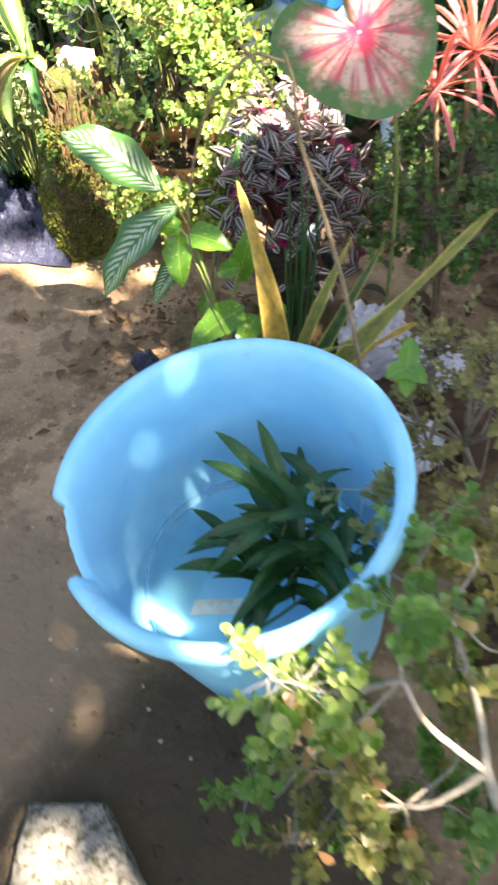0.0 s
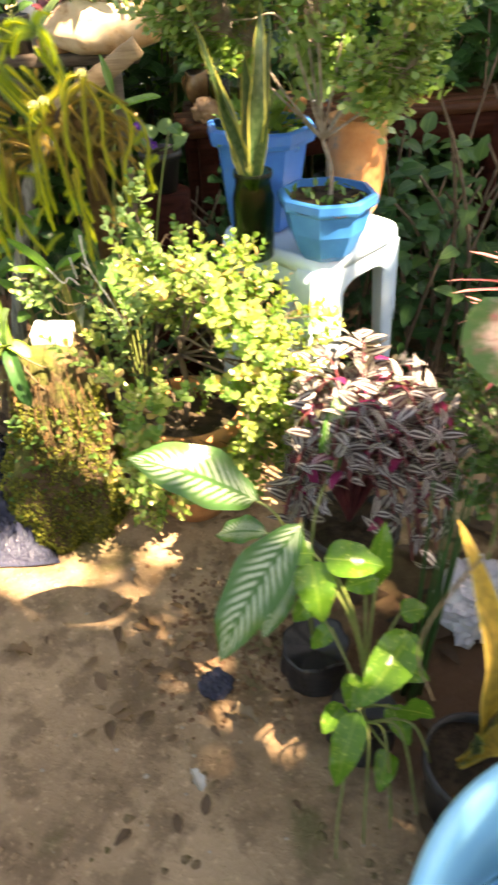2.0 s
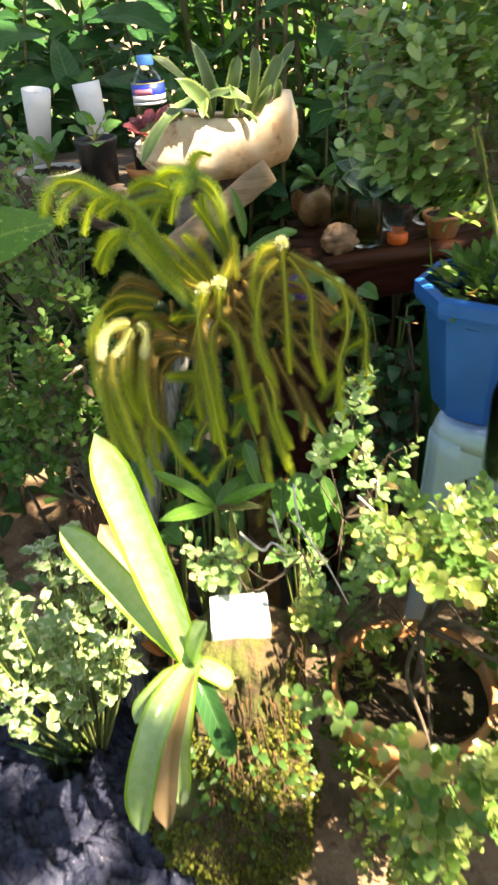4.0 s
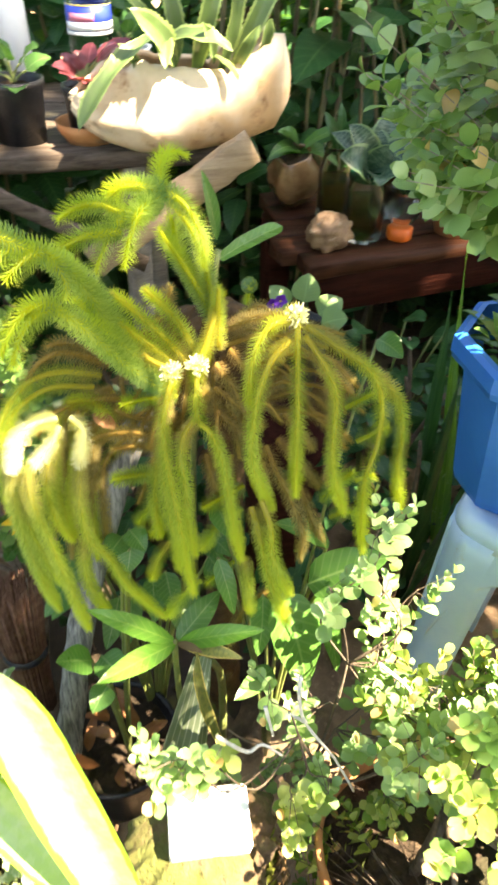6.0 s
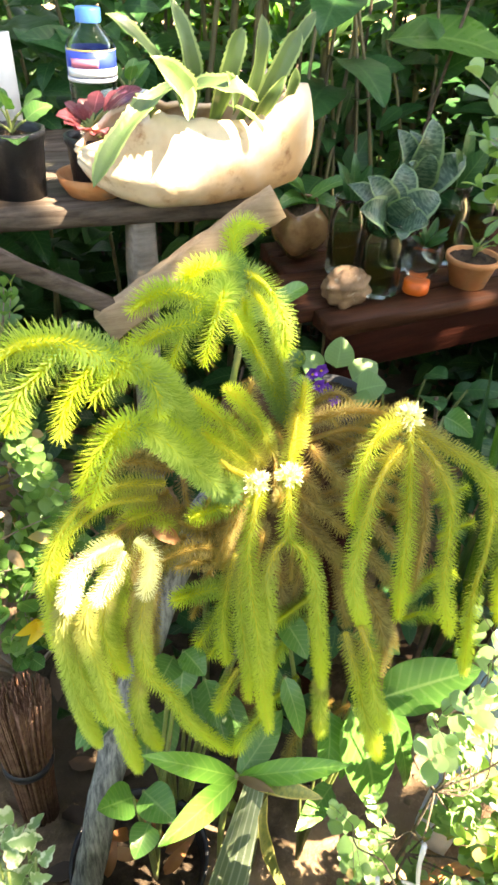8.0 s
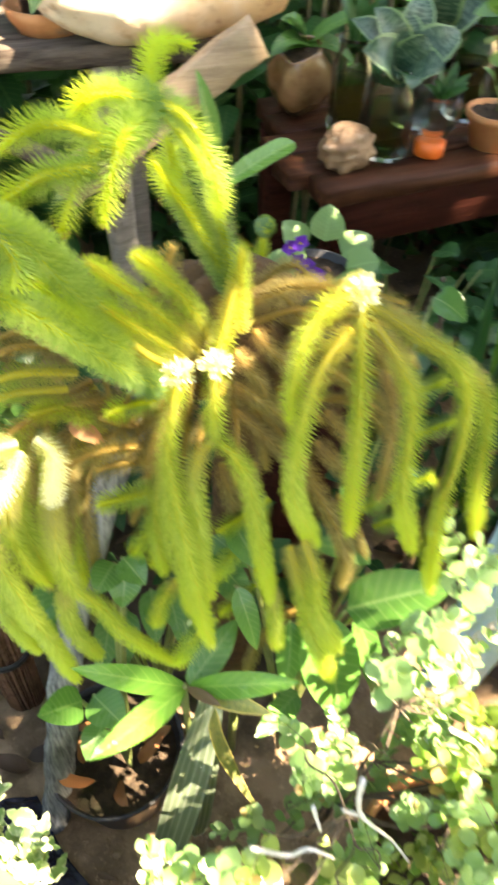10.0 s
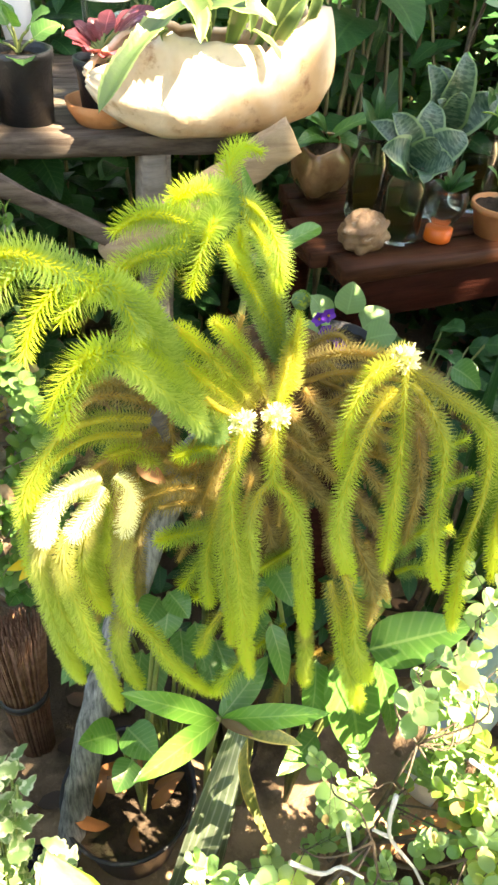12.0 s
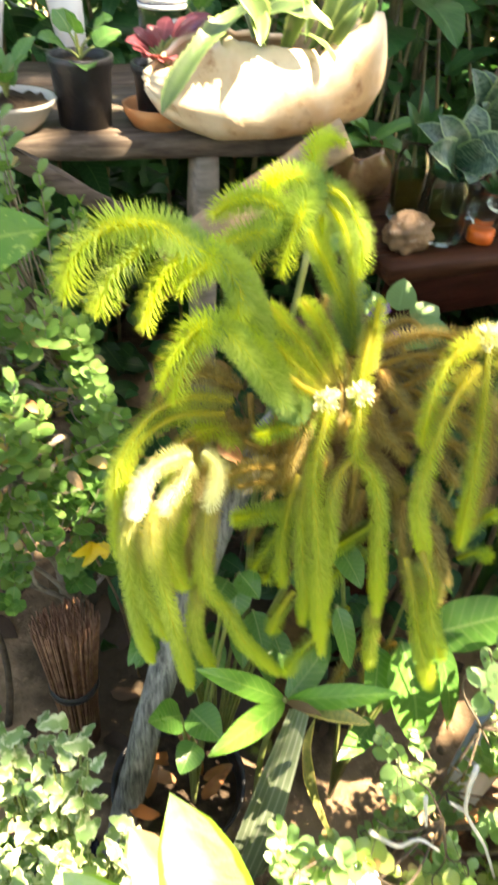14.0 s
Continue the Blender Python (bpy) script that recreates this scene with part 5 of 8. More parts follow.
def withered():
    root = thing("withered_snake_plant", (0.40, 1.14, 0.0), "withering snake plant with curled golden leaves in a dark pot", "potted plant")
    pot(root, (0.43, 1.125, 0.0), [(0.05, 0.0), (0.06, 0.09), (0.066, 0.10), (0.066, 0.12)], BLACK, 0.004, 32)
    foot = (0.41, 1.13, 0.11)
    for tip, w, rise, mt, up, tw in (((0.360, 1.172, 0.510), 0.036, 0.10, GOLDEN, (0.5, -0.6, 0.3), 1.0), ((0.52, 1.07, 0.345), 0.032, 0.22, HALFDRY, (0, -0.3, 1), 0.8), ((0.45, 1.09, 0.30), 0.03, 0.2, GOLDEN, (0, -0.5, 1), 1.0),
                                     ((0.635, 1.00, 0.58), 0.032, -0.05, HALFDRY, (0.2, -0.5, 1), 0.5), ((0.505, 1.05, 0.52), 0.022, -0.06, HALFDRY, (0.4, -0.6, 0.6), 0.6), ((0.385, 1.09, 0.26), 0.022, 0.14, SNAKE, (0, -0.6, 1), 0.5),
                                     ((0.60, 1.12, 0.34), 0.03, 0.12, GOLDEN, (0, -0.5, 1), 0.7), ((0.55, 1.15, 0.45), 0.02, 0.02, SNAKE, (0, -1, 0.3), 0.4)):
        part("leaf", Geo().leaf(foot, tip, w, rise, up, "blade", 0.35, 0.12, 6, 20, tw), mt, root)
    for k in range(9):
        b = np.array([0.425 + 0.006 * math.cos(k * 2.4) * (k + 1) ** 0.5, 1.30 + 0.006 * math.sin(k * 2.4) * (k + 1) ** 0.5, 0.0])
        t = b + [0.012 * math.cos(k * 3.1) + 0.008, 0.02 * math.sin(k * 1.7), 0.34 + 0.12 * math.sin(k * 2.2) ** 2]
        part("spear", Geo().tube(arc(b, (b + t) / 2 + [0.006, 0.0, 0], t), 0.0042, 0.0012, 7), DEEP, root, "slim round dark green leaf")


def bare_twigs():
    root = thing("bare_stems", (0.53, 0.98, 0.0), "bare tan woody stems, forked and leafless", "dead plant")
    for n, pts in enumerate((((0.56, 0.985, 0.02), (0.535, 1.00, 0.30), (0.494, 1.05, 0.46), (0.447, 1.06, 0.60), (0.437, 1.06, 0.64)), ((0.439, 1.06, 0.625), (0.415, 1.035, 0.68), (0.385, 1.02, 0.725)), ((0.437, 1.06, 0.63), (0.435, 1.07, 0.665), (0.425, 1.06, 0.70)),
                             ((0.437, 1.06, 0.62), (0.46, 1.07, 0.575), (0.488, 1.075, 0.545)), ((0.425, 1.06, 0.69), (0.39, 1.07, 0.69), (0.345, 1.06, 0.635), (0.31, 1.09, 0.50), (0.315, 1.12, 0.38), (0.345, 1.12, 0.29)), ((0.36, 1.06, 0.62), (0.37, 1.15, 0.62), (0.39, 1.25, 0.58)))):
        part("stem", Geo().tube(spline(*pts, n=20), 0.0032 if n == 0 else 0.0018, 0.0022 if n == 0 else 0.0011, 7, 0.3), TAN_STEM, root)


def caladium():
    root = thing("caladium", (0.56, 1.30, 0.0), "caladium with a large heart-shaped leaf, pink centre and green edge", "caladium")

    def heart(c, nrm, point, size, droop):
        """A heart-shaped blade round its stalk's end."""
        n, p = Vector(nrm).normalized(), Vector(point)
        p = (p - n * p.dot(n)).normalized()
        s = p.cross(n)
        rows, uv = [], []
        for v in np.linspace(0.02, 1, 12):
            row, tr = [], []
            for k in range(49):
                a = 2 * math.pi * k / 48 - math.pi
                q = abs(a) / math.pi
                r = (0.74 + 0.30 * (1 - q) ** 2.2 + 0.30 * math.exp(-((q - 0.70) / 0.20) ** 2)) * (1 - 0.70 * max(0, (q - 0.86) / 0.14) ** 1.5)
                x, y = size * v * r * math.cos(a), size * v * r * math.sin(a)
                h = -droop * size * v * v * (0.6 + 0.4 * math.cos(2 * a)) + 0.035 * size * math.sin(a * 7 + 2 * v) * v * v + 0.02 * size * noise.noise((x * 60, y * 60, 1)) + 0.10 * size * v * abs(math.sin(a))
                row.append(Vector(c) + p * x + s * y + n * h)
                tr.append((k / 48, v))
            rows.append(row)
            uv.append(tr)
        return Geo().sheet(rows, uv)
    part("leaf", heart((0.499, 1.272, 0.645), (-0.12, -0.72, 0.64), (0.60, -0.42, -0.66), 0.101, 0.15), CALADIUM, root)
    for e in ((0.501, 1.275, 0.641),):
        part("stalk", Geo().tube(arc((0.59, 1.42, 0.0), (0.60, 1.45, 0.55), e, 14), 0.0038, 0.0024, 8), STEM, root)


def zebra():
    root = thing("wandering_jew", (0.40, 1.56, 0.0), "trailing wandering jew with purple and silver striped leaves", "trailing plant")
    pot(root, (0.41, 1.57, 0.0), [(0.07, 0.0), (0.082, 0.10), (0.086, 0.105), (0.086, 0.12)], BLACK, 0.005, 32)
    rnd = np.random.RandomState(6)
    g, mats = Geo(), []
    for k in range(115):
        a, q = rnd.rand() * 6.283, rnd.rand() ** 0.6
        top = np.array([0.405 + 0.105 * q * math.cos(a), 1.555 + 0.08 * q * math.sin(a), 0.445 - 0.13 * q * q + 0.04 * rnd.rand()])
        end = np.array([0.405 + (0.125 + 0.04 * rnd.rand()) * math.cos(a) * (0.5 + 0.5 * q), 1.54 + 0.10 * math.sin(a) - 0.03 * q, max(0.10, top[2] - 0.02 - 0.24 * q * rnd.rand())])
        path = arc((0.405, 1.57, 0.12), top + [0, 0, 0.06], end, 12)
        g.tube(path, 0.0022, 0.0016, 5)
        for j in range(4, 12):
            d = path[j] - path[j - 1]
            d /= np.linalg.norm(d)
            s = np.cross(d, [0.2, 0.1, 1]) * (1 if j % 2 else -1)
            mats.append(np.concatenate([d * 0.4 + s * 0.9 + rnd.normal(size=3) * 0.55 + [0, -0.2, 0.25], path[j], [0.032 + 0.016 * rnd.rand()]]))
    m = np.array(mats)
    up = np.tile([0.05, -0.45, 1.0], (len(m), 1)) + rnd.normal(size=(len(m), 3)) * 0.6
    tagged(part("stem", g, WINE, root), kind="stuff")
    f = Geo().spray(template(0.40, "ovate", 0.10, 0.22, 4, 5), axes(m[:, :3], up, m[:, 6], m[:, 3:6]))
    tagged(part("foliage", f, ZEBRA, root), kind="stuff")


def dracaena():
    root = thing("red_dracaena", (0.69, 1.50, 0.0), "red dracaena with thin pink-red spiky leaves", "dracaena")
    part("stem", Geo().tube(spline((0.70, 1.53, 0.0), (0.695, 1.52, 0.3), (0.675, 1.50, 0.535)), 0.007, 0.005, 8), TAN_STEM, root)
    rnd = random.Random(8)
    for c, n, ln in (((0.675, 1.50, 0.545), 46, 0.17), ((0.625, 1.47, 0.50), 26, 0.12)):
        for k in range(n):
            z = 1 - 1.45 * (k + 0.5) / n
            a = k * 2.399
            r = math.sqrt(max(0, 1 - z * z))
            d = Vector((r * math.cos(a), r * math.sin(a), z))
            tip = Vector(c) + d * ln * rnd.uniform(0.8, 1.15)
            part("leaf", Geo().leaf(Vector(c) + d * 0.004, tip, rnd.uniform(0.006, 0.009), 0.06, (0, 0, 1), "strap", 0.3, 0, 2, 7), RED_BLADE, root)
    part("stem", Geo().tube(spline((0.70, 1.53, 0.05), (0.66, 1.49, 0.3), (0.625, 1.47, 0.495)), 0.005, 0.004, 7), TAN_STEM, root)


calathea()
pothos()
withered()
bare_twigs()
caladium()
zebra()
dracaena()


def crumple(name, centre, size, mat, label, category, seed, flat=False, n=40, knobs=1.0):
    """A crumpled bag or a rough lump resting on the ground."""
    rows = []
    for i in range(n):
        ph = -math.pi / 2 + math.pi * (i + 0.01) / (n - 0.98)
        row = []
        for k in range(n + 8):
            t = 2 * math.pi * k / (n + 8)
            d = Vector((math.cos(ph) * math.cos(t), math.cos(ph) * math.sin(t), math.sin(ph)))
            r = 1 + 0.42 * (abs(noise.noise(d * 2.1 + Vector((seed, 0, 0)))) - 0.25) + knobs * 0.25 * abs(noise.noise(d * 5.3 + Vector((0, seed, 0)))) + 0.22 * (abs(noise.noise(d * 9 + Vector((seed, seed, 0)))) - 0.2) * flat + 0.06 * noise.noise(d * 13)
            row.append((centre[0] + d.x * size[0] * r, centre[1] + d.y * size[1] * r, max(0.004, centre[2] + d.z * size[2] * r)))
        rows.append(row)
    return single(name, Geo().sheet(rows, loop=True), mat, label, category, smooth=not flat)


crumple("plastic_bag", (0.575, 1.40, 0.06), (0.062, 0.058, 0.075), BAG, "crumpled translucent white plastic bag on the soil", "plastic bag", 3.0, True, 34)
crumple("plastic_bag", (0.675, 1.37, 0.04), (0.065, 0.05, 0.045), BAG, "crumpled translucent white plastic bag on the soil", "plastic bag", 7.0, True, 34)
crumple("dirty_bag", (0.60, 1.17, 0.03), (0.085, 0.06, 0.05), BAG, "muddy torn white plastic bag half buried", "plastic bag", 11.0, True, 34)
crumple("plastic_scrap", (0.130, 1.366, 0.020), (0.026, 0.022, 0.018), SHEET, "crumpled scrap of black plastic lying on soil", "plastic scrap", 5.0, True, 26)
g = Geo()
m = []
for i, (x, y) in enumerate(((0.160, 0.40), (0.375, 0.41), (0.248, 0.569), (0.154, 0.562))):
    m.append((x, y))
rows = []
for z, k in ((-0.03, 1.03), (0.03, 1.0), (0.042, 0.93), (0.044, 0.6), (0.044, 0.02)):
    row = []
    for c in range(4):
        for s in np.linspace(0, 1, 12, endpoint=False):
            x = m[c][0] * (1 - s) + m[(c + 1) % 4][0] * s
            y = m[c][1] * (1 - s) + m[(c + 1) % 4][1] * s
            cx, cy = 0.23, 0.485
            row.append((cx + (x - cx) * k + 0.004 * noise.noise((x * 60, y * 60, z * 30)), cy + (y - cy) * k + 0.004 * noise.noise((x * 60, y * 60, 4)), z + 0.003 * noise.noise((x * 50, y * 50, 9))))
    rows.append(row)
single("concrete_block", Geo().sheet(rows, loop=True), STONE, "pale lichen-spotted concrete block set in the soil", "block", smooth=False)
cup = thing("plastic_pot", (0.72, 0.82, 0.0), "clear plastic pot rim beside the bucket", "plant pot")
pot(cup, (0.735, 0.83, 0.0), [(0.05, 0.0), (0.062, 0.11), (0.066, 0.112), (0.066, 0.125)], PET, 0.003, 36, None, 0, 0.8)
sprig = thing("small_sprout", (0.55, 1.02, 0.0), "small sprout with broad bright green leaves", "seedling")
for tip, foot in (((0.551, 0.966, 0.380), (0.577, 0.985, 0.380)), ((0.600, 0.966, 0.375), (0.577, 0.985, 0.380)), ((0.581, 1.019, 0.400), (0.577, 0.985, 0.380)), ((0.577, 0.951, 0.365), (0.577, 0.985, 0.380))):
    part("leaf", Geo().leaf(foot, tip, 0.026, 0.1, (0, -0.3, 1), "ovate", 0.2, 0.04, 4, 8), BRIGHT, sprig)
part("stalk", Geo().tube(spline((0.55, 1.02, 0.0), (0.55, 1.0, 0.25), (0.577, 0.985, 0.380)), 0.0025, 0.002), STEM, sprig)

# ---- tassel fern ----


# needle length, spacing of the whorls, needles in a whorl, how far they stand out
HABIT = {FROND: (0.0076, 0.0013, 10, 4.6), FROND_NEW: (0.0096, 0.0013, 11, 4.4), FROND_OLD: (0.0078, 0.0014, 9, 4.2), TUFT: (0.0078, 0.0011, 13, 4.0)}


def frond(root, mat, *pts, scale=1.0):
    """A stem set with whorls of small pointed leaves, along a curve through the points."""
    needle, gap, ring, wide = HABIT[mat]
    path = spline(*pts, n=60)
    step = np.linalg.norm(np.diff(path, axis=0), axis=1)
    s = np.concatenate([[0], np.cumsum(step)])
    k = np.arange(0, s[-1], gap)
    p = np.stack([np.interp(k, s, path[:, i]) for i in range(3)], 1)
    d = np.gradient(p, axis=0)
    d /= np.linalg.norm(d, axis=1)[:, None]
    a = np.cross(d, [0.3, 0.9, 0.2])
    a /= np.linalg.norm(a, axis=1)[:, None]
    b = np.cross(d, a)
    n = len(k)
    share = k / s[-1]
    g = Geo().tube(p[::2], 0.0021, 0.0014, 6)
    g.t[-1][:, 0], g.t[-1][:, 1] = np.linspace(0, 1, len(g.t[-1])), 1.0
    phase = np.arange(n) * (np.pi / ring) + np.random.rand(n) * 0.10
    stand = wide * np.interp(share, [0, 0.9, 1], [1.1, 0.95, 0.30])[:, None]
    size = needle * scale * np.interp(share, [0, 0.06, 0.88, 1], [0.75, 1, 0.92, 0.5])
    for j in range(ring):
        t = j * 2 * np.pi / ring + phase + np.random.rand(n) * 0.12
        side = a * np.cos(t)[:, None] + b * np.sin(t)[:, None]
        go = d + side * stand + np.random.normal(size=(n, 3)) * 0.22
        g.spray(NEEDLE, axes(go, d + side * 0.3, size * (0.88 + 0.24 * np.random.rand(n)), p + side * 0.001))
        g.t[-1][:, 0] = np.repeat(share, 6)
    if mat is TUFT:
        return part("tuft", g, mat, root, "pale yellow new growth")
    return part("frond", g, mat, root)


def fern():
    root = thing("tassel_fern", (-0.02, 2.10, 0.40), "yellow-green tassel fern with long hanging bottlebrush fronds", "fern")
    np.random.seed(2)
    core = (0.04, 2.125, 0.665)
    rows = []
    for i in range(18):
        ph = -math.pi / 2 + math.pi * i / 17
        rows.append([(core[0] + 0.07 * math.cos(ph) * math.cos(t) * (1 + 0.25 * noise.noise((math.cos(t) * 2, math.sin(t) * 2, ph))), core[1] + 0.05 * math.cos(ph) * math.sin(t), core[2] + 0.055 * math.sin(ph) * (1 + 0.2 * noise.noise((math.cos(t) * 3, math.sin(t) * 3, ph * 2)))) for t in np.linspace(0, 2 * np.pi, 28, endpoint=False)])
    rows = [[(0.04 + (x - 0.04) * 0.8, y + 0.012, z - 0.012) for x, y, z in row] for row in rows]
    part("root_ball", Geo().sheet(rows, loop=True), FIBRE, root, "brown fibrous root ball")
    N, O, W, T = FROND_NEW, FROND_OLD, FROND, TUFT
    # crown that rises and arches over
    frond(root, N, (0.033, 2.100, 0.700), (0.026, 2.100, 0.743), (0.019, 2.100, 0.777), (0.009, 2.100, 0.801), (-0.003, 2.105, 0.817), (-0.007, 2.110, 0.824), (-0.006, 2.120, 0.836), (-0.001, 2.127, 0.843), (0.008, 2.130, 0.845), (0.018, 2.128, 0.841))
    frond(root, N, (-0.006, 2.108, 0.823), (0.002, 2.095, 0.822), (0.010, 2.085, 0.811), (0.015, 2.080, 0.795), (0.015, 2.078, 0.775))
    frond(root, N, (-0.009, 2.105, 0.825), (-0.028, 2.090, 0.836), (-0.042, 2.085, 0.838), (-0.053, 2.080, 0.833))
    frond(root, N, (-0.012, 2.100, 0.823), (-0.032, 2.070, 0.825), (-0.042, 2.060, 0.811), (-0.048, 2.055, 0.794))
    frond(root, N, (-0.012, 2.100, 0.817), (-0.039, 2.080, 0.822), (-0.057, 2.075, 0.831), (-0.073, 2.070, 0.833), (-0.087, 2.065, 0.828))
    frond(root, N, (-0.038, 2.080, 0.822), (-0.052, 2.070, 0.814), (-0.061, 2.065, 0.801), (-0.068, 2.060, 0.789))
    frond(root, N, (0.037, 2.105, 0.701), (0.017, 2.100, 0.744), (0.003, 2.100, 0.771), (-0.008, 2.100, 0.790), (-0.013, 2.100, 0.800))
    frond(root, N, (0.031, 2.110, 0.718), (0.011, 2.110, 0.757), (0.002, 2.110, 0.782), (-0.002, 2.108, 0.806))
    frond(root, N, (-0.046, 2.070, 0.813), (-0.069, 2.060, 0.817), (-0.082, 2.055, 0.815), (-0.092, 2.050, 0.812))
    # young fronds that arch to the side
    frond(root, N, (-0.033, 2.060, 0.685), (-0.057, 2.045, 0.738), (-0.071, 2.030, 0.777), (-0.083, 2.018, 0.807), (-0.095, 2.005, 0.828), (-0.107, 1.998, 0.839), (-0.120, 1.992, 0.843), (-0.130, 1.988, 0.836), (-0.137, 1.985, 0.826), (-0.141, 1.982, 0.814))
    frond(root, N, (-0.101, 2.000, 0.836), (-0.111, 1.994, 0.836), (-0.119, 1.991, 0.831), (-0.124, 1.989, 0.826))
    frond(root, N, (-0.111, 1.998, 0.841), (-0.124, 1.990, 0.852), (-0.134, 1.985, 0.860), (-0.147, 1.980, 0.864), (-0.158, 1.976, 0.863), (-0.169, 1.975, 0.853), (-0.174, 1.974, 0.838))
    frond(root, N, (-0.134, 1.986, 0.857), (-0.143, 1.982, 0.851), (-0.154, 1.979, 0.843), (-0.162, 1.977, 0.828))
    frond(root, N, (-0.043, 2.055, 0.723), (-0.064, 2.040, 0.770), (-0.078, 2.026, 0.801), (-0.089, 2.015, 0.819), (-0.097, 2.006, 0.829))
    frond(root, N, (-0.095, 2.004, 0.825), (-0.091, 2.000, 0.816), (-0.093, 1.998, 0.806))
    frond(root, N, (-0.029, 2.045, 0.694), (-0.056, 2.030, 0.731), (-0.078, 2.015, 0.767), (-0.093, 2.005, 0.790), (-0.104, 1.998, 0.803), (-0.117, 1.990, 0.805), (-0.128, 1.985, 0.795), (-0.136, 1.980, 0.783))
    frond(root, N, (-0.101, 1.999, 0.801), (-0.113, 1.991, 0.801), (-0.123, 1.984, 0.792), (-0.131, 1.977, 0.777))
    frond(root, N, (-0.020, 2.055, 0.691), (-0.048, 2.040, 0.730), (-0.068, 2.026, 0.761), (-0.084, 2.015, 0.782))
    frond(root, N, (-0.022, 2.060, 0.697), (-0.046, 2.050, 0.732), (-0.069, 2.035, 0.763), (-0.085, 2.020, 0.793))
    # ochre-ribbed fronds that rise from the heart
    frond(root, W, (0.004, 2.060, 0.710), (-0.011, 2.055, 0.743), (-0.024, 2.050, 0.764), (-0.037, 2.045, 0.781))
    frond(root, W, (-0.005, 2.055, 0.707), (-0.027, 2.050, 0.741), (-0.047, 2.045, 0.767), (-0.061, 2.040, 0.785))
    frond(root, W, (-0.014, 2.050, 0.708), (-0.034, 2.045, 0.733), (-0.050, 2.040, 0.752), (-0.059, 2.038, 0.763))
    frond(root, O, (-0.005, 2.065, 0.709), (-0.015, 2.060, 0.740), (-0.018, 2.058, 0.762), (-0.015, 2.058, 0.774))
    frond(root, W, (0.019, 2.050, 0.719), (0.018, 2.052, 0.740), (0.019, 2.054, 0.755), (0.020, 2.056, 0.770))
    # middle fronds that bend at a knee and hang
    frond(root, W, (-0.053, 2.055, 0.739), (-0.039, 2.035, 0.730), (-0.026, 2.021, 0.725), (-0.033, 2.005, 0.717), (-0.039, 1.998, 0.698), (-0.040, 1.990, 0.673), (-0.038, 1.982, 0.644), (-0.035, 1.975, 0.605), (-0.033, 1.970, 0.573), (-0.029, 1.965, 0.538))
    frond(root, W, (-0.034, 2.012, 0.684), (-0.040, 2.004, 0.653), (-0.039, 1.997, 0.609), (-0.035, 1.992, 0.576), (-0.036, 1.988, 0.546))
    frond(root, W, (0.020, 2.060, 0.751), (0.005, 2.035, 0.737), (-0.008, 2.013, 0.732), (-0.013, 2.000, 0.721), (-0.015, 1.993, 0.701), (-0.007, 1.985, 0.692), (-0.000, 1.980, 0.671), (0.004, 1.976, 0.636), (0.008, 1.973, 0.603), (0.014, 1.971, 0.560))
    frond(root, W, (-0.014, 1.994, 0.701), (-0.025, 1.991, 0.691), (-0.029, 1.989, 0.668), (-0.027, 1.987, 0.634), (-0.027, 1.986, 0.600), (-0.022, 1.985, 0.563))
    frond(root, W, (0.023, 1.988, 0.542), (0.025, 1.984, 0.509), (0.028, 1.980, 0.471))
    frond(root, W, (-0.033, 2.030, 0.656), (-0.042, 2.022, 0.634), (-0.047, 2.014, 0.603), (-0.046, 2.008, 0.569))
    # tassels that spread from one knee
    frond(root, W, (0.059, 2.010, 0.761), (0.059, 1.997, 0.773), (0.056, 1.985, 0.755), (0.054, 1.975, 0.731), (0.052, 1.966, 0.704), (0.051, 1.960, 0.674), (0.050, 1.953, 0.641))
    frond(root, W, (0.055, 1.997, 0.770), (0.036, 1.990, 0.770), (0.025, 1.986, 0.753), (0.021, 1.982, 0.728), (0.021, 1.980, 0.713))
    frond(root, W, (0.051, 1.988, 0.758), (0.034, 1.978, 0.750), (0.024, 1.972, 0.728), (0.019, 1.968, 0.702), (0.019, 1.966, 0.675), (0.026, 1.965, 0.650), (0.036, 1.964, 0.622))
    frond(root, W, (0.062, 1.988, 0.760), (0.070, 1.975, 0.748), (0.079, 1.967, 0.727), (0.079, 1.960, 0.707), (0.076, 1.952, 0.682), (0.078, 1.946, 0.657), (0.087, 1.940, 0.624))
    frond(root, W, (0.068, 2.000, 0.760), (0.090, 1.992, 0.744), (0.110, 1.985, 0.730), (0.121, 1.980, 0.715), (0.124, 1.972, 0.693), (0.119, 1.962, 0.669), (0.108, 1.952, 0.651), (0.104, 1.944, 0.627), (0.103, 1.938, 0.605), (0.107, 1.935, 0.578))
    frond(root, W, (0.120, 1.990, 0.720), (0.144, 1.984, 0.692), (0.149, 1.976, 0.662), (0.145, 1.966, 0.634), (0.148, 1.954, 0.593))
    frond(root, W, (0.024, 1.956, 0.642), (0.027, 1.942, 0.624), (0.027, 1.933, 0.600), (0.040, 1.925, 0.561))
    frond(root, W, (0.018, 1.962, 0.631), (0.022, 1.948, 0.606), (0.026, 1.936, 0.576), (0.040, 1.924, 0.524))
    # curtain on the other side
    frond(root, W, (-0.073, 2.060, 0.706), (-0.103, 2.050, 0.721), (-0.127, 2.042, 0.721), (-0.145, 2.036, 0.704), (-0.155, 2.032, 0.684), (-0.157, 2.030, 0.651), (-0.159, 2.030, 0.613))
    frond(root, W, (-0.147, 2.016, 0.679), (-0.153, 2.020, 0.640), (-0.153, 2.025, 0.587), (-0.149, 2.030, 0.530), (-0.141, 2.035, 0.473))
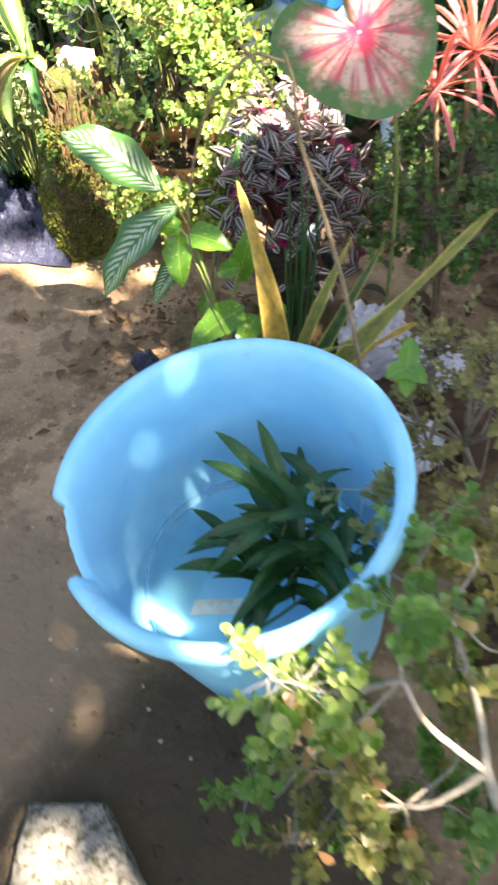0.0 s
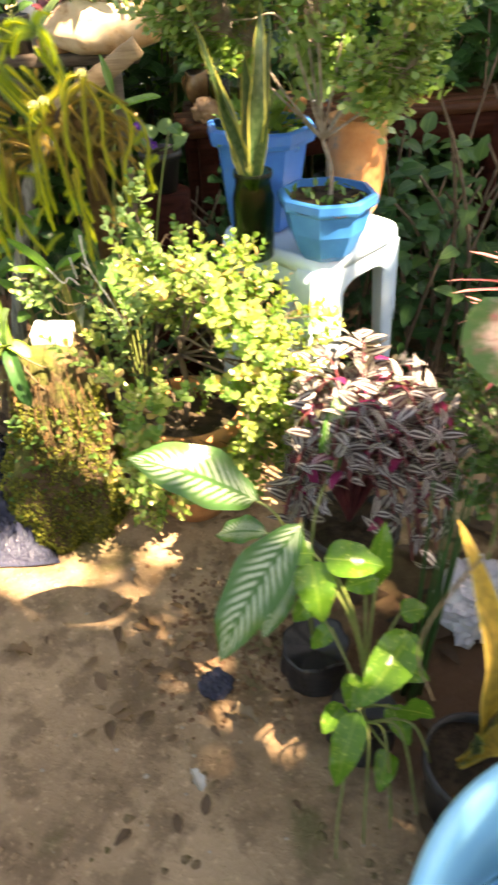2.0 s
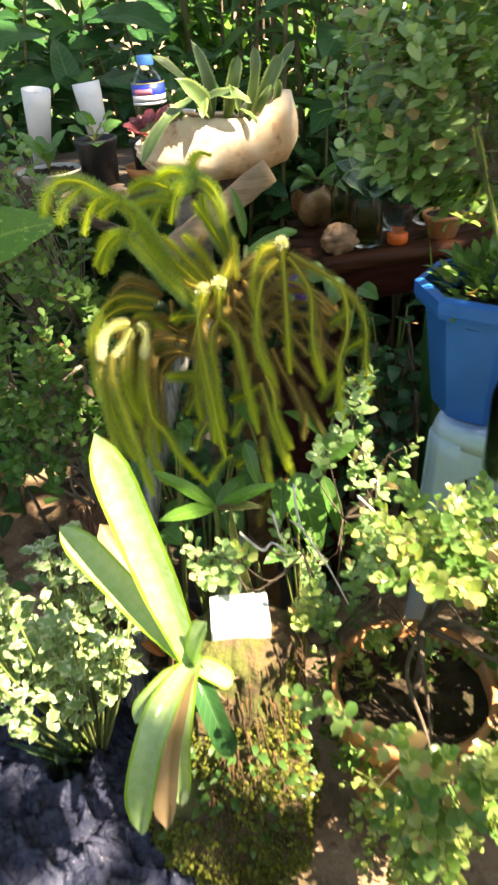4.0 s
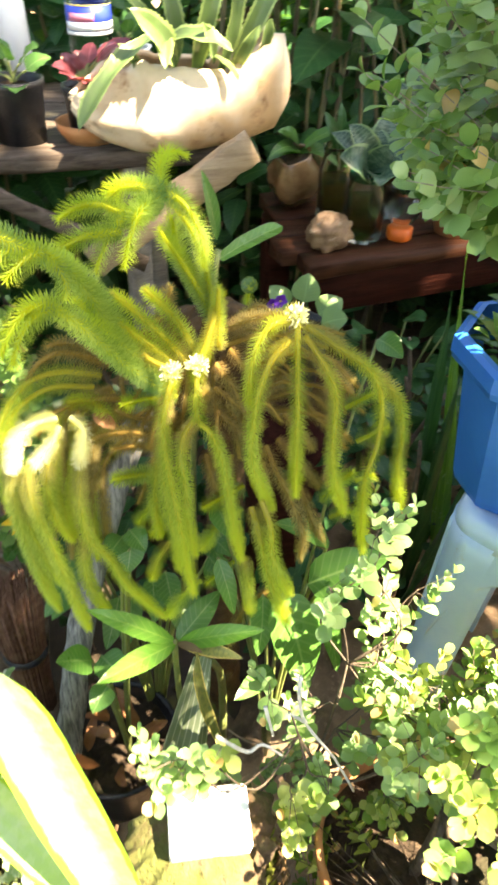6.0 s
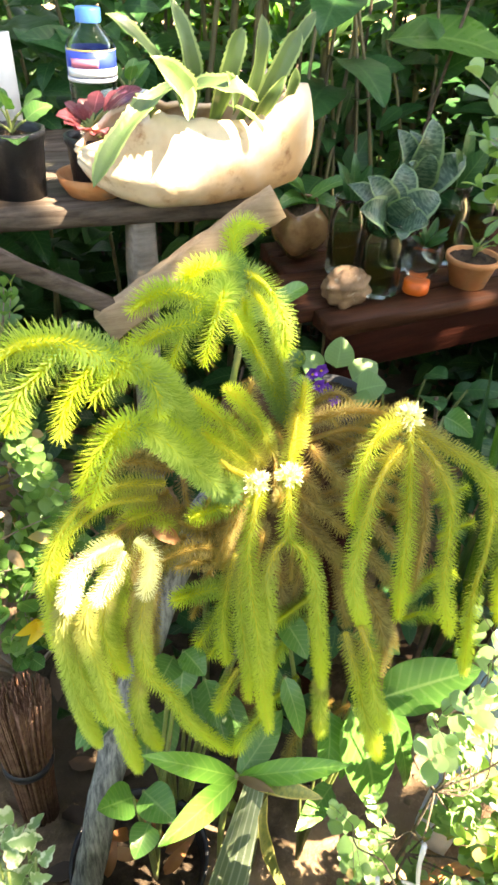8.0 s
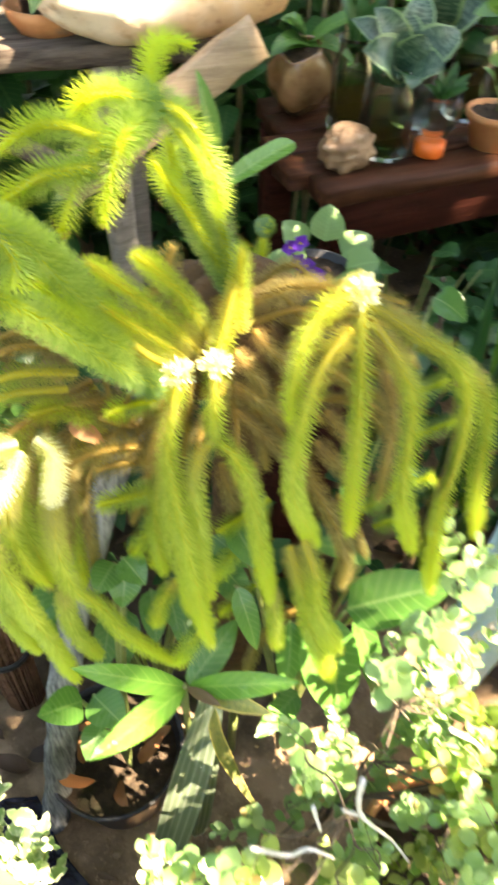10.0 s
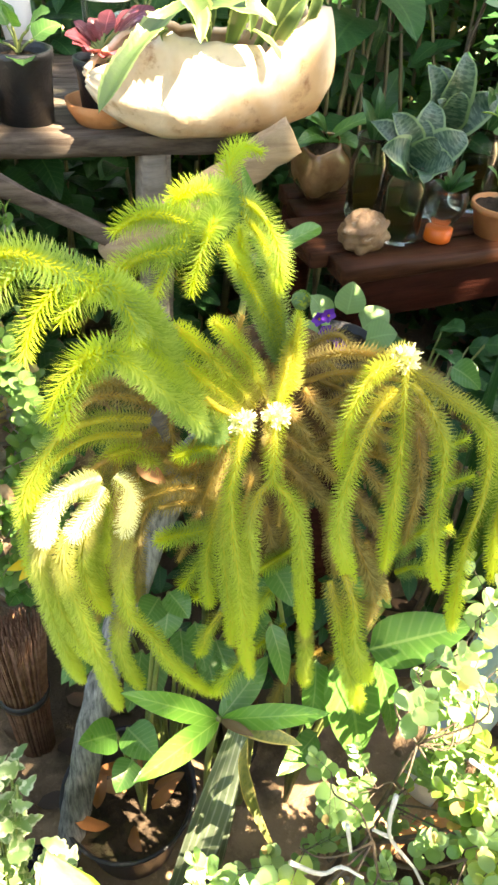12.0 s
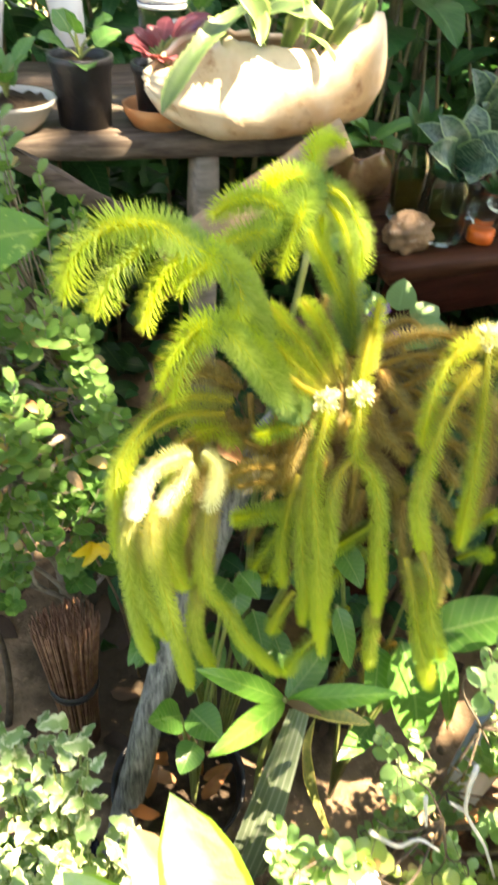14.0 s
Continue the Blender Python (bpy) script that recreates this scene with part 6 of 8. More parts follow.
    frond(root, W, (-0.135, 2.010, 0.674), (-0.140, 2.008, 0.650), (-0.137, 2.006, 0.618), (-0.131, 2.003, 0.576), (-0.125, 2.001, 0.533), (-0.118, 2.000, 0.480))
    frond(root, W, (-0.124, 2.020, 0.662), (-0.128, 2.020, 0.631), (-0.125, 2.017, 0.605), (-0.116, 2.015, 0.582))
    frond(root, W, (-0.144, 2.022, 0.640), (-0.147, 2.022, 0.607), (-0.143, 2.020, 0.570), (-0.131, 2.018, 0.525))
    frond(root, W, (-0.115, 2.030, 0.674), (-0.121, 2.030, 0.639), (-0.120, 2.030, 0.598), (-0.116, 2.030, 0.564))
    frond(root, W, (-0.100, 2.012, 0.668), (-0.105, 2.010, 0.640), (-0.106, 2.008, 0.609), (-0.103, 2.005, 0.585), (-0.091, 2.000, 0.567), (-0.080, 1.994, 0.536), (-0.066, 1.990, 0.512), (-0.051, 1.985, 0.490))
    frond(root, W, (-0.105, 2.010, 0.590), (-0.111, 2.010, 0.563), (-0.110, 2.010, 0.527), (-0.099, 2.008, 0.488))
    frond(root, W, (-0.067, 2.060, 0.660), (-0.076, 2.055, 0.679), (-0.086, 2.050, 0.692), (-0.102, 2.043, 0.698))
    frond(root, O, (-0.065, 2.070, 0.708), (-0.094, 2.060, 0.730), (-0.115, 2.050, 0.732), (-0.133, 2.045, 0.711))
    frond(root, O, (-0.060, 2.060, 0.681), (-0.088, 2.050, 0.692), (-0.113, 2.040, 0.692), (-0.127, 2.030, 0.682))
    frond(root, O, (-0.071, 2.075, 0.714), (-0.096, 2.065, 0.735), (-0.110, 2.060, 0.737))
    frond(root, O, (-0.029, 2.045, 0.646), (-0.060, 2.035, 0.666), (-0.083, 2.025, 0.675), (-0.094, 2.020, 0.673))
    frond(root, O, (-0.027, 2.050, 0.628), (-0.055, 2.040, 0.647), (-0.075, 2.035, 0.652))
    frond(root, O, (-0.028, 2.055, 0.657), (-0.052, 2.050, 0.668), (-0.067, 2.050, 0.679))
    frond(root, W, (-0.080, 2.055, 0.700), (-0.111, 2.048, 0.710), (-0.136, 2.040, 0.703), (-0.148, 2.036, 0.687), (-0.149, 2.030, 0.664))
    # shorter fronds in the middle and low down
    frond(root, N, (-0.028, 2.050, 0.602), (-0.055, 2.040, 0.615), (-0.077, 2.035, 0.621))
    frond(root, N, (-0.038, 2.040, 0.592), (-0.050, 2.035, 0.579), (-0.061, 2.030, 0.568))
    frond(root, N, (-0.035, 2.040, 0.564), (-0.044, 2.035, 0.553), (-0.051, 2.030, 0.550))
    frond(root, N, (-0.017, 2.050, 0.682), (-0.040, 2.045, 0.688), (-0.062, 2.040, 0.690))
    frond(root, W, (-0.040, 2.000, 0.570), (-0.052, 1.995, 0.557), (-0.059, 1.990, 0.541))
    frond(root, N, (-0.016, 1.990, 0.523), (-0.033, 1.985, 0.516), (-0.049, 1.980, 0.499))
    frond(root, N, (0.034, 2.030, 0.558), (0.011, 2.020, 0.558), (-0.009, 2.015, 0.534))
    frond(root, N, (0.024, 2.020, 0.501), (0.007, 2.015, 0.495), (-0.007, 2.010, 0.491))
    frond(root, N, (0.035, 2.030, 0.588), (0.015, 2.025, 0.584), (-0.005, 2.020, 0.581))
    frond(root, N, (0.125, 2.030, 0.654), (0.136, 2.025, 0.664), (0.147, 2.020, 0.673))
    frond(root, N, (0.141, 2.030, 0.613), (0.153, 2.025, 0.623), (0.165, 2.020, 0.632))
    frond(root, N, (0.108, 2.020, 0.557), (0.118, 2.015, 0.580), (0.131, 2.010, 0.596))
    frond(root, N, (0.119, 2.020, 0.532), (0.130, 2.015, 0.541), (0.144, 2.010, 0.538))
    frond(root, N, (0.140, 2.020, 0.574), (0.148, 2.018, 0.578), (0.156, 2.015, 0.583))
    # brown older fronds round the root ball
    frond(root, O, (0.029, 2.070, 0.722), (0.044, 2.050, 0.742), (0.055, 2.035, 0.751), (0.066, 2.015, 0.757))
    frond(root, O, (0.028, 2.060, 0.715), (0.050, 2.050, 0.727), (0.070, 2.035, 0.732))
    frond(root, O, (0.012, 2.040, 0.691), (0.028, 2.035, 0.676), (0.050, 2.025, 0.653))
    frond(root, O, (0.013, 2.040, 0.668), (0.029, 2.035, 0.650), (0.052, 2.025, 0.622))
    frond(root, O, (0.025, 2.035, 0.654), (0.035, 2.030, 0.642), (0.048, 2.025, 0.626))
    frond(root, O, (0.027, 2.050, 0.718), (0.040, 2.045, 0.700), (0.055, 2.040, 0.681))
    frond(root, O, (0.014, 2.045, 0.710), (0.027, 2.040, 0.688), (0.033, 2.035, 0.670))
    frond(root, O, (0.101, 2.020, 0.692), (0.107, 2.012, 0.656), (0.105, 2.006, 0.628), (0.101, 2.000, 0.596))
    frond(root, O, (0.046, 2.010, 0.647), (0.052, 2.000, 0.627), (0.064, 1.990, 0.598), (0.075, 1.985, 0.560), (0.072, 1.980, 0.531))
    frond(root, O, (0.046, 2.015, 0.625), (0.048, 2.010, 0.593), (0.052, 2.005, 0.571))
    frond(root, O, (0.069, 2.030, 0.660), (0.080, 2.025, 0.645), (0.094, 2.020, 0.623))
    frond(root, O, (0.065, 2.030, 0.634), (0.087, 2.025, 0.602), (0.104, 2.020, 0.576))
    frond(root, O, (0.098, 2.030, 0.732), (0.104, 2.025, 0.731), (0.111, 2.020, 0.723))
    frond(root, O, (0.083, 2.020, 0.583), (0.094, 2.015, 0.551), (0.109, 2.010, 0.506))
    frond(root, O, (0.065, 2.020, 0.444), (0.041, 2.015, 0.440), (0.023, 2.010, 0.416), (0.015, 2.005, 0.389))
    frond(root, O, (0.084, 2.020, 0.425), (0.060, 2.015, 0.421), (0.050, 2.010, 0.391))
    frond(root, O, (0.027, 2.040, 0.617), (0.019, 2.035, 0.588), (0.014, 2.030, 0.562))
    frond(root, O, (0.004, 2.040, 0.624), (0.009, 2.035, 0.591), (0.020, 2.030, 0.553))
    frond(root, O, (-0.057, 2.070, 0.701), (-0.057, 2.060, 0.680), (-0.052, 2.050, 0.657))
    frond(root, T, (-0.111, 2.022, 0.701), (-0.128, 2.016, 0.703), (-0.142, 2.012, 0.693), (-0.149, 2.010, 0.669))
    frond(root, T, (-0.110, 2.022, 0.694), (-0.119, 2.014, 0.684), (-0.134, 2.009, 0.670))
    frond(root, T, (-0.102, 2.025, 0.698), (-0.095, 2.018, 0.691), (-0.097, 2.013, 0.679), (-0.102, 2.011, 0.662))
    # more brown fronds closing the heart of the plant
    rnd = random.Random(31)
    for k in range(34):
        a = k * 2.399
        b = Vector((0.035 + 0.045 * math.cos(a), 2.09 + 0.02 * math.sin(a), 0.66 + 0.045 * rnd.uniform(-1, 1)))
        e = b + Vector((0.06 * math.cos(a) + 0.01, -0.035 - 0.02 * rnd.random(), rnd.uniform(-0.07, 0.045)))
        m = (b + e) / 2 + Vector((0, -0.008, 0.022))
        frond(root, O, b, m, e, scale=0.85)
    for k in range(14):
        b = Vector((-0.055 + 0.012 * rnd.uniform(-1, 1), 2.085, 0.64 + 0.05 * rnd.uniform(-1, 1)))
        e = b + Vector((-0.035 - 0.03 * rnd.random(), -0.025, rnd.uniform(-0.12, -0.05)))
        frond(root, O if k % 3 else W, b, (b + e) / 2 + Vector((-0.012, -0.008, 0.035)), e, scale=0.9)
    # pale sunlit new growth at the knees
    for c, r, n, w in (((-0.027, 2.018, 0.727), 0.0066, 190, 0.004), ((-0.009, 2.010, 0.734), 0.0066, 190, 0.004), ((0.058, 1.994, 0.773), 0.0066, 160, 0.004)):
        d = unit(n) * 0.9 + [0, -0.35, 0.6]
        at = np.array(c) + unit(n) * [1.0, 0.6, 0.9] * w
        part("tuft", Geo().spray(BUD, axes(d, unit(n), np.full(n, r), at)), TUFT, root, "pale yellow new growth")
    # a fiddlehead with a tightly coiled round tip, behind the others
    frond(root, N, (0.06, 2.16, 0.62), (0.090, 2.205, 0.628), (0.098, 2.218, 0.650), (0.100, 2.22, 0.672), scale=0.8)
    n = 420
    d = unit(n)
    head = np.array((0.100, 2.218, 0.680))
    coil = Geo().lathe([(0.0003, -0.0070), (0.0050, -0.0050), (0.0070, 0.0), (0.0050, 0.0050), (0.0003, 0.0070)], Matrix.Translation(head), 16)
    part("coiled_tip", coil.spray(BUD, axes(np.cross(d, [0.2, 1.0, 0.1]), d, np.full(n, 0.0045), head + d * 0.0072)), FROND_NEW, root, "pale green coiled round tip")


fern()


def pole(name, pts, r0, r1, mat, label):
    return single(name, Geo().tube(spline(*pts, n=30), r0, r1, 12, 0.22), mat, label, "pole")


pole("pole", ((-0.207, 2.07, -0.02), (-0.167, 2.07, 0.189), (-0.125, 2.07, 0.40), (-0.06, 2.085, 0.60), (-0.01, 2.10, 0.66)), 0.017, 0.012, GREY_POLE, "grey charred wooden pole leaning under the fern")
pole("pole", ((0.06, 2.17, -0.02), (0.055, 2.16, 0.35), (0.05, 2.12, 0.66)), 0.024, 0.020, FIBRE, "dark fibrous upright pole holding the fern")


def star_plant():
    root = thing("star_seedling", (-0.03, 2.05, 0.0), "seedling with four bright green lance-shaped leaves in a star", "seedling")
    c = (-0.044, 1.980, 0.455)
    part("stalk", Geo().tube(spline((-0.02, 2.06, 0.0), (-0.035, 2.03, 0.25), (-0.045, 1.985, 0.44), c), 0.004, 0.0025), STEM, root)
    for tip, w, rise, mt in (((-0.118, 1.985, 0.528), 0.019, 0.06, BRIGHT), ((0.025, 1.935, 0.507), 0.019, 0.07, BRIGHT), ((-0.121, 1.940, 0.486), 0.021, 0.06, BRIGHT), ((0.007, 2.010, 0.476), 0.024, 0.06, PLAIN),
                             ((0.004, 1.930, 0.481), 0.014, 0.07, HALFDRY), ((-0.027, 1.950, 0.475), 0.008, 0.1, DRY)):
        part("leaf", Geo().leaf(c, tip, w, rise, (0, -0.5, 1), "lance", 0.2, 0.02, 6, 14), mt, root)
    part("leaf", Geo().leaf((-0.032, 1.950, 0.479), (0.003, 1.930, 0.261), 0.013, -0.10, (0.5, -1, 0.2), "lance", 0.3, 0.06, 4, 14), HALFDRY, root, "withered hanging leaf")


star_plant()


def broad_plant(name, foot, leaves, mat, label, category="plant", form="ovate"):
    root = thing(name, foot, label, category)
    for base, tip, w in leaves:
        up = Vector((0, -0.45, 1)) if Vector(tip).z >= Vector(base).z - 0.02 else Vector((0, -0.9, 0.6))
        part("leaf", Geo().leaf(base, tip, w, 0.09, up, form, 0.18, 0.02, 6, 12), mat, root)
        b, f = Vector(base), Vector(foot)
        part("stalk", Geo().tube(arc(f, (f.x * 0.6 + b.x * 0.4, f.y * 0.6 + b.y * 0.4, b.z * 0.7), b), 0.0028, 0.0018), STEM, root)
    return root


broad_plant("broad_leaf_plant", (0.09, 2.06, 0.0), (((0.086, 1.985, 0.486), (0.145, 1.950, 0.544), 0.042), ((0.062, 1.990, 0.478), (0.083, 1.955, 0.357), 0.05), ((0.100, 1.990, 0.464), (0.120, 1.960, 0.357), 0.022), ((0.047, 2.000, 0.465), (0.033, 1.970, 0.412), 0.026), ((0.005, 2.010, 0.523), (0.013, 1.985, 0.468), 0.018), ((0.059, 1.990, 0.348), (0.006, 1.960, 0.361), 0.024), ((0.066, 2.000, 0.447), (0.059, 1.980, 0.378), 0.022), ((0.122, 2.020, 0.496), (0.053, 2.000, 0.564), 0.026), ((0.009, 2.030, 0.570), (0.017, 2.000, 0.553), 0.024), ((0.200, 2.120, 0.657), (0.219, 2.100, 0.644), 0.03)), PLAIN, "plant with broad dark green leaves below the fern")
broad_plant("heart_leaf_seedling", (-0.10, 2.06, 0.12), (((-0.122, 2.020, 0.403), (-0.153, 2.000, 0.444), 0.03), ((-0.112, 2.020, 0.406), (-0.094, 1.990, 0.399), 0.032), ((-0.112, 2.010, 0.368), (-0.131, 1.990, 0.360), 0.026), ((-0.068, 2.040, 0.553), (-0.058, 2.020, 0.543), 0.022), ((-0.074, 2.050, 0.535), (-0.092, 2.030, 0.533), 0.024), ((-0.066, 2.050, 0.531), (-0.076, 2.030, 0.507), 0.026)), PLAIN, "young plant with small heart-shaped green leaves")
broad_plant("ivy_clump", (-0.05, 2.14, 0.0), tuple(((-0.05 + 0.07 * math.cos(k * 2.4), 2.10, 0.42 + 0.05 * math.sin(k * 1.7)), (-0.06 + 0.10 * math.cos(k * 2.4), 2.06, 0.40 + 0.07 * math.sin(k * 1.7)), 0.026) for k in range(14)), PLAIN, "clump of small glossy green leaves under the fern")
bowl = thing("nursery_pot", (-0.112, 2.085, 0.0), "low black plastic pot with dead leaves and soil", "plant pot")
pot(bowl, (-0.112, 2.085, 0.0), [(0.055, 0.0), (0.07, 0.09), (0.078, 0.12), (0.080, 0.13)], BLACK, 0.004, 40, None, 0, 0.82)
g = Geo()
for k in range(9):
    a = k * 0.8
    p = Vector((-0.117 + 0.035 * math.cos(a), 2.085 + 0.035 * math.sin(a), 0.115))
    g.leaf(p, p + Vector((0.038 * math.cos(a * 2.3), 0.034 * math.sin(a * 2.3), 0.014 + 0.02 * (k % 3))), 0.015, 0.30, (0.4 * math.sin(a), -0.5, 1), "lance", 0.35, 0.05, 6, 12)
part("dead_leaves", g, TERRA_LEAF, bowl, "orange-brown dead leaves")
fallen = thing("strap_leaf_plant", (0.03, 2.08, 0.0), "long grey-green striped strap leaves bending to the soil", "plant")
for b, t, w in (((-0.012, 2.01, 0.375), (-0.095, 1.955, 0.10), 0.036), ((-0.005, 2.03, 0.33), (-0.05, 1.98, 0.06), 0.026)):
    part("leaf", Geo().leaf(b, t, w, 0.03, (-0.3, -1, 0.5), "strap", 0.4, 0.02, 8, 14), BLADE_GREY, fallen)
part("stalk", Geo().tube(spline((0.03, 2.08, 0.0), (0.02, 2.05, 0.25), (-0.010, 2.012, 0.372)), 0.006, 0.004), STEM, fallen)

# ---- variegated bush, broom ----


def variegated():
    root = thing("variegated_bush", (-0.24, 1.98, 0.0), "bush with cream-variegated toothed leaves", "shrub")
    rnd = np.random.RandomState(12)
    g, rows = Geo(), []
    for k in range(90):
        e = np.array([-0.285 + 0.11 * rnd.uniform(-1, 1), 1.975 + 0.09 * rnd.uniform(-1, 1), 0.27 + 0.16 * rnd.rand()])
        path = arc((-0.27, 1.99, 0.0), (e[0] * 0.8 - 0.054, e[1], e[2] * 0.7), e, 8)
        g.tube(path, 0.0024, 0.0012, 5)
        for j in range(8):
            a, p = j * 2.4 + k, path[7 - j // 2]
            rows.append(np.concatenate([[math.cos(a), math.sin(a), rnd.uniform(-0.1, 0.5)], p + rnd.normal(size=3) * 0.006, [0.016 + 0.010 * rnd.rand()]]))
    m = np.array(rows)
    tagged(part("stem", g, STEM, root), kind="stuff")
    up = np.tile([0, -0.3, 1.0], (len(m), 1)) + rnd.normal(size=(len(m), 3)) * 0.3
    f = Geo().spray(template(0.62, "toothed", 0.14, 0.25, 4, 9), axes(m[:, :3], up, m[:, 6], m[:, 3:6]))
    tagged(part("foliage", f, PATCHY, root), kind="stuff")


variegated()


def broom():
    root = thing("twig_broom", (-0.205, 2.23, 0.0), "brown twig broom standing upright, bound with black cord", "broom")
    rnd = random.Random(3)
    g = Geo()
    for k in range(260):
        a, q = rnd.uniform(0, 6.283), rnd.random() ** 0.5
        x, y = math.cos(a) * q, math.sin(a) * q
        g.tube(arc((-0.215 + 0.024 * x, 2.24 + 0.018 * y, 0.0), (-0.212 + 0.026 * x, 2.235 + 0.02 * y, 0.15), (-0.208 + 0.042 * x, 2.23 + 0.028 * y, 0.29 + 0.012 * rnd.random()), 4), 0.0016, 0.0011, 4)
    bristles = tagged(part("bristles", g, TWIGS, root), kind="stuff")
    part("cord", Geo().lathe([(0.029, 0.148), (0.032, 0.150), (0.032, 0.158), (0.029, 0.160)], Matrix.Translation((-0.212, 2.236, 0)), 28), BLACK, bristles, "black binding cord")


broom()
shrub("round_leaf_bush", (-0.20, 2.32, 0.0), (-0.19, 2.29, 0.24), (-0.215, 2.26, 0.43), (0.12, 0.08, 0.11), 50, 0.030, PLAIN, BARK, "bush with larger round glossy green leaves above the broom", -0.5, 8, 0.3, 3, 0.05, 71, None, 0.5, 0.006)
yel = thing("yellow_sprig", (-0.165, 2.30, 0.0), "sprig with a few yellow leaves", "twig")
part("stem", Geo().tube(spline((-0.12, 2.31, 0.0), (-0.14, 2.26, 0.25), (-0.172, 2.19, 0.46)), 0.002, 0.0014), TAN_STEM, yel)
for k in range(5):
    part("leaf", Geo().leaf((-0.172 + 0.004 * k, 2.19, 0.455), (-0.172 + 0.018 * math.cos(k * 1.4), 2.175, 0.455 + 0.016 * math.sin(k * 1.4)), 0.012, 0.1, (0, -1, 0.4), "ovate", 0.2, 0.0, 4, 6), YELLOW, yel)
for nm, b, t, w, mt, lb in (("dead_leaf", (-0.205, 2.255, 0.59), (-0.188, 2.24, 0.576), 0.009, TERRA_LEAF, "orange-brown dead leaf caught in the bush"), ("dead_leaf", (-0.082, 2.06, 0.672), (-0.066, 2.05, 0.658), 0.012, TERRA_LEAF, "pinkish dead leaf caught in the fern"),
                            ("dead_leaf", (-0.178, 2.20, 0.545), (-0.168, 2.19, 0.528), 0.010, DULL_STRAP, "pale brown dead leaf caught in the bush")):
    single(nm, Geo().leaf(b, t, w, 0.15, (0, -0.8, 0.6), "ovate", 0.4, 0.08, 5, 8), mt, lb, "dead leaf")
single("hanging_leaf", Geo().leaf((-0.32, 2.20, 0.74), (-0.165, 2.19, 0.775), 0.075, 0.08, (0.1, -0.7, 0.8), "lance", 0.15, 0.03, 6, 14), POTHOS, "large yellow-green mottled leaf leaning from the bush", "leaf")

# ---- plank shelf ----


def shelf():
    root = thing("plank_shelf", (-0.1, 2.66, 0.0), "rough shelf of weathered grey planks on timber posts", "shelf")
    for y, dx, w in ((2.636, 0.0, 0.125), (2.766, -0.03, 0.12), (2.893, 0.02, 0.12)):
        part("plank", board((0.98, w, 0.022), (-0.30 + dx, y, 0.711), (0, 0, -7.0), 24), GREY_WOOD, root)
    for x, y in ((0.046, 2.555), (-0.62, 2.64), (0.13, 2.86), (-0.6, 2.90)):
        part("post", board((0.71, 0.034, 0.032), (x, y, 0.344), (0, 90, 8), 12), PALE_WOOD, root)
    part("brace", board((0.46, 0.010, 0.018), (-0.16, 2.44, 0.732), (0, 32.5, 0), 12), GREY_WOOD, root)


shelf()
single("timber", board((0.242, 0.016, 0.040), (0.072, 2.440, 0.684), (0, -31.1, 0), 16), TAN_WOOD, "tan sawn timber leaning diagonally against the shelf", "timber")


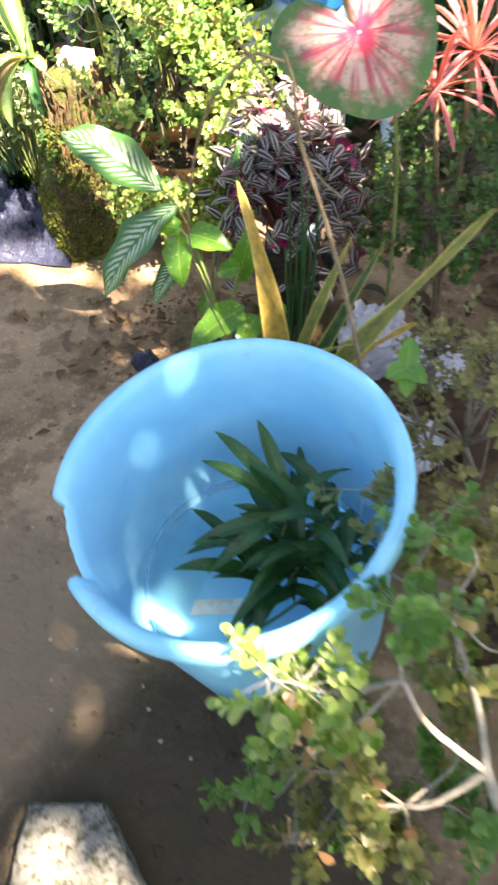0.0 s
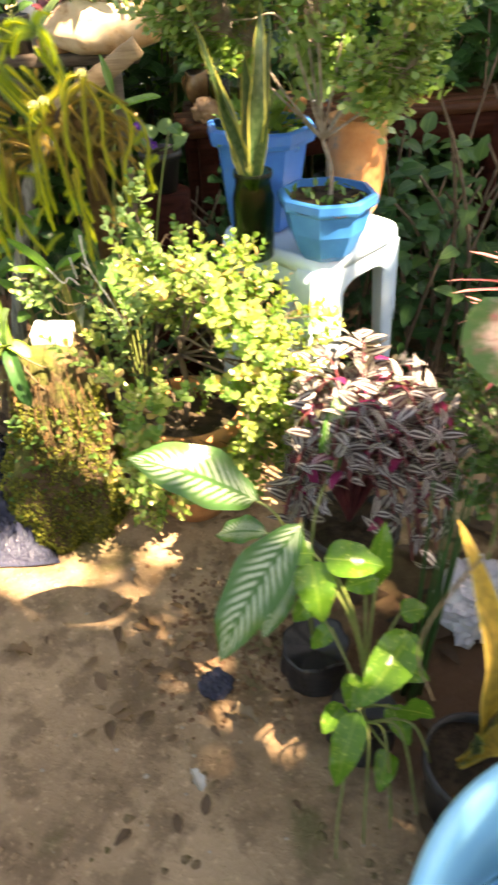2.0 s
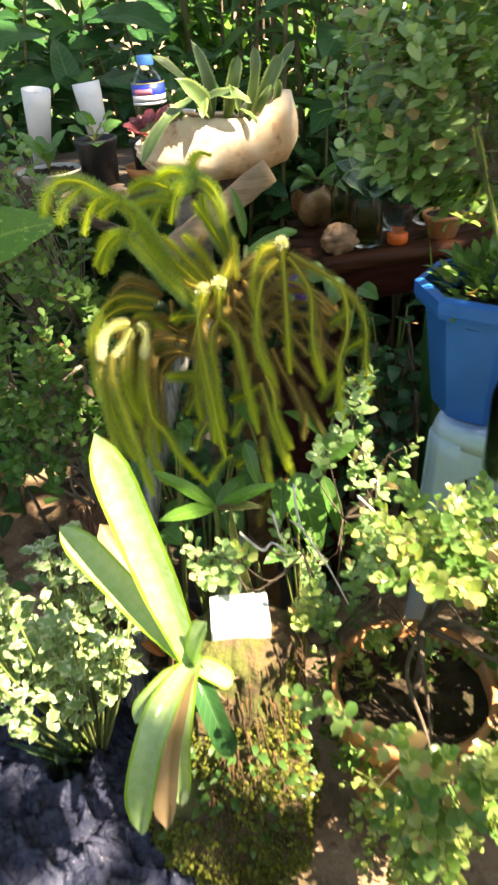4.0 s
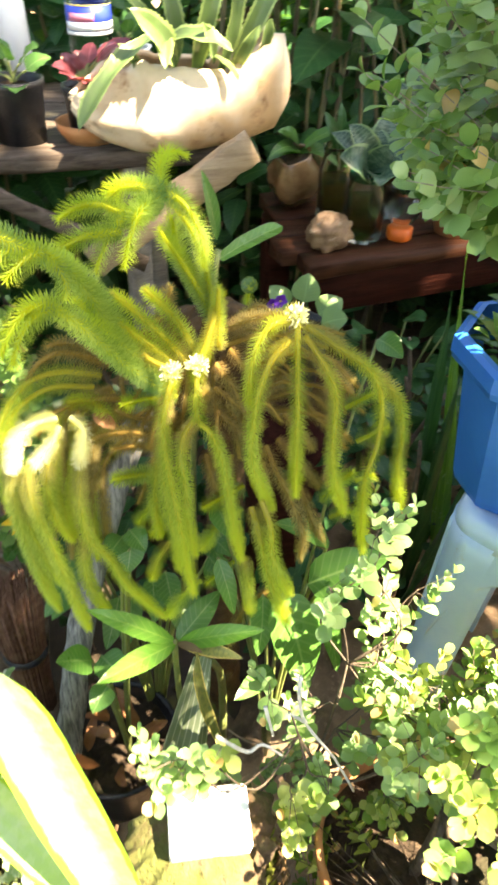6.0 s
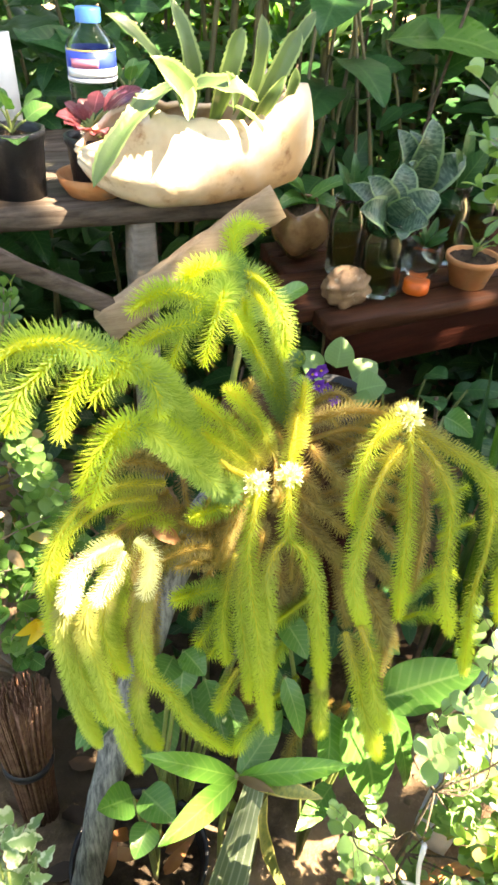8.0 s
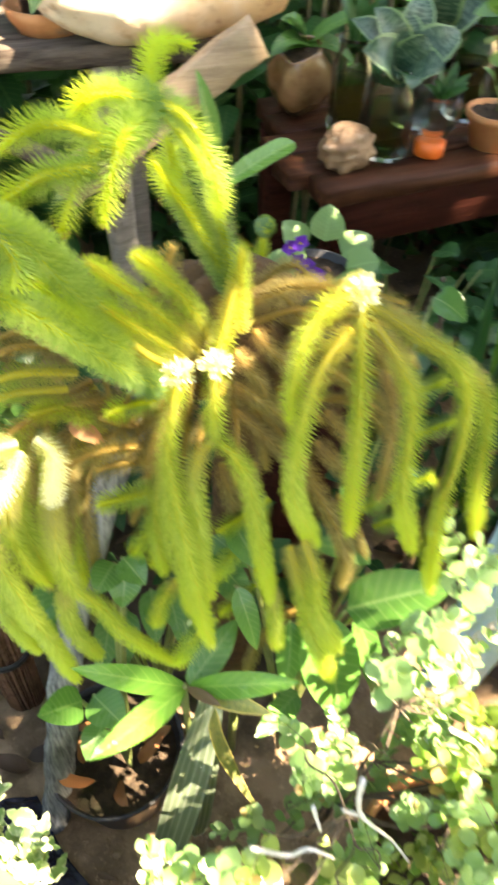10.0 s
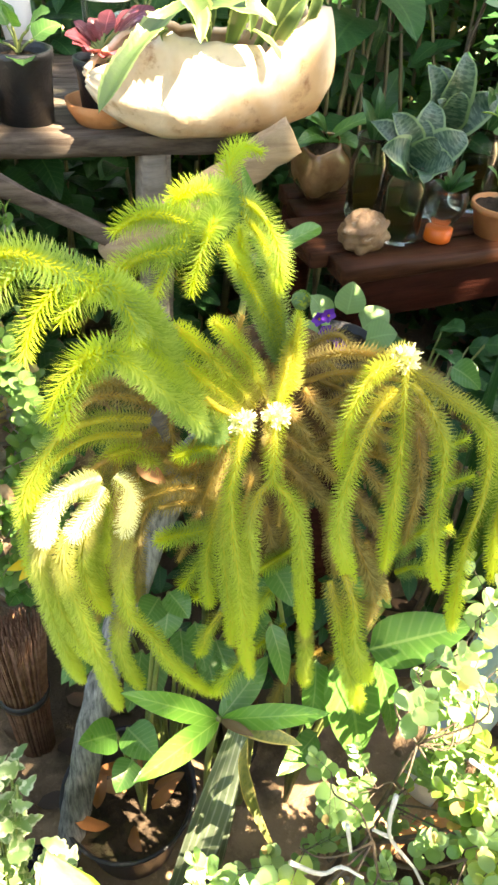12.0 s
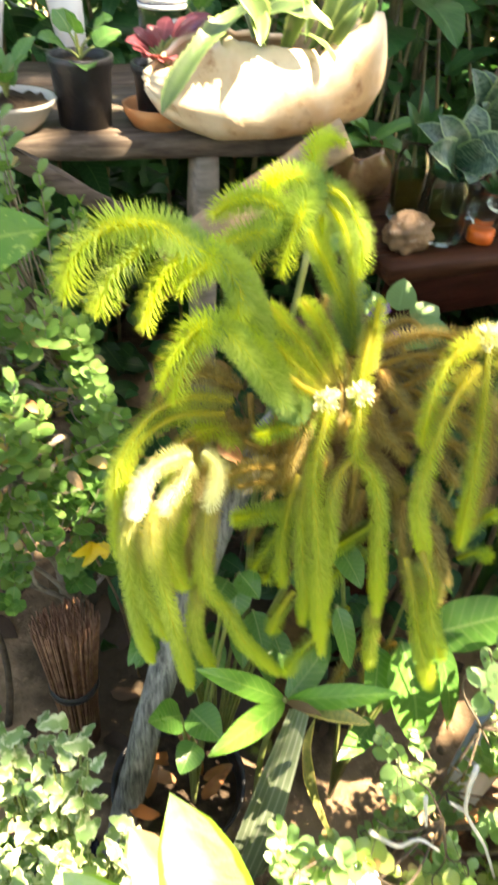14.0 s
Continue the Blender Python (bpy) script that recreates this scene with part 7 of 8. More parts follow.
def broken_jug():
    root = thing("broken_jar", (0.11, 2.535, 0.70), "cream earthenware jar lying on its side, broken open, planted with succulents", "planter")
    n = 40
    rows = []
    for i, x in enumerate(np.linspace(-0.02, 0.242, 34)):
        k = (x + 0.02) / 0.262
        bottom = np.interp(x, [-0.02, -0.007, 0.016, 0.053, 0.119, 0.186, 0.227, 0.242], [0.775, 0.753, 0.737, 0.7235, 0.7225, 0.730, 0.741, 0.765])
        top = np.interp(x, [-0.02, -0.003, 0.021, 0.051, 0.113, 0.154, 0.163, 0.176, 0.203, 0.216, 0.234, 0.242], [0.788, 0.797, 0.813, 0.827, 0.818, 0.816, 0.806, 0.827, 0.840, 0.853, 0.850, 0.825])
        depth = np.interp(k, [0, 0.08, 0.3, 0.8, 0.95, 1.0], [0.012, 0.04, 0.060, 0.062, 0.058, 0.044])
        half = (top - bottom) / 1.85
        mid = bottom + half
        rough = 0.008 * noise.noise((x * 60, 1, 1)) if k < 0.5 else 0.003 * noise.noise((x * 40, 2, 2))
        row = []
        for t in np.linspace(math.pi * 0.30, -math.pi * 1.30, n):
            c, s = math.cos(t), math.sin(t)
            e = 0.75
            yy = math.copysign(abs(c) ** e, c) * depth
            zz = math.copysign(abs(s) ** e, s) * half
            if s > 0.5:
                zz += rough
            row.append((x + 0.006 * (1 - k) * noise.noise((t * 3, 1, 3)), 2.545 - yy, mid + zz))
        rows.append(row)
    part("shell", Geo().sheet(rows), CREAM, root, "cream shell stained rusty brown", thick=0.006)
    end = []
    for q in (1.0, 0.6, 0.02):
        end.append([(0.242 + 0.006 * (1 - q), 2.545 + (p[1] - 2.545) * q, 0.795 + (p[2] - 0.795) * q) for p in rows[-1]])
    part("end_wall", Geo().sheet(end), CREAM, root, thick=0.006)
    soil = [[(x, y, 0.792 + 0.012 * noise.noise((x * 50, y * 50, 0))) for y in np.linspace(2.50, 2.59, 8)] for x in np.linspace(0.02, 0.225, 20)]
    part("soil", Geo().sheet(soil), POT_SOIL, root)
    for foot, tip, w, up, form in (((0.085, 2.515, 0.835), (-0.029, 2.445, 0.752), 0.026, (-0.3, -0.5, 1), "strap"), ((0.10, 2.51, 0.80), (0.040, 2.465, 0.885), 0.038, (0.4, -0.9, 0.4), "lance"), ((0.09, 2.51, 0.83), (0.158, 2.465, 0.822), 0.034, (0, -0.5, 1), "lance"), ((0.085, 2.505, 0.835), (0.076, 2.455, 0.808), 0.024, (0, -0.5, 1), "lance"),
                                   ((0.14, 2.52, 0.81), (0.166, 2.468, 0.790), 0.012, (0.3, -0.5, 1), "strap"), ((0.13, 2.53, 0.79), (0.150, 2.50, 0.905), 0.024, (-0.3, -1, 0.2), "strap"), ((0.16, 2.53, 0.79), (0.180, 2.52, 0.915), 0.022, (0.3, -1, 0.2), "strap"), ((0.18, 2.53, 0.79), (0.225, 2.515, 0.90), 0.026, (-0.4, -1, 0.3), "strap"),
                                   ((0.19, 2.54, 0.80), (0.255, 2.54, 0.915), 0.018, (-0.5, -1, 0.3), "strap"), ((0.11, 2.54, 0.80), (0.085, 2.55, 0.93), 0.028, (0.3, -1, 0.4), "lance"), ((0.10, 2.55, 0.80), (0.02, 2.56, 0.91), 0.022, (0.3, -0.6, 0.8), "strap"), ((0.15, 2.52, 0.80), (0.125, 2.48, 0.85), 0.018, (0.2, -1, 0.4), "lance"), ((0.17, 2.51, 0.79), (0.195, 2.48, 0.845), 0.018, (-0.2, -1, 0.4), "lance"), ((0.20, 2.52, 0.79), (0.21, 2.49, 0.85), 0.016, (0.2, -1, 0.3), "strap"), ((0.06, 2.52, 0.79), (0.03, 2.49, 0.83), 0.016, (0.2, -1, 0.6), "lance")):
        foot, tip = np.add(foot, (0, 0, 0.02)), np.add(tip, (0, 0, 0.022 if tip[2] < 0.88 else 0.004))
        g = Geo().leaf(foot, tip, w * 0.82, 0.12, up, form, 0.45, 0.05, 6, 16)
        # short pale teeth along both edges
        rim = g.v[0].reshape(17, 7, 3)
        for side, inner in ((0, 1), (6, 5)):
            for k in range(2, 15):
                p, q = rim[k, side], rim[k, side] + (rim[k, side] - rim[k, inner]) * 0.45
                g.add([p, rim[k + 1, side], q], [(0, 1, 2)], [(0, 0.5)] * 3)
        part("leaf", g, SUCCULENT, root)



broken_jug()


def potted(name, at, prof, mat, label, leaves, leaf_material, fill=0.85, form="ovate"):
    root = thing(name, at, label, "potted plant")
    pot(root, at, prof, mat, 0.004, 32, None, 0, fill)
    z = at[2] + prof[-1][1] * fill
    for dx, dy, dz, w in leaves:
        b = (at[0] + dx * 0.35, at[1] + dy * 0.35, z + dz * 0.6)
        part("leaf", Geo().leaf(b, (at[0] + dx, at[1] + dy, z + dz), w, 0.12, (0, -0.4, 1), form, 0.2, 0.03, 5, 9), leaf_material, root)
        part("stalk", Geo().tube(arc((at[0], at[1], z), (at[0], at[1], z + dz * 0.4), b, 5), 0.002, 0.0014, 5), STEM, root)
    return root


DECK = 0.7225
black = [(0.030, 0.0), (0.034, 0.06), (0.037, 0.068), (0.037, 0.075)]
potted("potted_seedling", (-0.085, 2.605, DECK), black, BLACK, "green-leaved seedling in a black plastic bag pot", ((-0.045, -0.02, 0.03, 0.032), (0.035, -0.03, 0.05, 0.034), (0.0, -0.05, 0.005, 0.034), (0.05, 0.01, 0.03, 0.03), (-0.02, 0.03, 0.05, 0.03), (-0.01, -0.02, 0.055, 0.03)), PLAIN)
potted("wine_plant", (0.003, 2.592, DECK + 0.005), [(0.026, 0.0), (0.030, 0.05), (0.033, 0.055), (0.033, 0.062)], BLACK, "wine-red leaved plant in a small black pot", tuple(((0.018 + 0.05 * ((k * 0.37) % 1)) * math.cos(k * 2.399), (0.018 + 0.035 * ((k * 0.37) % 1)) * math.sin(k * 2.399) - 0.01, 0.012 + 0.05 * ((k * 0.61) % 1), 0.015 + 0.008 * ((k * 0.23) % 1)) for k in range(22)), WINE, form="lance")
potted("bowl_planter", (-0.17, 2.60, DECK), [(0.025, 0.0), (0.04, 0.012), (0.052, 0.03), (0.055, 0.034)], CERAMIC, "shallow grey-white bowl with small green plants", tuple((0.05 * math.cos(k * 2.4) * (0.3 + 0.07 * k), 0.04 * math.sin(k * 2.4), 0.03 + 0.004 * k, 0.02) for k in range(10)), PLAIN)
potted("white_bowl", (0.075, 2.70, DECK), [(0.022, 0.0), (0.03, 0.05), (0.034, 0.085), (0.036, 0.088)], WHITE, "small white cup planter with green sprouts", tuple((0.03 * math.cos(k * 2.4), 0.03 * math.sin(k * 2.4), 0.05, 0.018) for k in range(6)), PLAIN)
saucer = thing("clay_dish", (0.001, 2.592, DECK), "small terracotta dish under a potted plant", "dish")
pot(saucer, (0.001, 2.592, DECK), [(0.032, 0.0), (0.041, 0.014), (0.044, 0.024)], TERRA, 0.004, 32, None, 0, 0)


def bottle():
    root = thing("drink_bottle", (0.024, 2.664, DECK), "clear plastic drink bottle with blue label and blue cap", "bottle")
    m = Matrix.Translation((0.024, 2.664, DECK)) @ Matrix.Diagonal((1, 1, 0.925, 1))
    prof = [(0.0005, 0.004), (0.018, 0.0), (0.027, 0.006), (0.0285, 0.03), (0.0275, 0.05), (0.0285, 0.07), (0.0275, 0.09), (0.0285, 0.11), (0.0285, 0.160), (0.027, 0.166), (0.018, 0.178), (0.0125, 0.184), (0.0125, 0.19)]
    part("body", Geo().lathe(prof + [(max(r - 0.001, 0.0004), z) for r, z in prof[::-1]], m, 36), PET, root)
    part("cap", Geo().lathe([(0.0145, 0.186), (0.0147, 0.188), (0.0147, 0.200), (0.013, 0.202), (0.0005, 0.202)], m, 24), CAP_BLUE, root)
    label = part("label", Geo().lathe([(0.0290, 0.126), (0.0290, 0.158)], m, 36), LABEL_BLUE, root, thick=0.0004)
    part("label_edge", Geo().lathe([(0.0290, 0.121), (0.0290, 0.1255)], m, 36), WHITE, label, thick=0.0004)
    for z0, z1, t0, t1, mt in ((0.127, 0.137, -3.0, -0.2, WHITE), (0.138, 0.148, -2.7, -1.5, LABEL_PINK), (0.1565, 0.158, -3.1, 0.0, YELLOW_BAND)):
        patch = [[m @ Vector((0.0295 * math.cos(t), 0.0295 * math.sin(t), z)) for t in np.linspace(t0, t1, 12)] for z in (z0, z1)]
        part("logo", Geo().sheet(patch), mt, label, "plain coloured shape on the label", thick=0.0003)


bottle()
for i, (x, y, tilt) in enumerate(((-0.185, 2.865, 7), (-0.06, 2.865, -5))):
    c = thing("white_cup", (x, y, DECK), "tall white plastic cup used as a planter", "cup", "white cups on the shelf")
    pot(c, (x, y, DECK), [(0.018, 0.0), (0.026, 0.11), (0.0275, 0.135)], WHITE, 0.002, 28, None, 0, 0.9, tilt=(tilt, tilt))

# ---- dark red bench with jars ----


def bench():
    root = thing("wooden_bench", (0.66, 2.56, 0.0), "dark red-brown wooden bench with worn boards", "bench")
    turn = 3.0
    for y, w, dx in ((2.497, 0.050, 0.036), (2.552, 0.052, 0.012), (2.611, 0.060, 0.020), (2.675, 0.060, 0.05), (2.738, 0.058, 0.06)):
        part("board", board((0.92, w, 0.022), (0.695 + dx, y, 0.5595), (0, 0, turn), 24, 0.0012, 0.07), BENCH_TOP, root)
    part("apron", board((0.86, 0.02, 0.065), (0.725, 2.500, 0.512), (0, 0, turn), 14, 0.0012, 0.07), RED_WOOD, root)
    for x, y in ((0.32, 2.49), (1.09, 2.525), (0.31, 2.69), (1.09, 2.72)):
        part("leg", board((0.55, 0.04, 0.045), (x, y, 0.273), (0, 90, 0), 8), RED_WOOD, root)


bench()
TOP = 0.5715


def jarred(at, r, h, tips, mat, label, glass=GLASS, width=0.03, form="ovate", cap=None, neck=0.8, rim=None):
    root = thing("jarred_plant", at, label, "potted plant", "jars of plants on the bench")
    if cap:
        # an upturned bottle standing on its cap, cut open above
        prof = [(r * 0.5, 0.019), (r * 0.55, 0.024), (r * 0.9, 0.036), (r * 1.08, 0.048), (r * 1.1, h * 0.82), (r * 1.0, h), (r * 0.97, h), (r * 1.06, h * 0.82), (r * 1.04, 0.049), (r * 0.86, 0.038), (r * 0.5, 0.026), (0.0005, 0.025)]
        part("bottle", Geo().lathe(prof, Matrix.Translation(at), 32), glass, root)
    else:
        glass_jar(root, at, r, h, glass, neck, MURK, 0.6)
    if rim:
        part("rim", Geo().lathe([(r * neck * 1.10, h * 0.86), (r * neck * 1.16, h * 0.87), (r * neck * 1.16, h * 1.0), (r * neck * 1.10, h * 1.01)], Matrix.Translation(at), 28), rim, root, "green plastic rim", thick=0.0015)
    if cap:
        part("cap", Geo().lathe([(0.0005, 0.0), (r * 0.66, 0.0), (r * 0.72, 0.002), (r * 0.72, 0.017), (r * 0.60, 0.019), (0.0005, 0.019)], Matrix.Translation(at), 28, lambda a: 1 + 0.02 * math.cos(24 * a)), cap, root, "ribbed orange screw cap")
    foot = (at[0], at[1], at[2] + h * 0.9)
    for dx, dy, dz in tips:
        part("leaf", Geo().leaf(foot, (at[0] + dx, at[1] + dy, at[2] + h + dz), width * random.uniform(0.85, 1.15), 0.22 if mat is NEST else 0.10, (0, -0.8, 0.8), form, 0.25, 0.03, 5, 10, random.uniform(-0.3, 0.3)), mat, root)
    return root


jarred((0.369, 2.60, TOP), 0.027, 0.115, ((-0.02, -0.02, 0.03), (0.02, -0.01, 0.045), (0.0, 0.01, 0.06), (-0.03, 0.0, 0.05)), DEEP, "dark leafy sprig in a clear glass jar", width=0.022)
jarred((0.384, 2.522, TOP), 0.030, 0.105, ((-0.06, -0.02, 0.026), (-0.012, -0.055, -0.007), (-0.036, 0.01, 0.059), (0.03, -0.05, 0.008), (0.07, -0.01, 0.032), (0.04, 0.04, 0.062), (0.008, 0.02, 0.05), (-0.054, 0.03, 0.044), (0.02, -0.02, 0.033)), NEST, "bird's nest snake plant in a clear glass jar", width=0.046, rim=RIM_GREEN)
jarred((0.465, 2.60, TOP), 0.029, 0.115, ((-0.03, -0.03, 0.05), (0.005, -0.03, 0.06), (0.03, -0.01, 0.05), (0.0, 0.02, 0.08), (-0.03, 0.01, 0.085), (0.02, 0.0, 0.10), (0.085, -0.01, 0.045)), NEST, "banded snake plant in a tall clear bottle", PET, width=0.046)
jarred((0.440, 2.505, TOP), 0.027, 0.075, tuple((0.03 * math.cos(k * 0.9), 0.02 * math.sin(k * 0.9) - 0.01, 0.012 + 0.01 * (k % 3)) for k in range(9)), DEEP, "leafy cutting in a cut bottle with orange base", PET, 0.012, "lance", ORANGE, 0.9)
jarred((0.55, 2.60, TOP), 0.030, 0.12, ((-0.04, -0.03, 0.06), (0.03, -0.02, 0.06), (0.0, 0.0, 0.09), (0.05, 0.0, 0.05)), DEEP, "dark leafy cutting in a tall clear jar", PET, 0.03)
jarred((0.64, 2.64, TOP), 0.030, 0.12, ((-0.04, -0.03, 0.06), (0.03, -0.02, 0.06), (0.0, 0.0, 0.09)), NEST, "banded snake plant in a tall clear jar", PET, 0.03)
crumple("rock", (0.322, 2.505, TOP + 0.022), (0.034, 0.024, 0.028), ROCK, "rough brown rock resting on the bench", "rock", 2.0, n=28, knobs=0.35)
potted("violet_pot", (0.533, 2.505, TOP), [(0.026, 0.0), (0.036, 0.035), (0.040, 0.037), (0.040, 0.045)], TERRA, "small terracotta pot with drooping leaves and a purple flower", ((-0.03, -0.03, 0.04, 0.012), (0.03, -0.035, 0.05, 0.012), (0.0, -0.04, 0.035, 0.012), (-0.04, 0.0, 0.06, 0.012), (0.04, 0.01, 0.05, 0.012)), PLAIN, form="lance")
gold = thing("glazed_pot", (0.343, 2.70, TOP), "glossy ochre lobed pot with trailing green leaves", "plant pot")
pot(gold, (0.343, 2.70, TOP + 0.002), [(0.016, 0.0), (0.036, 0.012), (0.047, 0.04), (0.044, 0.066), (0.030, 0.082), (0.028, 0.088)], GOLD, 0.004, 72, lambda a: 1 + 0.07 * math.cos(3 * a + 0.6) + 0.05 * math.sin(5 * a), 0, 0.9, tilt=(18, -12))
for k in range(9):
    part("leaf", Geo().leaf((0.343, 2.69, TOP + 0.082), (0.343 + 0.065 * math.cos(k * 0.75 - 3.1), 2.66 + 0.02 * math.sin(k * 1.1), TOP + 0.085 + 0.035 * math.sin(k * 2.0)), 0.028, 0.2, (0, -0.5, 1), "ovate", 0.2, 0.02, 4, 8), PLAIN, gold)
# a long strap leaf lying out from behind the fern
strap = thing("strap_leaf_plant", (0.06, 2.32, 0.0), "plant with a long smooth green strap leaf behind the fern", "plant")
part("leaf", Geo().leaf((0.110, 2.360, 0.643), (0.213, 2.420, 0.649), 0.021, 0.05, (0, -0.6, 1), "strap", 0.3, 0.0, 6, 14), BRIGHT, strap)
part("leaf", Geo().leaf((0.107, 2.360, 0.667), (0.092, 2.370, 0.747), 0.019, 0.04, (0.4, -0.9, 0.3), "lance", 0.3, 0.0, 6, 14), PLAIN, strap)
part("stalk", Geo().tube(spline((0.06, 2.34, 0.0), (0.07, 2.36, 0.35), (0.108, 2.36, 0.655)), 0.006, 0.004), STEM, strap)


def african_violet():
    root = thing("african_violet", (0.17, 2.30, 0.0), "african violet with round leaves and purple flowers", "potted plant")
    pot(root, (0.19, 2.30, 0.485), [(0.03, 0.0), (0.042, 0.07), (0.046, 0.072), (0.046, 0.085)], BLACK, 0.004, 32, None, 0, 0.9)
    part("stand", Geo().lathe([(0.0005, 0.0), (0.06, 0.0), (0.055, 0.2), (0.058, 0.482), (0.0005, 0.484)], Matrix.Translation((0.19, 2.30, 0.0)), 24), RED_WOOD, root, "dark log stand")
    for dx, dy, dz, w in ((-0.045, -0.02, 0.055, 0.034), (0.05, -0.03, 0.025, 0.040), (0.015, -0.05, 0.02, 0.036), (0.02, 0.03, 0.06, 0.036), (-0.03, 0.03, 0.05, 0.034), (0.06, 0.01, 0.03, 0.036), (-0.06, 0.0, 0.03, 0.03)):
        part("leaf", Geo().leaf((0.195 + dx * 0.45, 2.30 + dy * 0.45, 0.565 + dz * 0.5), (0.195 + dx, 2.30 + dy, 0.565 + dz), w, 0.1, (0, -0.6, 1), "ovate", 0.1, 0.0, 6, 8), ROUND, root)
    for c in ((0.151, 2.260, 0.634), (0.149, 2.258, 0.617), (0.160, 2.262, 0.608), (0.144, 2.265, 0.628), (0.175, 2.265, 0.590), (0.166, 2.255, 0.602)):
        g = Geo()
        for k in range(5):
            a = k * 1.257 + c[0] * 40
            g.leaf(c, (c[0] + 0.009 * math.cos(a), c[1] - 0.003, c[2] + 0.009 * math.sin(a)), 0.009, 0.05, (0, -1, 0.2), "ovate", 0.1, 0, 2, 4)
        bloom = part("flower", g, VIOLET, root, "small purple flower")
        part("eye", Geo().lathe([(0.0002, 0.0), (0.0014, 0.0006), (0.001, 0.0018), (0.0002, 0.002)], Matrix.Translation(c) @ pose(0, -0.002, 0, 90, 0, 0), 8), YELLOW, bloom)


african_violet()
tall = thing("snake_plant", (0.40, 2.22, 0.0), "upright dark green snake plant growing in the shade", "snake plant")
snake_blades(tall, (0.45, 2.22, 0.0), [(0.339, 2.20, 0.70), (0.36, 2.21, 0.58)], 0.030, BRIGHT, 0.02, "blade", 0.3)
snake_blades(tall, (0.40, 2.24, 0.0), [(0.365, 2.19, 0.55), (0.43, 2.22, 0.60), (0.37, 2.25, 0.62), (0.45, 2.26, 0.50), (0.41, 2.16, 0.45)], 0.030, DEEP, 0.02, "blade", 0.3)
broad_plant("shade_plant", (0.42, 2.46, 0.0), tuple(((0.41 + 0.07 * math.cos(k * 2.4), 2.40 + 0.03 * math.sin(k * 1.9), 0.36 + 0.12 * math.sin(k * 1.3) ** 2), (0.41 + 0.11 * math.cos(k * 2.4), 2.36 + 0.04 * math.sin(k * 1.9), 0.36 + 0.13 * math.sin(k * 1.3) ** 2), 0.038) for k in range(16)), DEEP, "dark green heart-leaved plant below the bench")

# ---- thicket behind ----


def canes():
    rnd = random.Random(17)
    for k in range(46):
        x, y = rnd.uniform(0.25, 1.5), rnd.uniform(2.95, 3.5)
        lean, h = rnd.uniform(-0.25, 0.25), rnd.uniform(1.3, 2.2)
        root = thing("bamboo_cane", (x, y, 0.0), "thin dark bamboo cane in the thicket", "bamboo", "bamboo thicket")
        r = rnd.uniform(0.004, 0.010)
        part("culm", Geo().tube(arc((x, y, -0.02), (x + lean * 0.3, y, h * 0.5), (x + lean, y + rnd.uniform(-0.1, 0.1), h), 10), r, r * 0.6, 7), CANE, root)
        n = 26
        np.random.seed(k)
        z = 0.25 + np.random.rand(n) * (h - 0.3)
        at = np.stack([x + lean * (z / h) ** 1.5, np.full(n, y), z], 1)
        f = Geo().spray(LONG_CUT, axes(unit(n) * [1, 1, 0.5] + [0, 0, -0.3], np.tile([0, -0.5, 1.0], (n, 1)), 0.06 + 0.06 * np.random.rand(n), at))
        tagged(part("foliage", f, BACK, root), kind="stuff")


canes()
for nm, foot, rise, tips in (("broad_leaf_clump", (0.55, 2.90, 0.0), 1, ((0.85, 2.86, 0.80, 0.13), (0.40, 2.80, 0.86, 0.10), (0.62, 2.78, 0.98, 0.12), (0.30, 2.86, 0.95, 0.11), (0.70, 3.0, 1.10, 0.13), (0.45, 2.95, 1.08, 0.12), (0.95, 2.95, 0.95, 0.12), (0.38, 2.82, 0.72, 0.09), (0.52, 2.78, 0.76, 0.09))),
                             ("broad_leaf_clump", (-0.05, 3.05, 0.0), 1, ((-0.30, 2.95, 0.90, 0.11), (0.12, 2.95, 0.92, 0.11), (-0.12, 2.98, 1.02, 0.12), (0.22, 3.0, 1.05, 0.12), (-0.35, 3.0, 1.05, 0.12), (0.05, 2.92, 0.80, 0.09), (-0.22, 2.93, 0.82, 0.10))),
                             ("broad_leaf_clump", (-0.55, 2.7, 0.0), 1, ((-0.75, 2.6, 0.70, 0.11), (-0.40, 2.60, 0.62, 0.10), (-0.50, 2.55, 0.80, 0.11), (-0.35, 2.62, 0.82, 0.10), (-0.45, 2.5, 0.5, 0.10)))):
    root = thing(nm, foot, "clump of large glossy dark green leaves on tall stalks", "foliage plant")
    for x, y, z, w in tips:
        d = Vector((x - foot[0], y - foot[1] - 0.1, 0)).normalized()
        b = Vector((x, y, z)) - d * 0.24 + Vector((0, 0.02, 0.03))
        part("leaf", Geo().leaf(b, (x, y, z), w, 0.10, (0, -0.45, 1), "lance", 0.18, 0.02, 6, 14), DEEP if w < 0.115 else PLAIN, root)
        part("stalk", Geo().tube(arc((foot[0] + 0.9 * (x - foot[0]) * ((z * 37) % 1), foot[1] + 0.1 * ((z * 91) % 1), 0.0), (foot[0] + 0.6 * (x - foot[0]), foot[1], b.z * 0.7), b, 8), 0.0045, 0.0028), CANE, root)


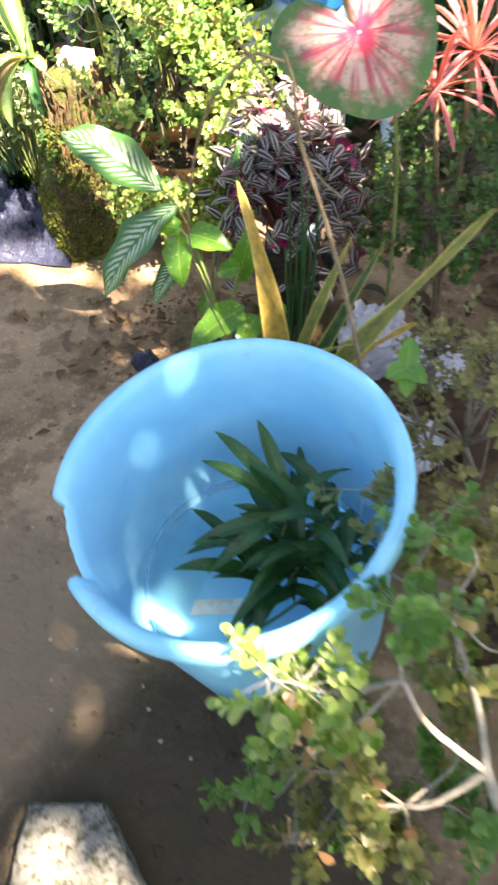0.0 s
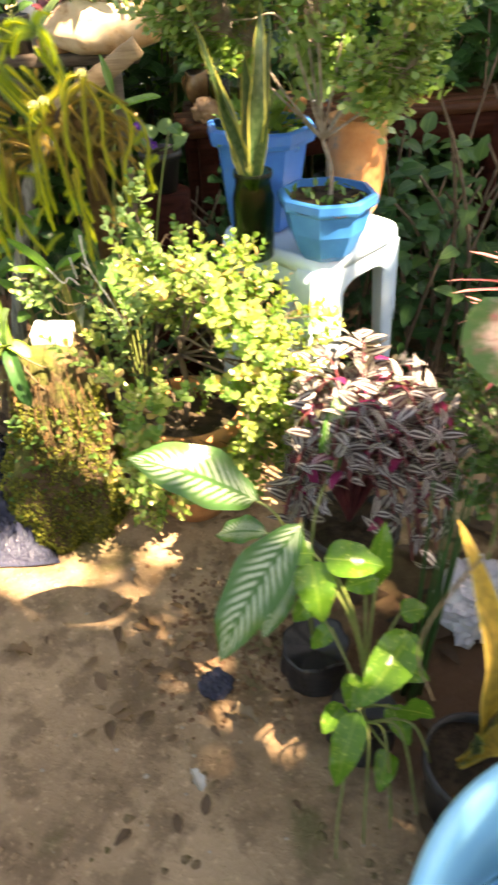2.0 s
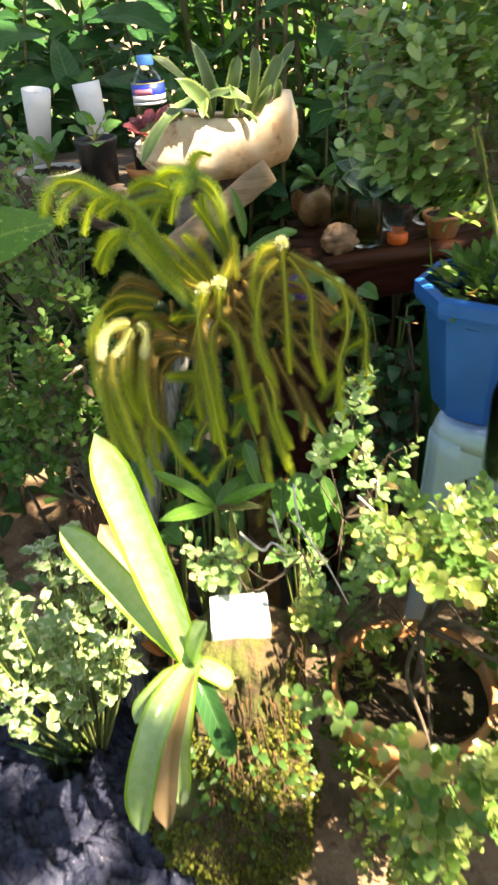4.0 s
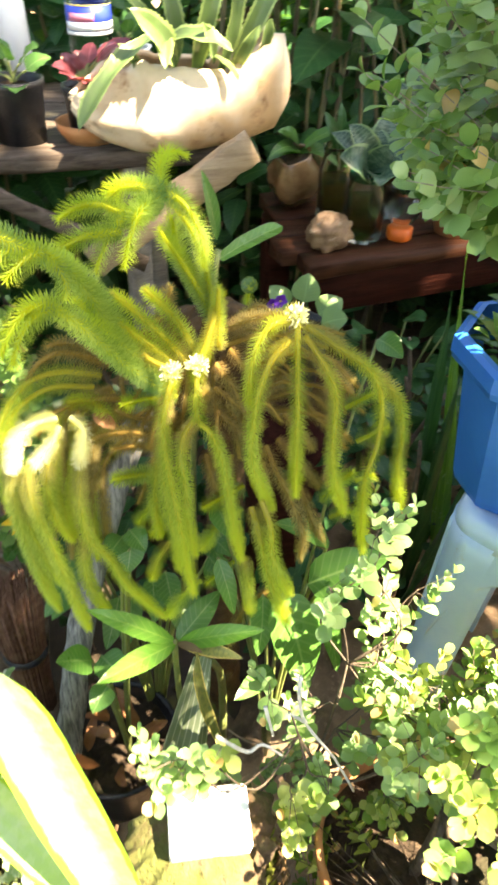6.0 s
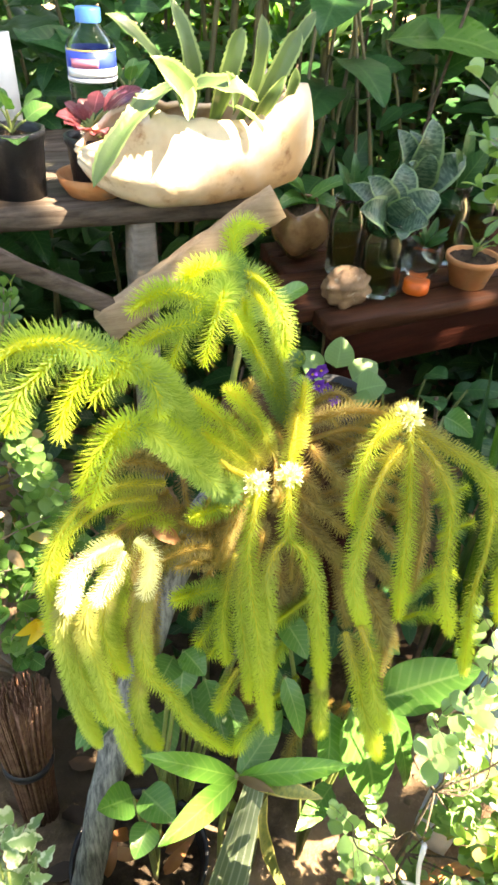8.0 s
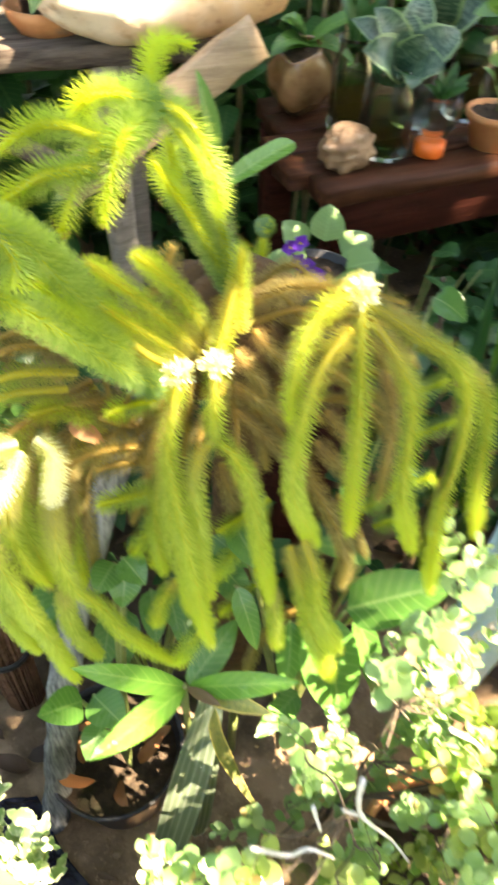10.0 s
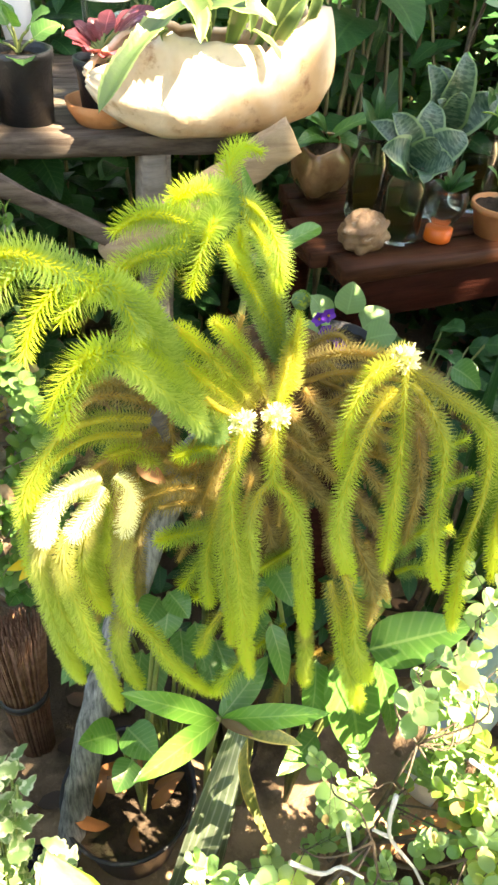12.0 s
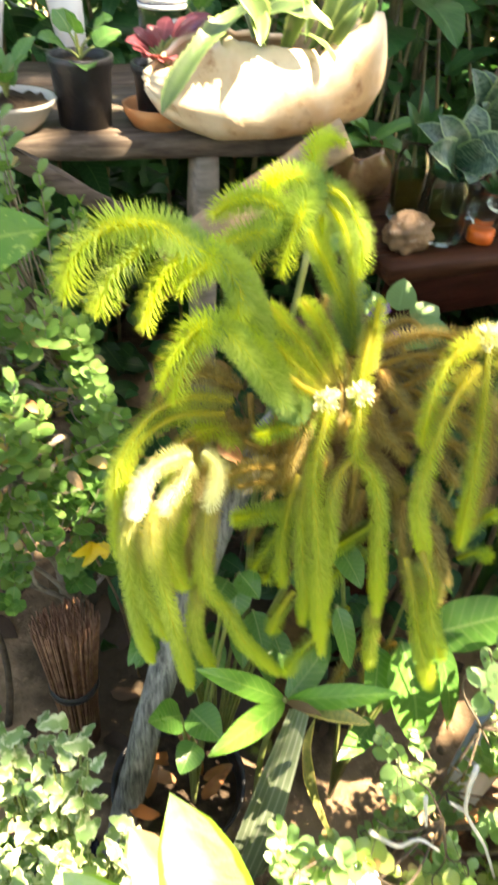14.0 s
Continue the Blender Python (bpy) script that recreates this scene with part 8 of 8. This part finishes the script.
def thicket(name, count, lo, hi, size, mat, label, seed, cut=OVAL_CUT, stems=30, open_=-0.22):
    """A dense stand of leafy stems."""
    np.random.seed(seed)
    root = thing(name, ((lo[0] + hi[0]) / 2, (lo[1] + hi[1]) / 2, 0.0), label, "shrubbery")
    at = np.array(lo) + np.random.rand(count, 3) * (np.array(hi) - np.array(lo))
    keep = np.array([noise.noise((p[0] * 3.5 + seed, p[1] * 3.5, p[2] * 3.5)) > open_ and p[2] < hi[2] * (0.80 + 0.45 * noise.noise((p[0] * 1.3, p[1] * 1.3, seed))) for p in at])
    at = at[keep]
    n = len(at)
    g = Geo()
    for k in range(stems):
        x, y = np.random.uniform(lo[0], hi[0]), np.random.uniform(lo[1], hi[1])
        g.tube(arc((x, y, -0.02), (x + 0.05, y, hi[2] * 0.5), (x + np.random.uniform(-0.2, 0.2), y, hi[2] * np.random.uniform(0.7, 1.0)), 8), 0.006, 0.003, 5)
    tagged(part("stem", g, DARK_TWIG, root), kind="stuff")
    go = unit(n) * [1, 1, 0.5] + [0, -0.3, -0.15]
    f = Geo().spray(cut, axes(go, np.tile([0, -0.5, 1.0], (n, 1)) + unit(n) * 0.4, size * (0.6 + 0.8 * np.random.rand(n)), at))
    tagged(part("foliage", f, mat, root), kind="stuff")


thicket("thicket", 15000, (-2.6, 3.45, 0.0), (2.9, 4.4, 2.1), 0.10, BACK, "dense dark green shrubbery behind the garden", 3, open_=-1)
thicket("thicket", 2400, (0.75, 1.95, 0.0), (1.9, 3.1, 0.75), 0.055, BACK, "dark leafy undergrowth beside the bench", 5)
thicket("thicket", 1500, (0.95, 0.7, 0.0), (1.7, 2.0, 0.55), 0.05, BACK, "dark leafy undergrowth along the bed", 6)
thicket("thicket", 1500, (-1.4, 2.25, 0.0), (-0.33, 3.3, 0.75), 0.045, BACK, "green leafy undergrowth beside the shelf", 7)
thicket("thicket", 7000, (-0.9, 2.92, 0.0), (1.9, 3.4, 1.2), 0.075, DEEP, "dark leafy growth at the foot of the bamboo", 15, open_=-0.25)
thicket("thicket", 3800, (0.2, 3.38, 0.4), (1.9, 3.62, 1.6), 0.10, BRIGHT, "yellow-green sunlit bamboo leaves behind the canes", 33, LONG_CUT, open_=-0.3)
thicket("thicket", 3600, (0.85, 2.62, 0.0), (1.7, 2.95, 0.95), 0.06, DEEP, "dark heart-leaved growth at the end of the bench", 35, open_=-0.4)
# three hedges added out of view; their height sets the low side light
thicket("thicket", 3600, (-2.4, -2.6, 0.0), (3.0, -1.9, 1.2), 0.10, BACK, "unseen leafy hedge added to close off low side light", 21)
thicket("thicket", 3200, (-2.9, -1.5, 0.0), (-2.1, 3.4, 1.3), 0.10, BACK, "unseen leafy hedge added to close off low side light", 22)
thicket("thicket", 3200, (2.3, -1.5, 0.0), (3.0, 3.4, 1.3), 0.10, BACK, "unseen leafy hedge added to close off low side light", 23)
# next three: added out of view, to soak up light bounced off sunlit soil
thicket("undergrowth", 7500, (-2.8, -2.4, 0.0), (-0.80, 3.4, 0.22), 0.13, DEEP, "unseen dark leaves added along the edge to cut bounced light", 25, stems=40)
thicket("undergrowth", 7000, (-0.80, -2.4, 0.0), (2.4, 0.12, 0.22), 0.13, DEEP, "unseen dark leaves added behind the path to cut bounced light", 26, stems=40)
thicket("undergrowth", 3500, (1.0, 0.12, 0.0), (2.4, 3.2, 0.22), 0.13, DEEP, "unseen dark leaves added beside the bed to cut bounced light", 27, stems=30)
thicket("undergrowth", 7000, (-2.2, 3.3, 0.0), (2.8, 4.2, 0.55), 0.085, DEEP, "dark undergrowth below the shrubbery", 16, open_=-1)
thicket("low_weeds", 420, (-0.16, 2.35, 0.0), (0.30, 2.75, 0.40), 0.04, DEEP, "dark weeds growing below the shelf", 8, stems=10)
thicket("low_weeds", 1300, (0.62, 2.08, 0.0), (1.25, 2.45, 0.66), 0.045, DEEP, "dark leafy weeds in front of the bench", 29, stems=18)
# a few real weeds, packed with added dark leaves to deepen the shade
thicket("low_weeds", 900, (0.12, 2.20, 0.0), (0.80, 2.46, 0.50), 0.038, DEEP, "dark leafy weeds thickened to stand in for shade below the bench", 19, stems=16)
thicket("low_weeds", 300, (-0.60, 2.02, 0.0), (-0.27, 2.30, 0.34), 0.03, PLAIN, "small green weeds behind the black sheet", 9, stems=8)

# ---- overhanging tree that breaks the sunlight ----
GAPS = ((0.272, 0.961, 0.323, -0.012), (0.226, 0.893, 0.282, -0.004), (0.218, 0.842, 0.252, -0.012), (0.222, 0.780, 0.248, -0.012), (0.239, 0.864, 0.172, -0.002), (0.262, 0.921, 0.168, -0.002), (0.236, 0.773, 0.204, 0.004), (0.350, 0.629, 0.360, 0.002), (0.387, 0.622, 0.364, 0.004), (0.421, 0.633, 0.371, 0.002), (0.260, 0.686, 0.353, 0.002),
        (0.22, 0.485, 0.04, 0.055), (-0.20, 1.85, 0.56, 0.03), (-0.28, 1.97, 0.36, 0.03), (0.62, 0.62, 0.25, 0.02), (0.56, 0.56, 0.15, 0.015),
        (0.10, 1.74, 0.58, 0.15), (-0.15, 1.985, 0.83, -0.002), (-0.14, 1.98, 0.78, -0.006), (0.13, 1.39, 0.44, 0.015), (0.29, 1.25, 0.33, 0.01), (0.24, 1.68, 0.48, 0.13), (0.0, 1.80, 0.58, 0.07), (0.06, 1.84, 0.50, 0.05), (-0.17, 1.80, 0.62, 0.06), (-0.065, 1.83, 0.44, 0.05), (-0.24, 1.69, 0.02, 0.035), (-0.17, 1.68, 0.02, 0.035), (-0.09, 1.665, 0.02, 0.03), (-0.36, 1.73, 0.05, 0.035),
        (0.06, 2.49, 0.78, 0.07), (0.14, 2.48, 0.84, 0.0), (-0.135, 2.01, 0.685, 0.026), (-0.10, 2.0, 0.69, 0.016), (-0.12, 1.99, 0.83, -0.004), (-0.04, 2.085, 0.82, 0.032), (-0.02, 2.005, 0.742, -0.006), (0.05, 1.99, 0.768, 0.022), (0.51, 1.27, 0.69, 0.03), (0.39, 0.63, 0.385, 0.010), (0.47, 0.60, 0.375, 0.03), (0.32, 0.645, 0.385, -0.01), (0.24, 1.60, 0.25, 0.05), (0.13, 1.60, 0.32, 0.02),
        (0.455, 0.60, 0.37, 0.01), (0.56, 1.95, 0.49, 0.05), (0.42, 1.50, 0.50, 0.07), (-0.20, 1.74, 0.05, 0.015), (0.33, 1.95, 0.88, 0.05), (0.15, 1.90, 0.28, 0.02), (0.16, 1.90, 0.45, 0.07), (-0.25, 1.94, 0.40, 0.03), (0.235, 1.285, 0.37, 0.025), (0.40, 1.85, 0.45, 0.03), (0.63, 1.48, 0.55, 0.05), (0.30, 1.20, 0.2, 0.02), (0.10, 1.40, 0.45, 0.02), (0.19, 1.90, 0.0, 0.05), (0.31, 1.90, 0.0, 0.12), (0.22, 1.97, 0.0, 0.07), (0.75, 3.35, 0.95, 0.14), (0.95, 3.45, 0.75, 0.12), (1.15, 3.4, 1.0, 0.12), (0.55, 3.5, 1.05, 0.12), (0.85, 3.3, 1.2, 0.08), (0.45, 3.5, 0.8, 0.05), (0.55, 2.0, 0.92, 0.10), (0.40, 2.02, 0.92, 0.10), (-0.08, 2.60, 0.80, 0.02), (0.0, 2.66, 0.82, 0.01), (-0.15, 1.75, 0.42, 0.02), (-0.28, 1.78, 0.06, 0.02), (-0.22, 2.24, 0.30, 0.03), (0.18, 2.29, 0.61, 0.02))

# boughs that keep parts of the fern in the shade
BOUGHS = ((-0.036, 2.046, 0.768, 0.042), (0.030, 1.965, 0.500, 0.025), (-0.060, 2.030, 0.760, 0.026), (-0.020, 2.055, 0.748, 0.026), (-0.085, 2.025, 0.800, 0.014), (-0.140, 2.012, 0.600, 0.024), (-0.106, 2.012, 0.600, 0.020), (-0.030, 1.990, 0.655, 0.022), (0.030, 1.985, 0.700, 0.020), (0.080, 1.965, 0.690, 0.016),
          (-0.05, 1.93, 0.43, 0.035), (-0.03, 1.93, 0.33, 0.03))
# sunlit knees and outer bends of the fern
OPEN = ((-0.018, 2.012, 0.728, 0.036), (0.058, 1.992, 0.772, 0.036), (-0.125, 2.012, 0.688, 0.034), (-0.135, 1.985, 0.845, 0.024), (-0.125, 1.982, 0.790, 0.024))


def shade_tree():
    c = Vector((0.15, 1.6, 0.4)) + SUN * 4.4
    root = thing("shade_tree", (c.x + 1.3, c.y - 1.2, 0.0), "tall broad-leaved tree overhanging the garden", "tree")
    foot, fork = (c.x + 1.3, c.y - 1.2, -0.05), (c.x + 0.7, c.y - 0.7, 3.2)
    part("trunk", Geo().tube(spline(foot, (c.x + 1.2, c.y - 1.1, 1.6), fork, n=20), 0.16, 0.11, 14, 0.12), BARK, root)
    np.random.seed(14)
    n = 39000
    u = Vector((1, 0, 0)).cross(SUN).normalized()
    w = SUN.cross(u)
    q = np.random.uniform(-1, 1, (n, 3)) * [1.8, 1.8, 0.4]
    at = np.array(c) + q[:, :1] * np.array(u) + q[:, 1:2] * np.array(w) + q[:, 2:] * np.array(SUN)
    s, keep = np.array(SUN), np.ones(n, bool)
    lie, roll, length = unit(n), unit(n), 0.065 + 0.035 * np.random.rand(n)
    for x, y, z, r in GAPS:
        d = at - np.array([x, y, z])
        off = np.linalg.norm(d - (d @ s)[:, None] * s, axis=1)
        keep &= off > r + 0.03
    for x, y, z, r in BOUGHS:
        d = at - np.array([x, y, z])
        keep |= np.linalg.norm(d - (d @ s)[:, None] * s, axis=1) < r
    for x, y, z, r in OPEN:
        d = at - np.array([x, y, z])
        keep &= np.linalg.norm(d - (d @ s)[:, None] * s, axis=1) > r
    land = at - s * ((at[:, 2:] - 0.3) / s[2])
    ragged = np.array([1.55 + 0.45 * noise.noise((a * 1.1, b * 1.1, 2.0)) for a, b in q[:, :2]])
    keep &= np.hypot(q[:, 0], q[:, 1]) < ragged
    # thinner leaf over the path and the fern lets soft flecks through
    path = (land[:, 1] < 1.62) & (land[:, 0] < 0.30)
    ferny = np.hypot(at[:, 0] - s[0] / s[2] * (at[:, 2] - 0.7), at[:, 1] - s[1] / s[2] * (at[:, 2] - 0.7) - 2.02) < 0.22
    keep &= np.random.rand(n) < np.where(path, np.where(land[:, 1] < 1.15, 1.0, 0.93), np.where(ferny, 0.92, np.where(land[:, 1] < 1.65, 1.0, 0.84)))
    length = np.where(path & (land[:, 1] < 1.15), length * 1.12, length)
    at = at[keep]
    f = Geo().spray(OVAL_CUT, axes(lie[keep], s * 1.0 + roll[keep] * 0.5, length[keep], at))
    tagged(part("crown", f, BACK, root), kind="stuff")
    for e in at[np.argsort(-at[:, 0])[:900:70]]:
        part("limb", Geo().tube(spline(fork, (np.array(fork) + e) / 2 + [0, 0, 0.15], e, n=10), 0.035, 0.008, 7, 0.15), BARK, root)


shade_tree()
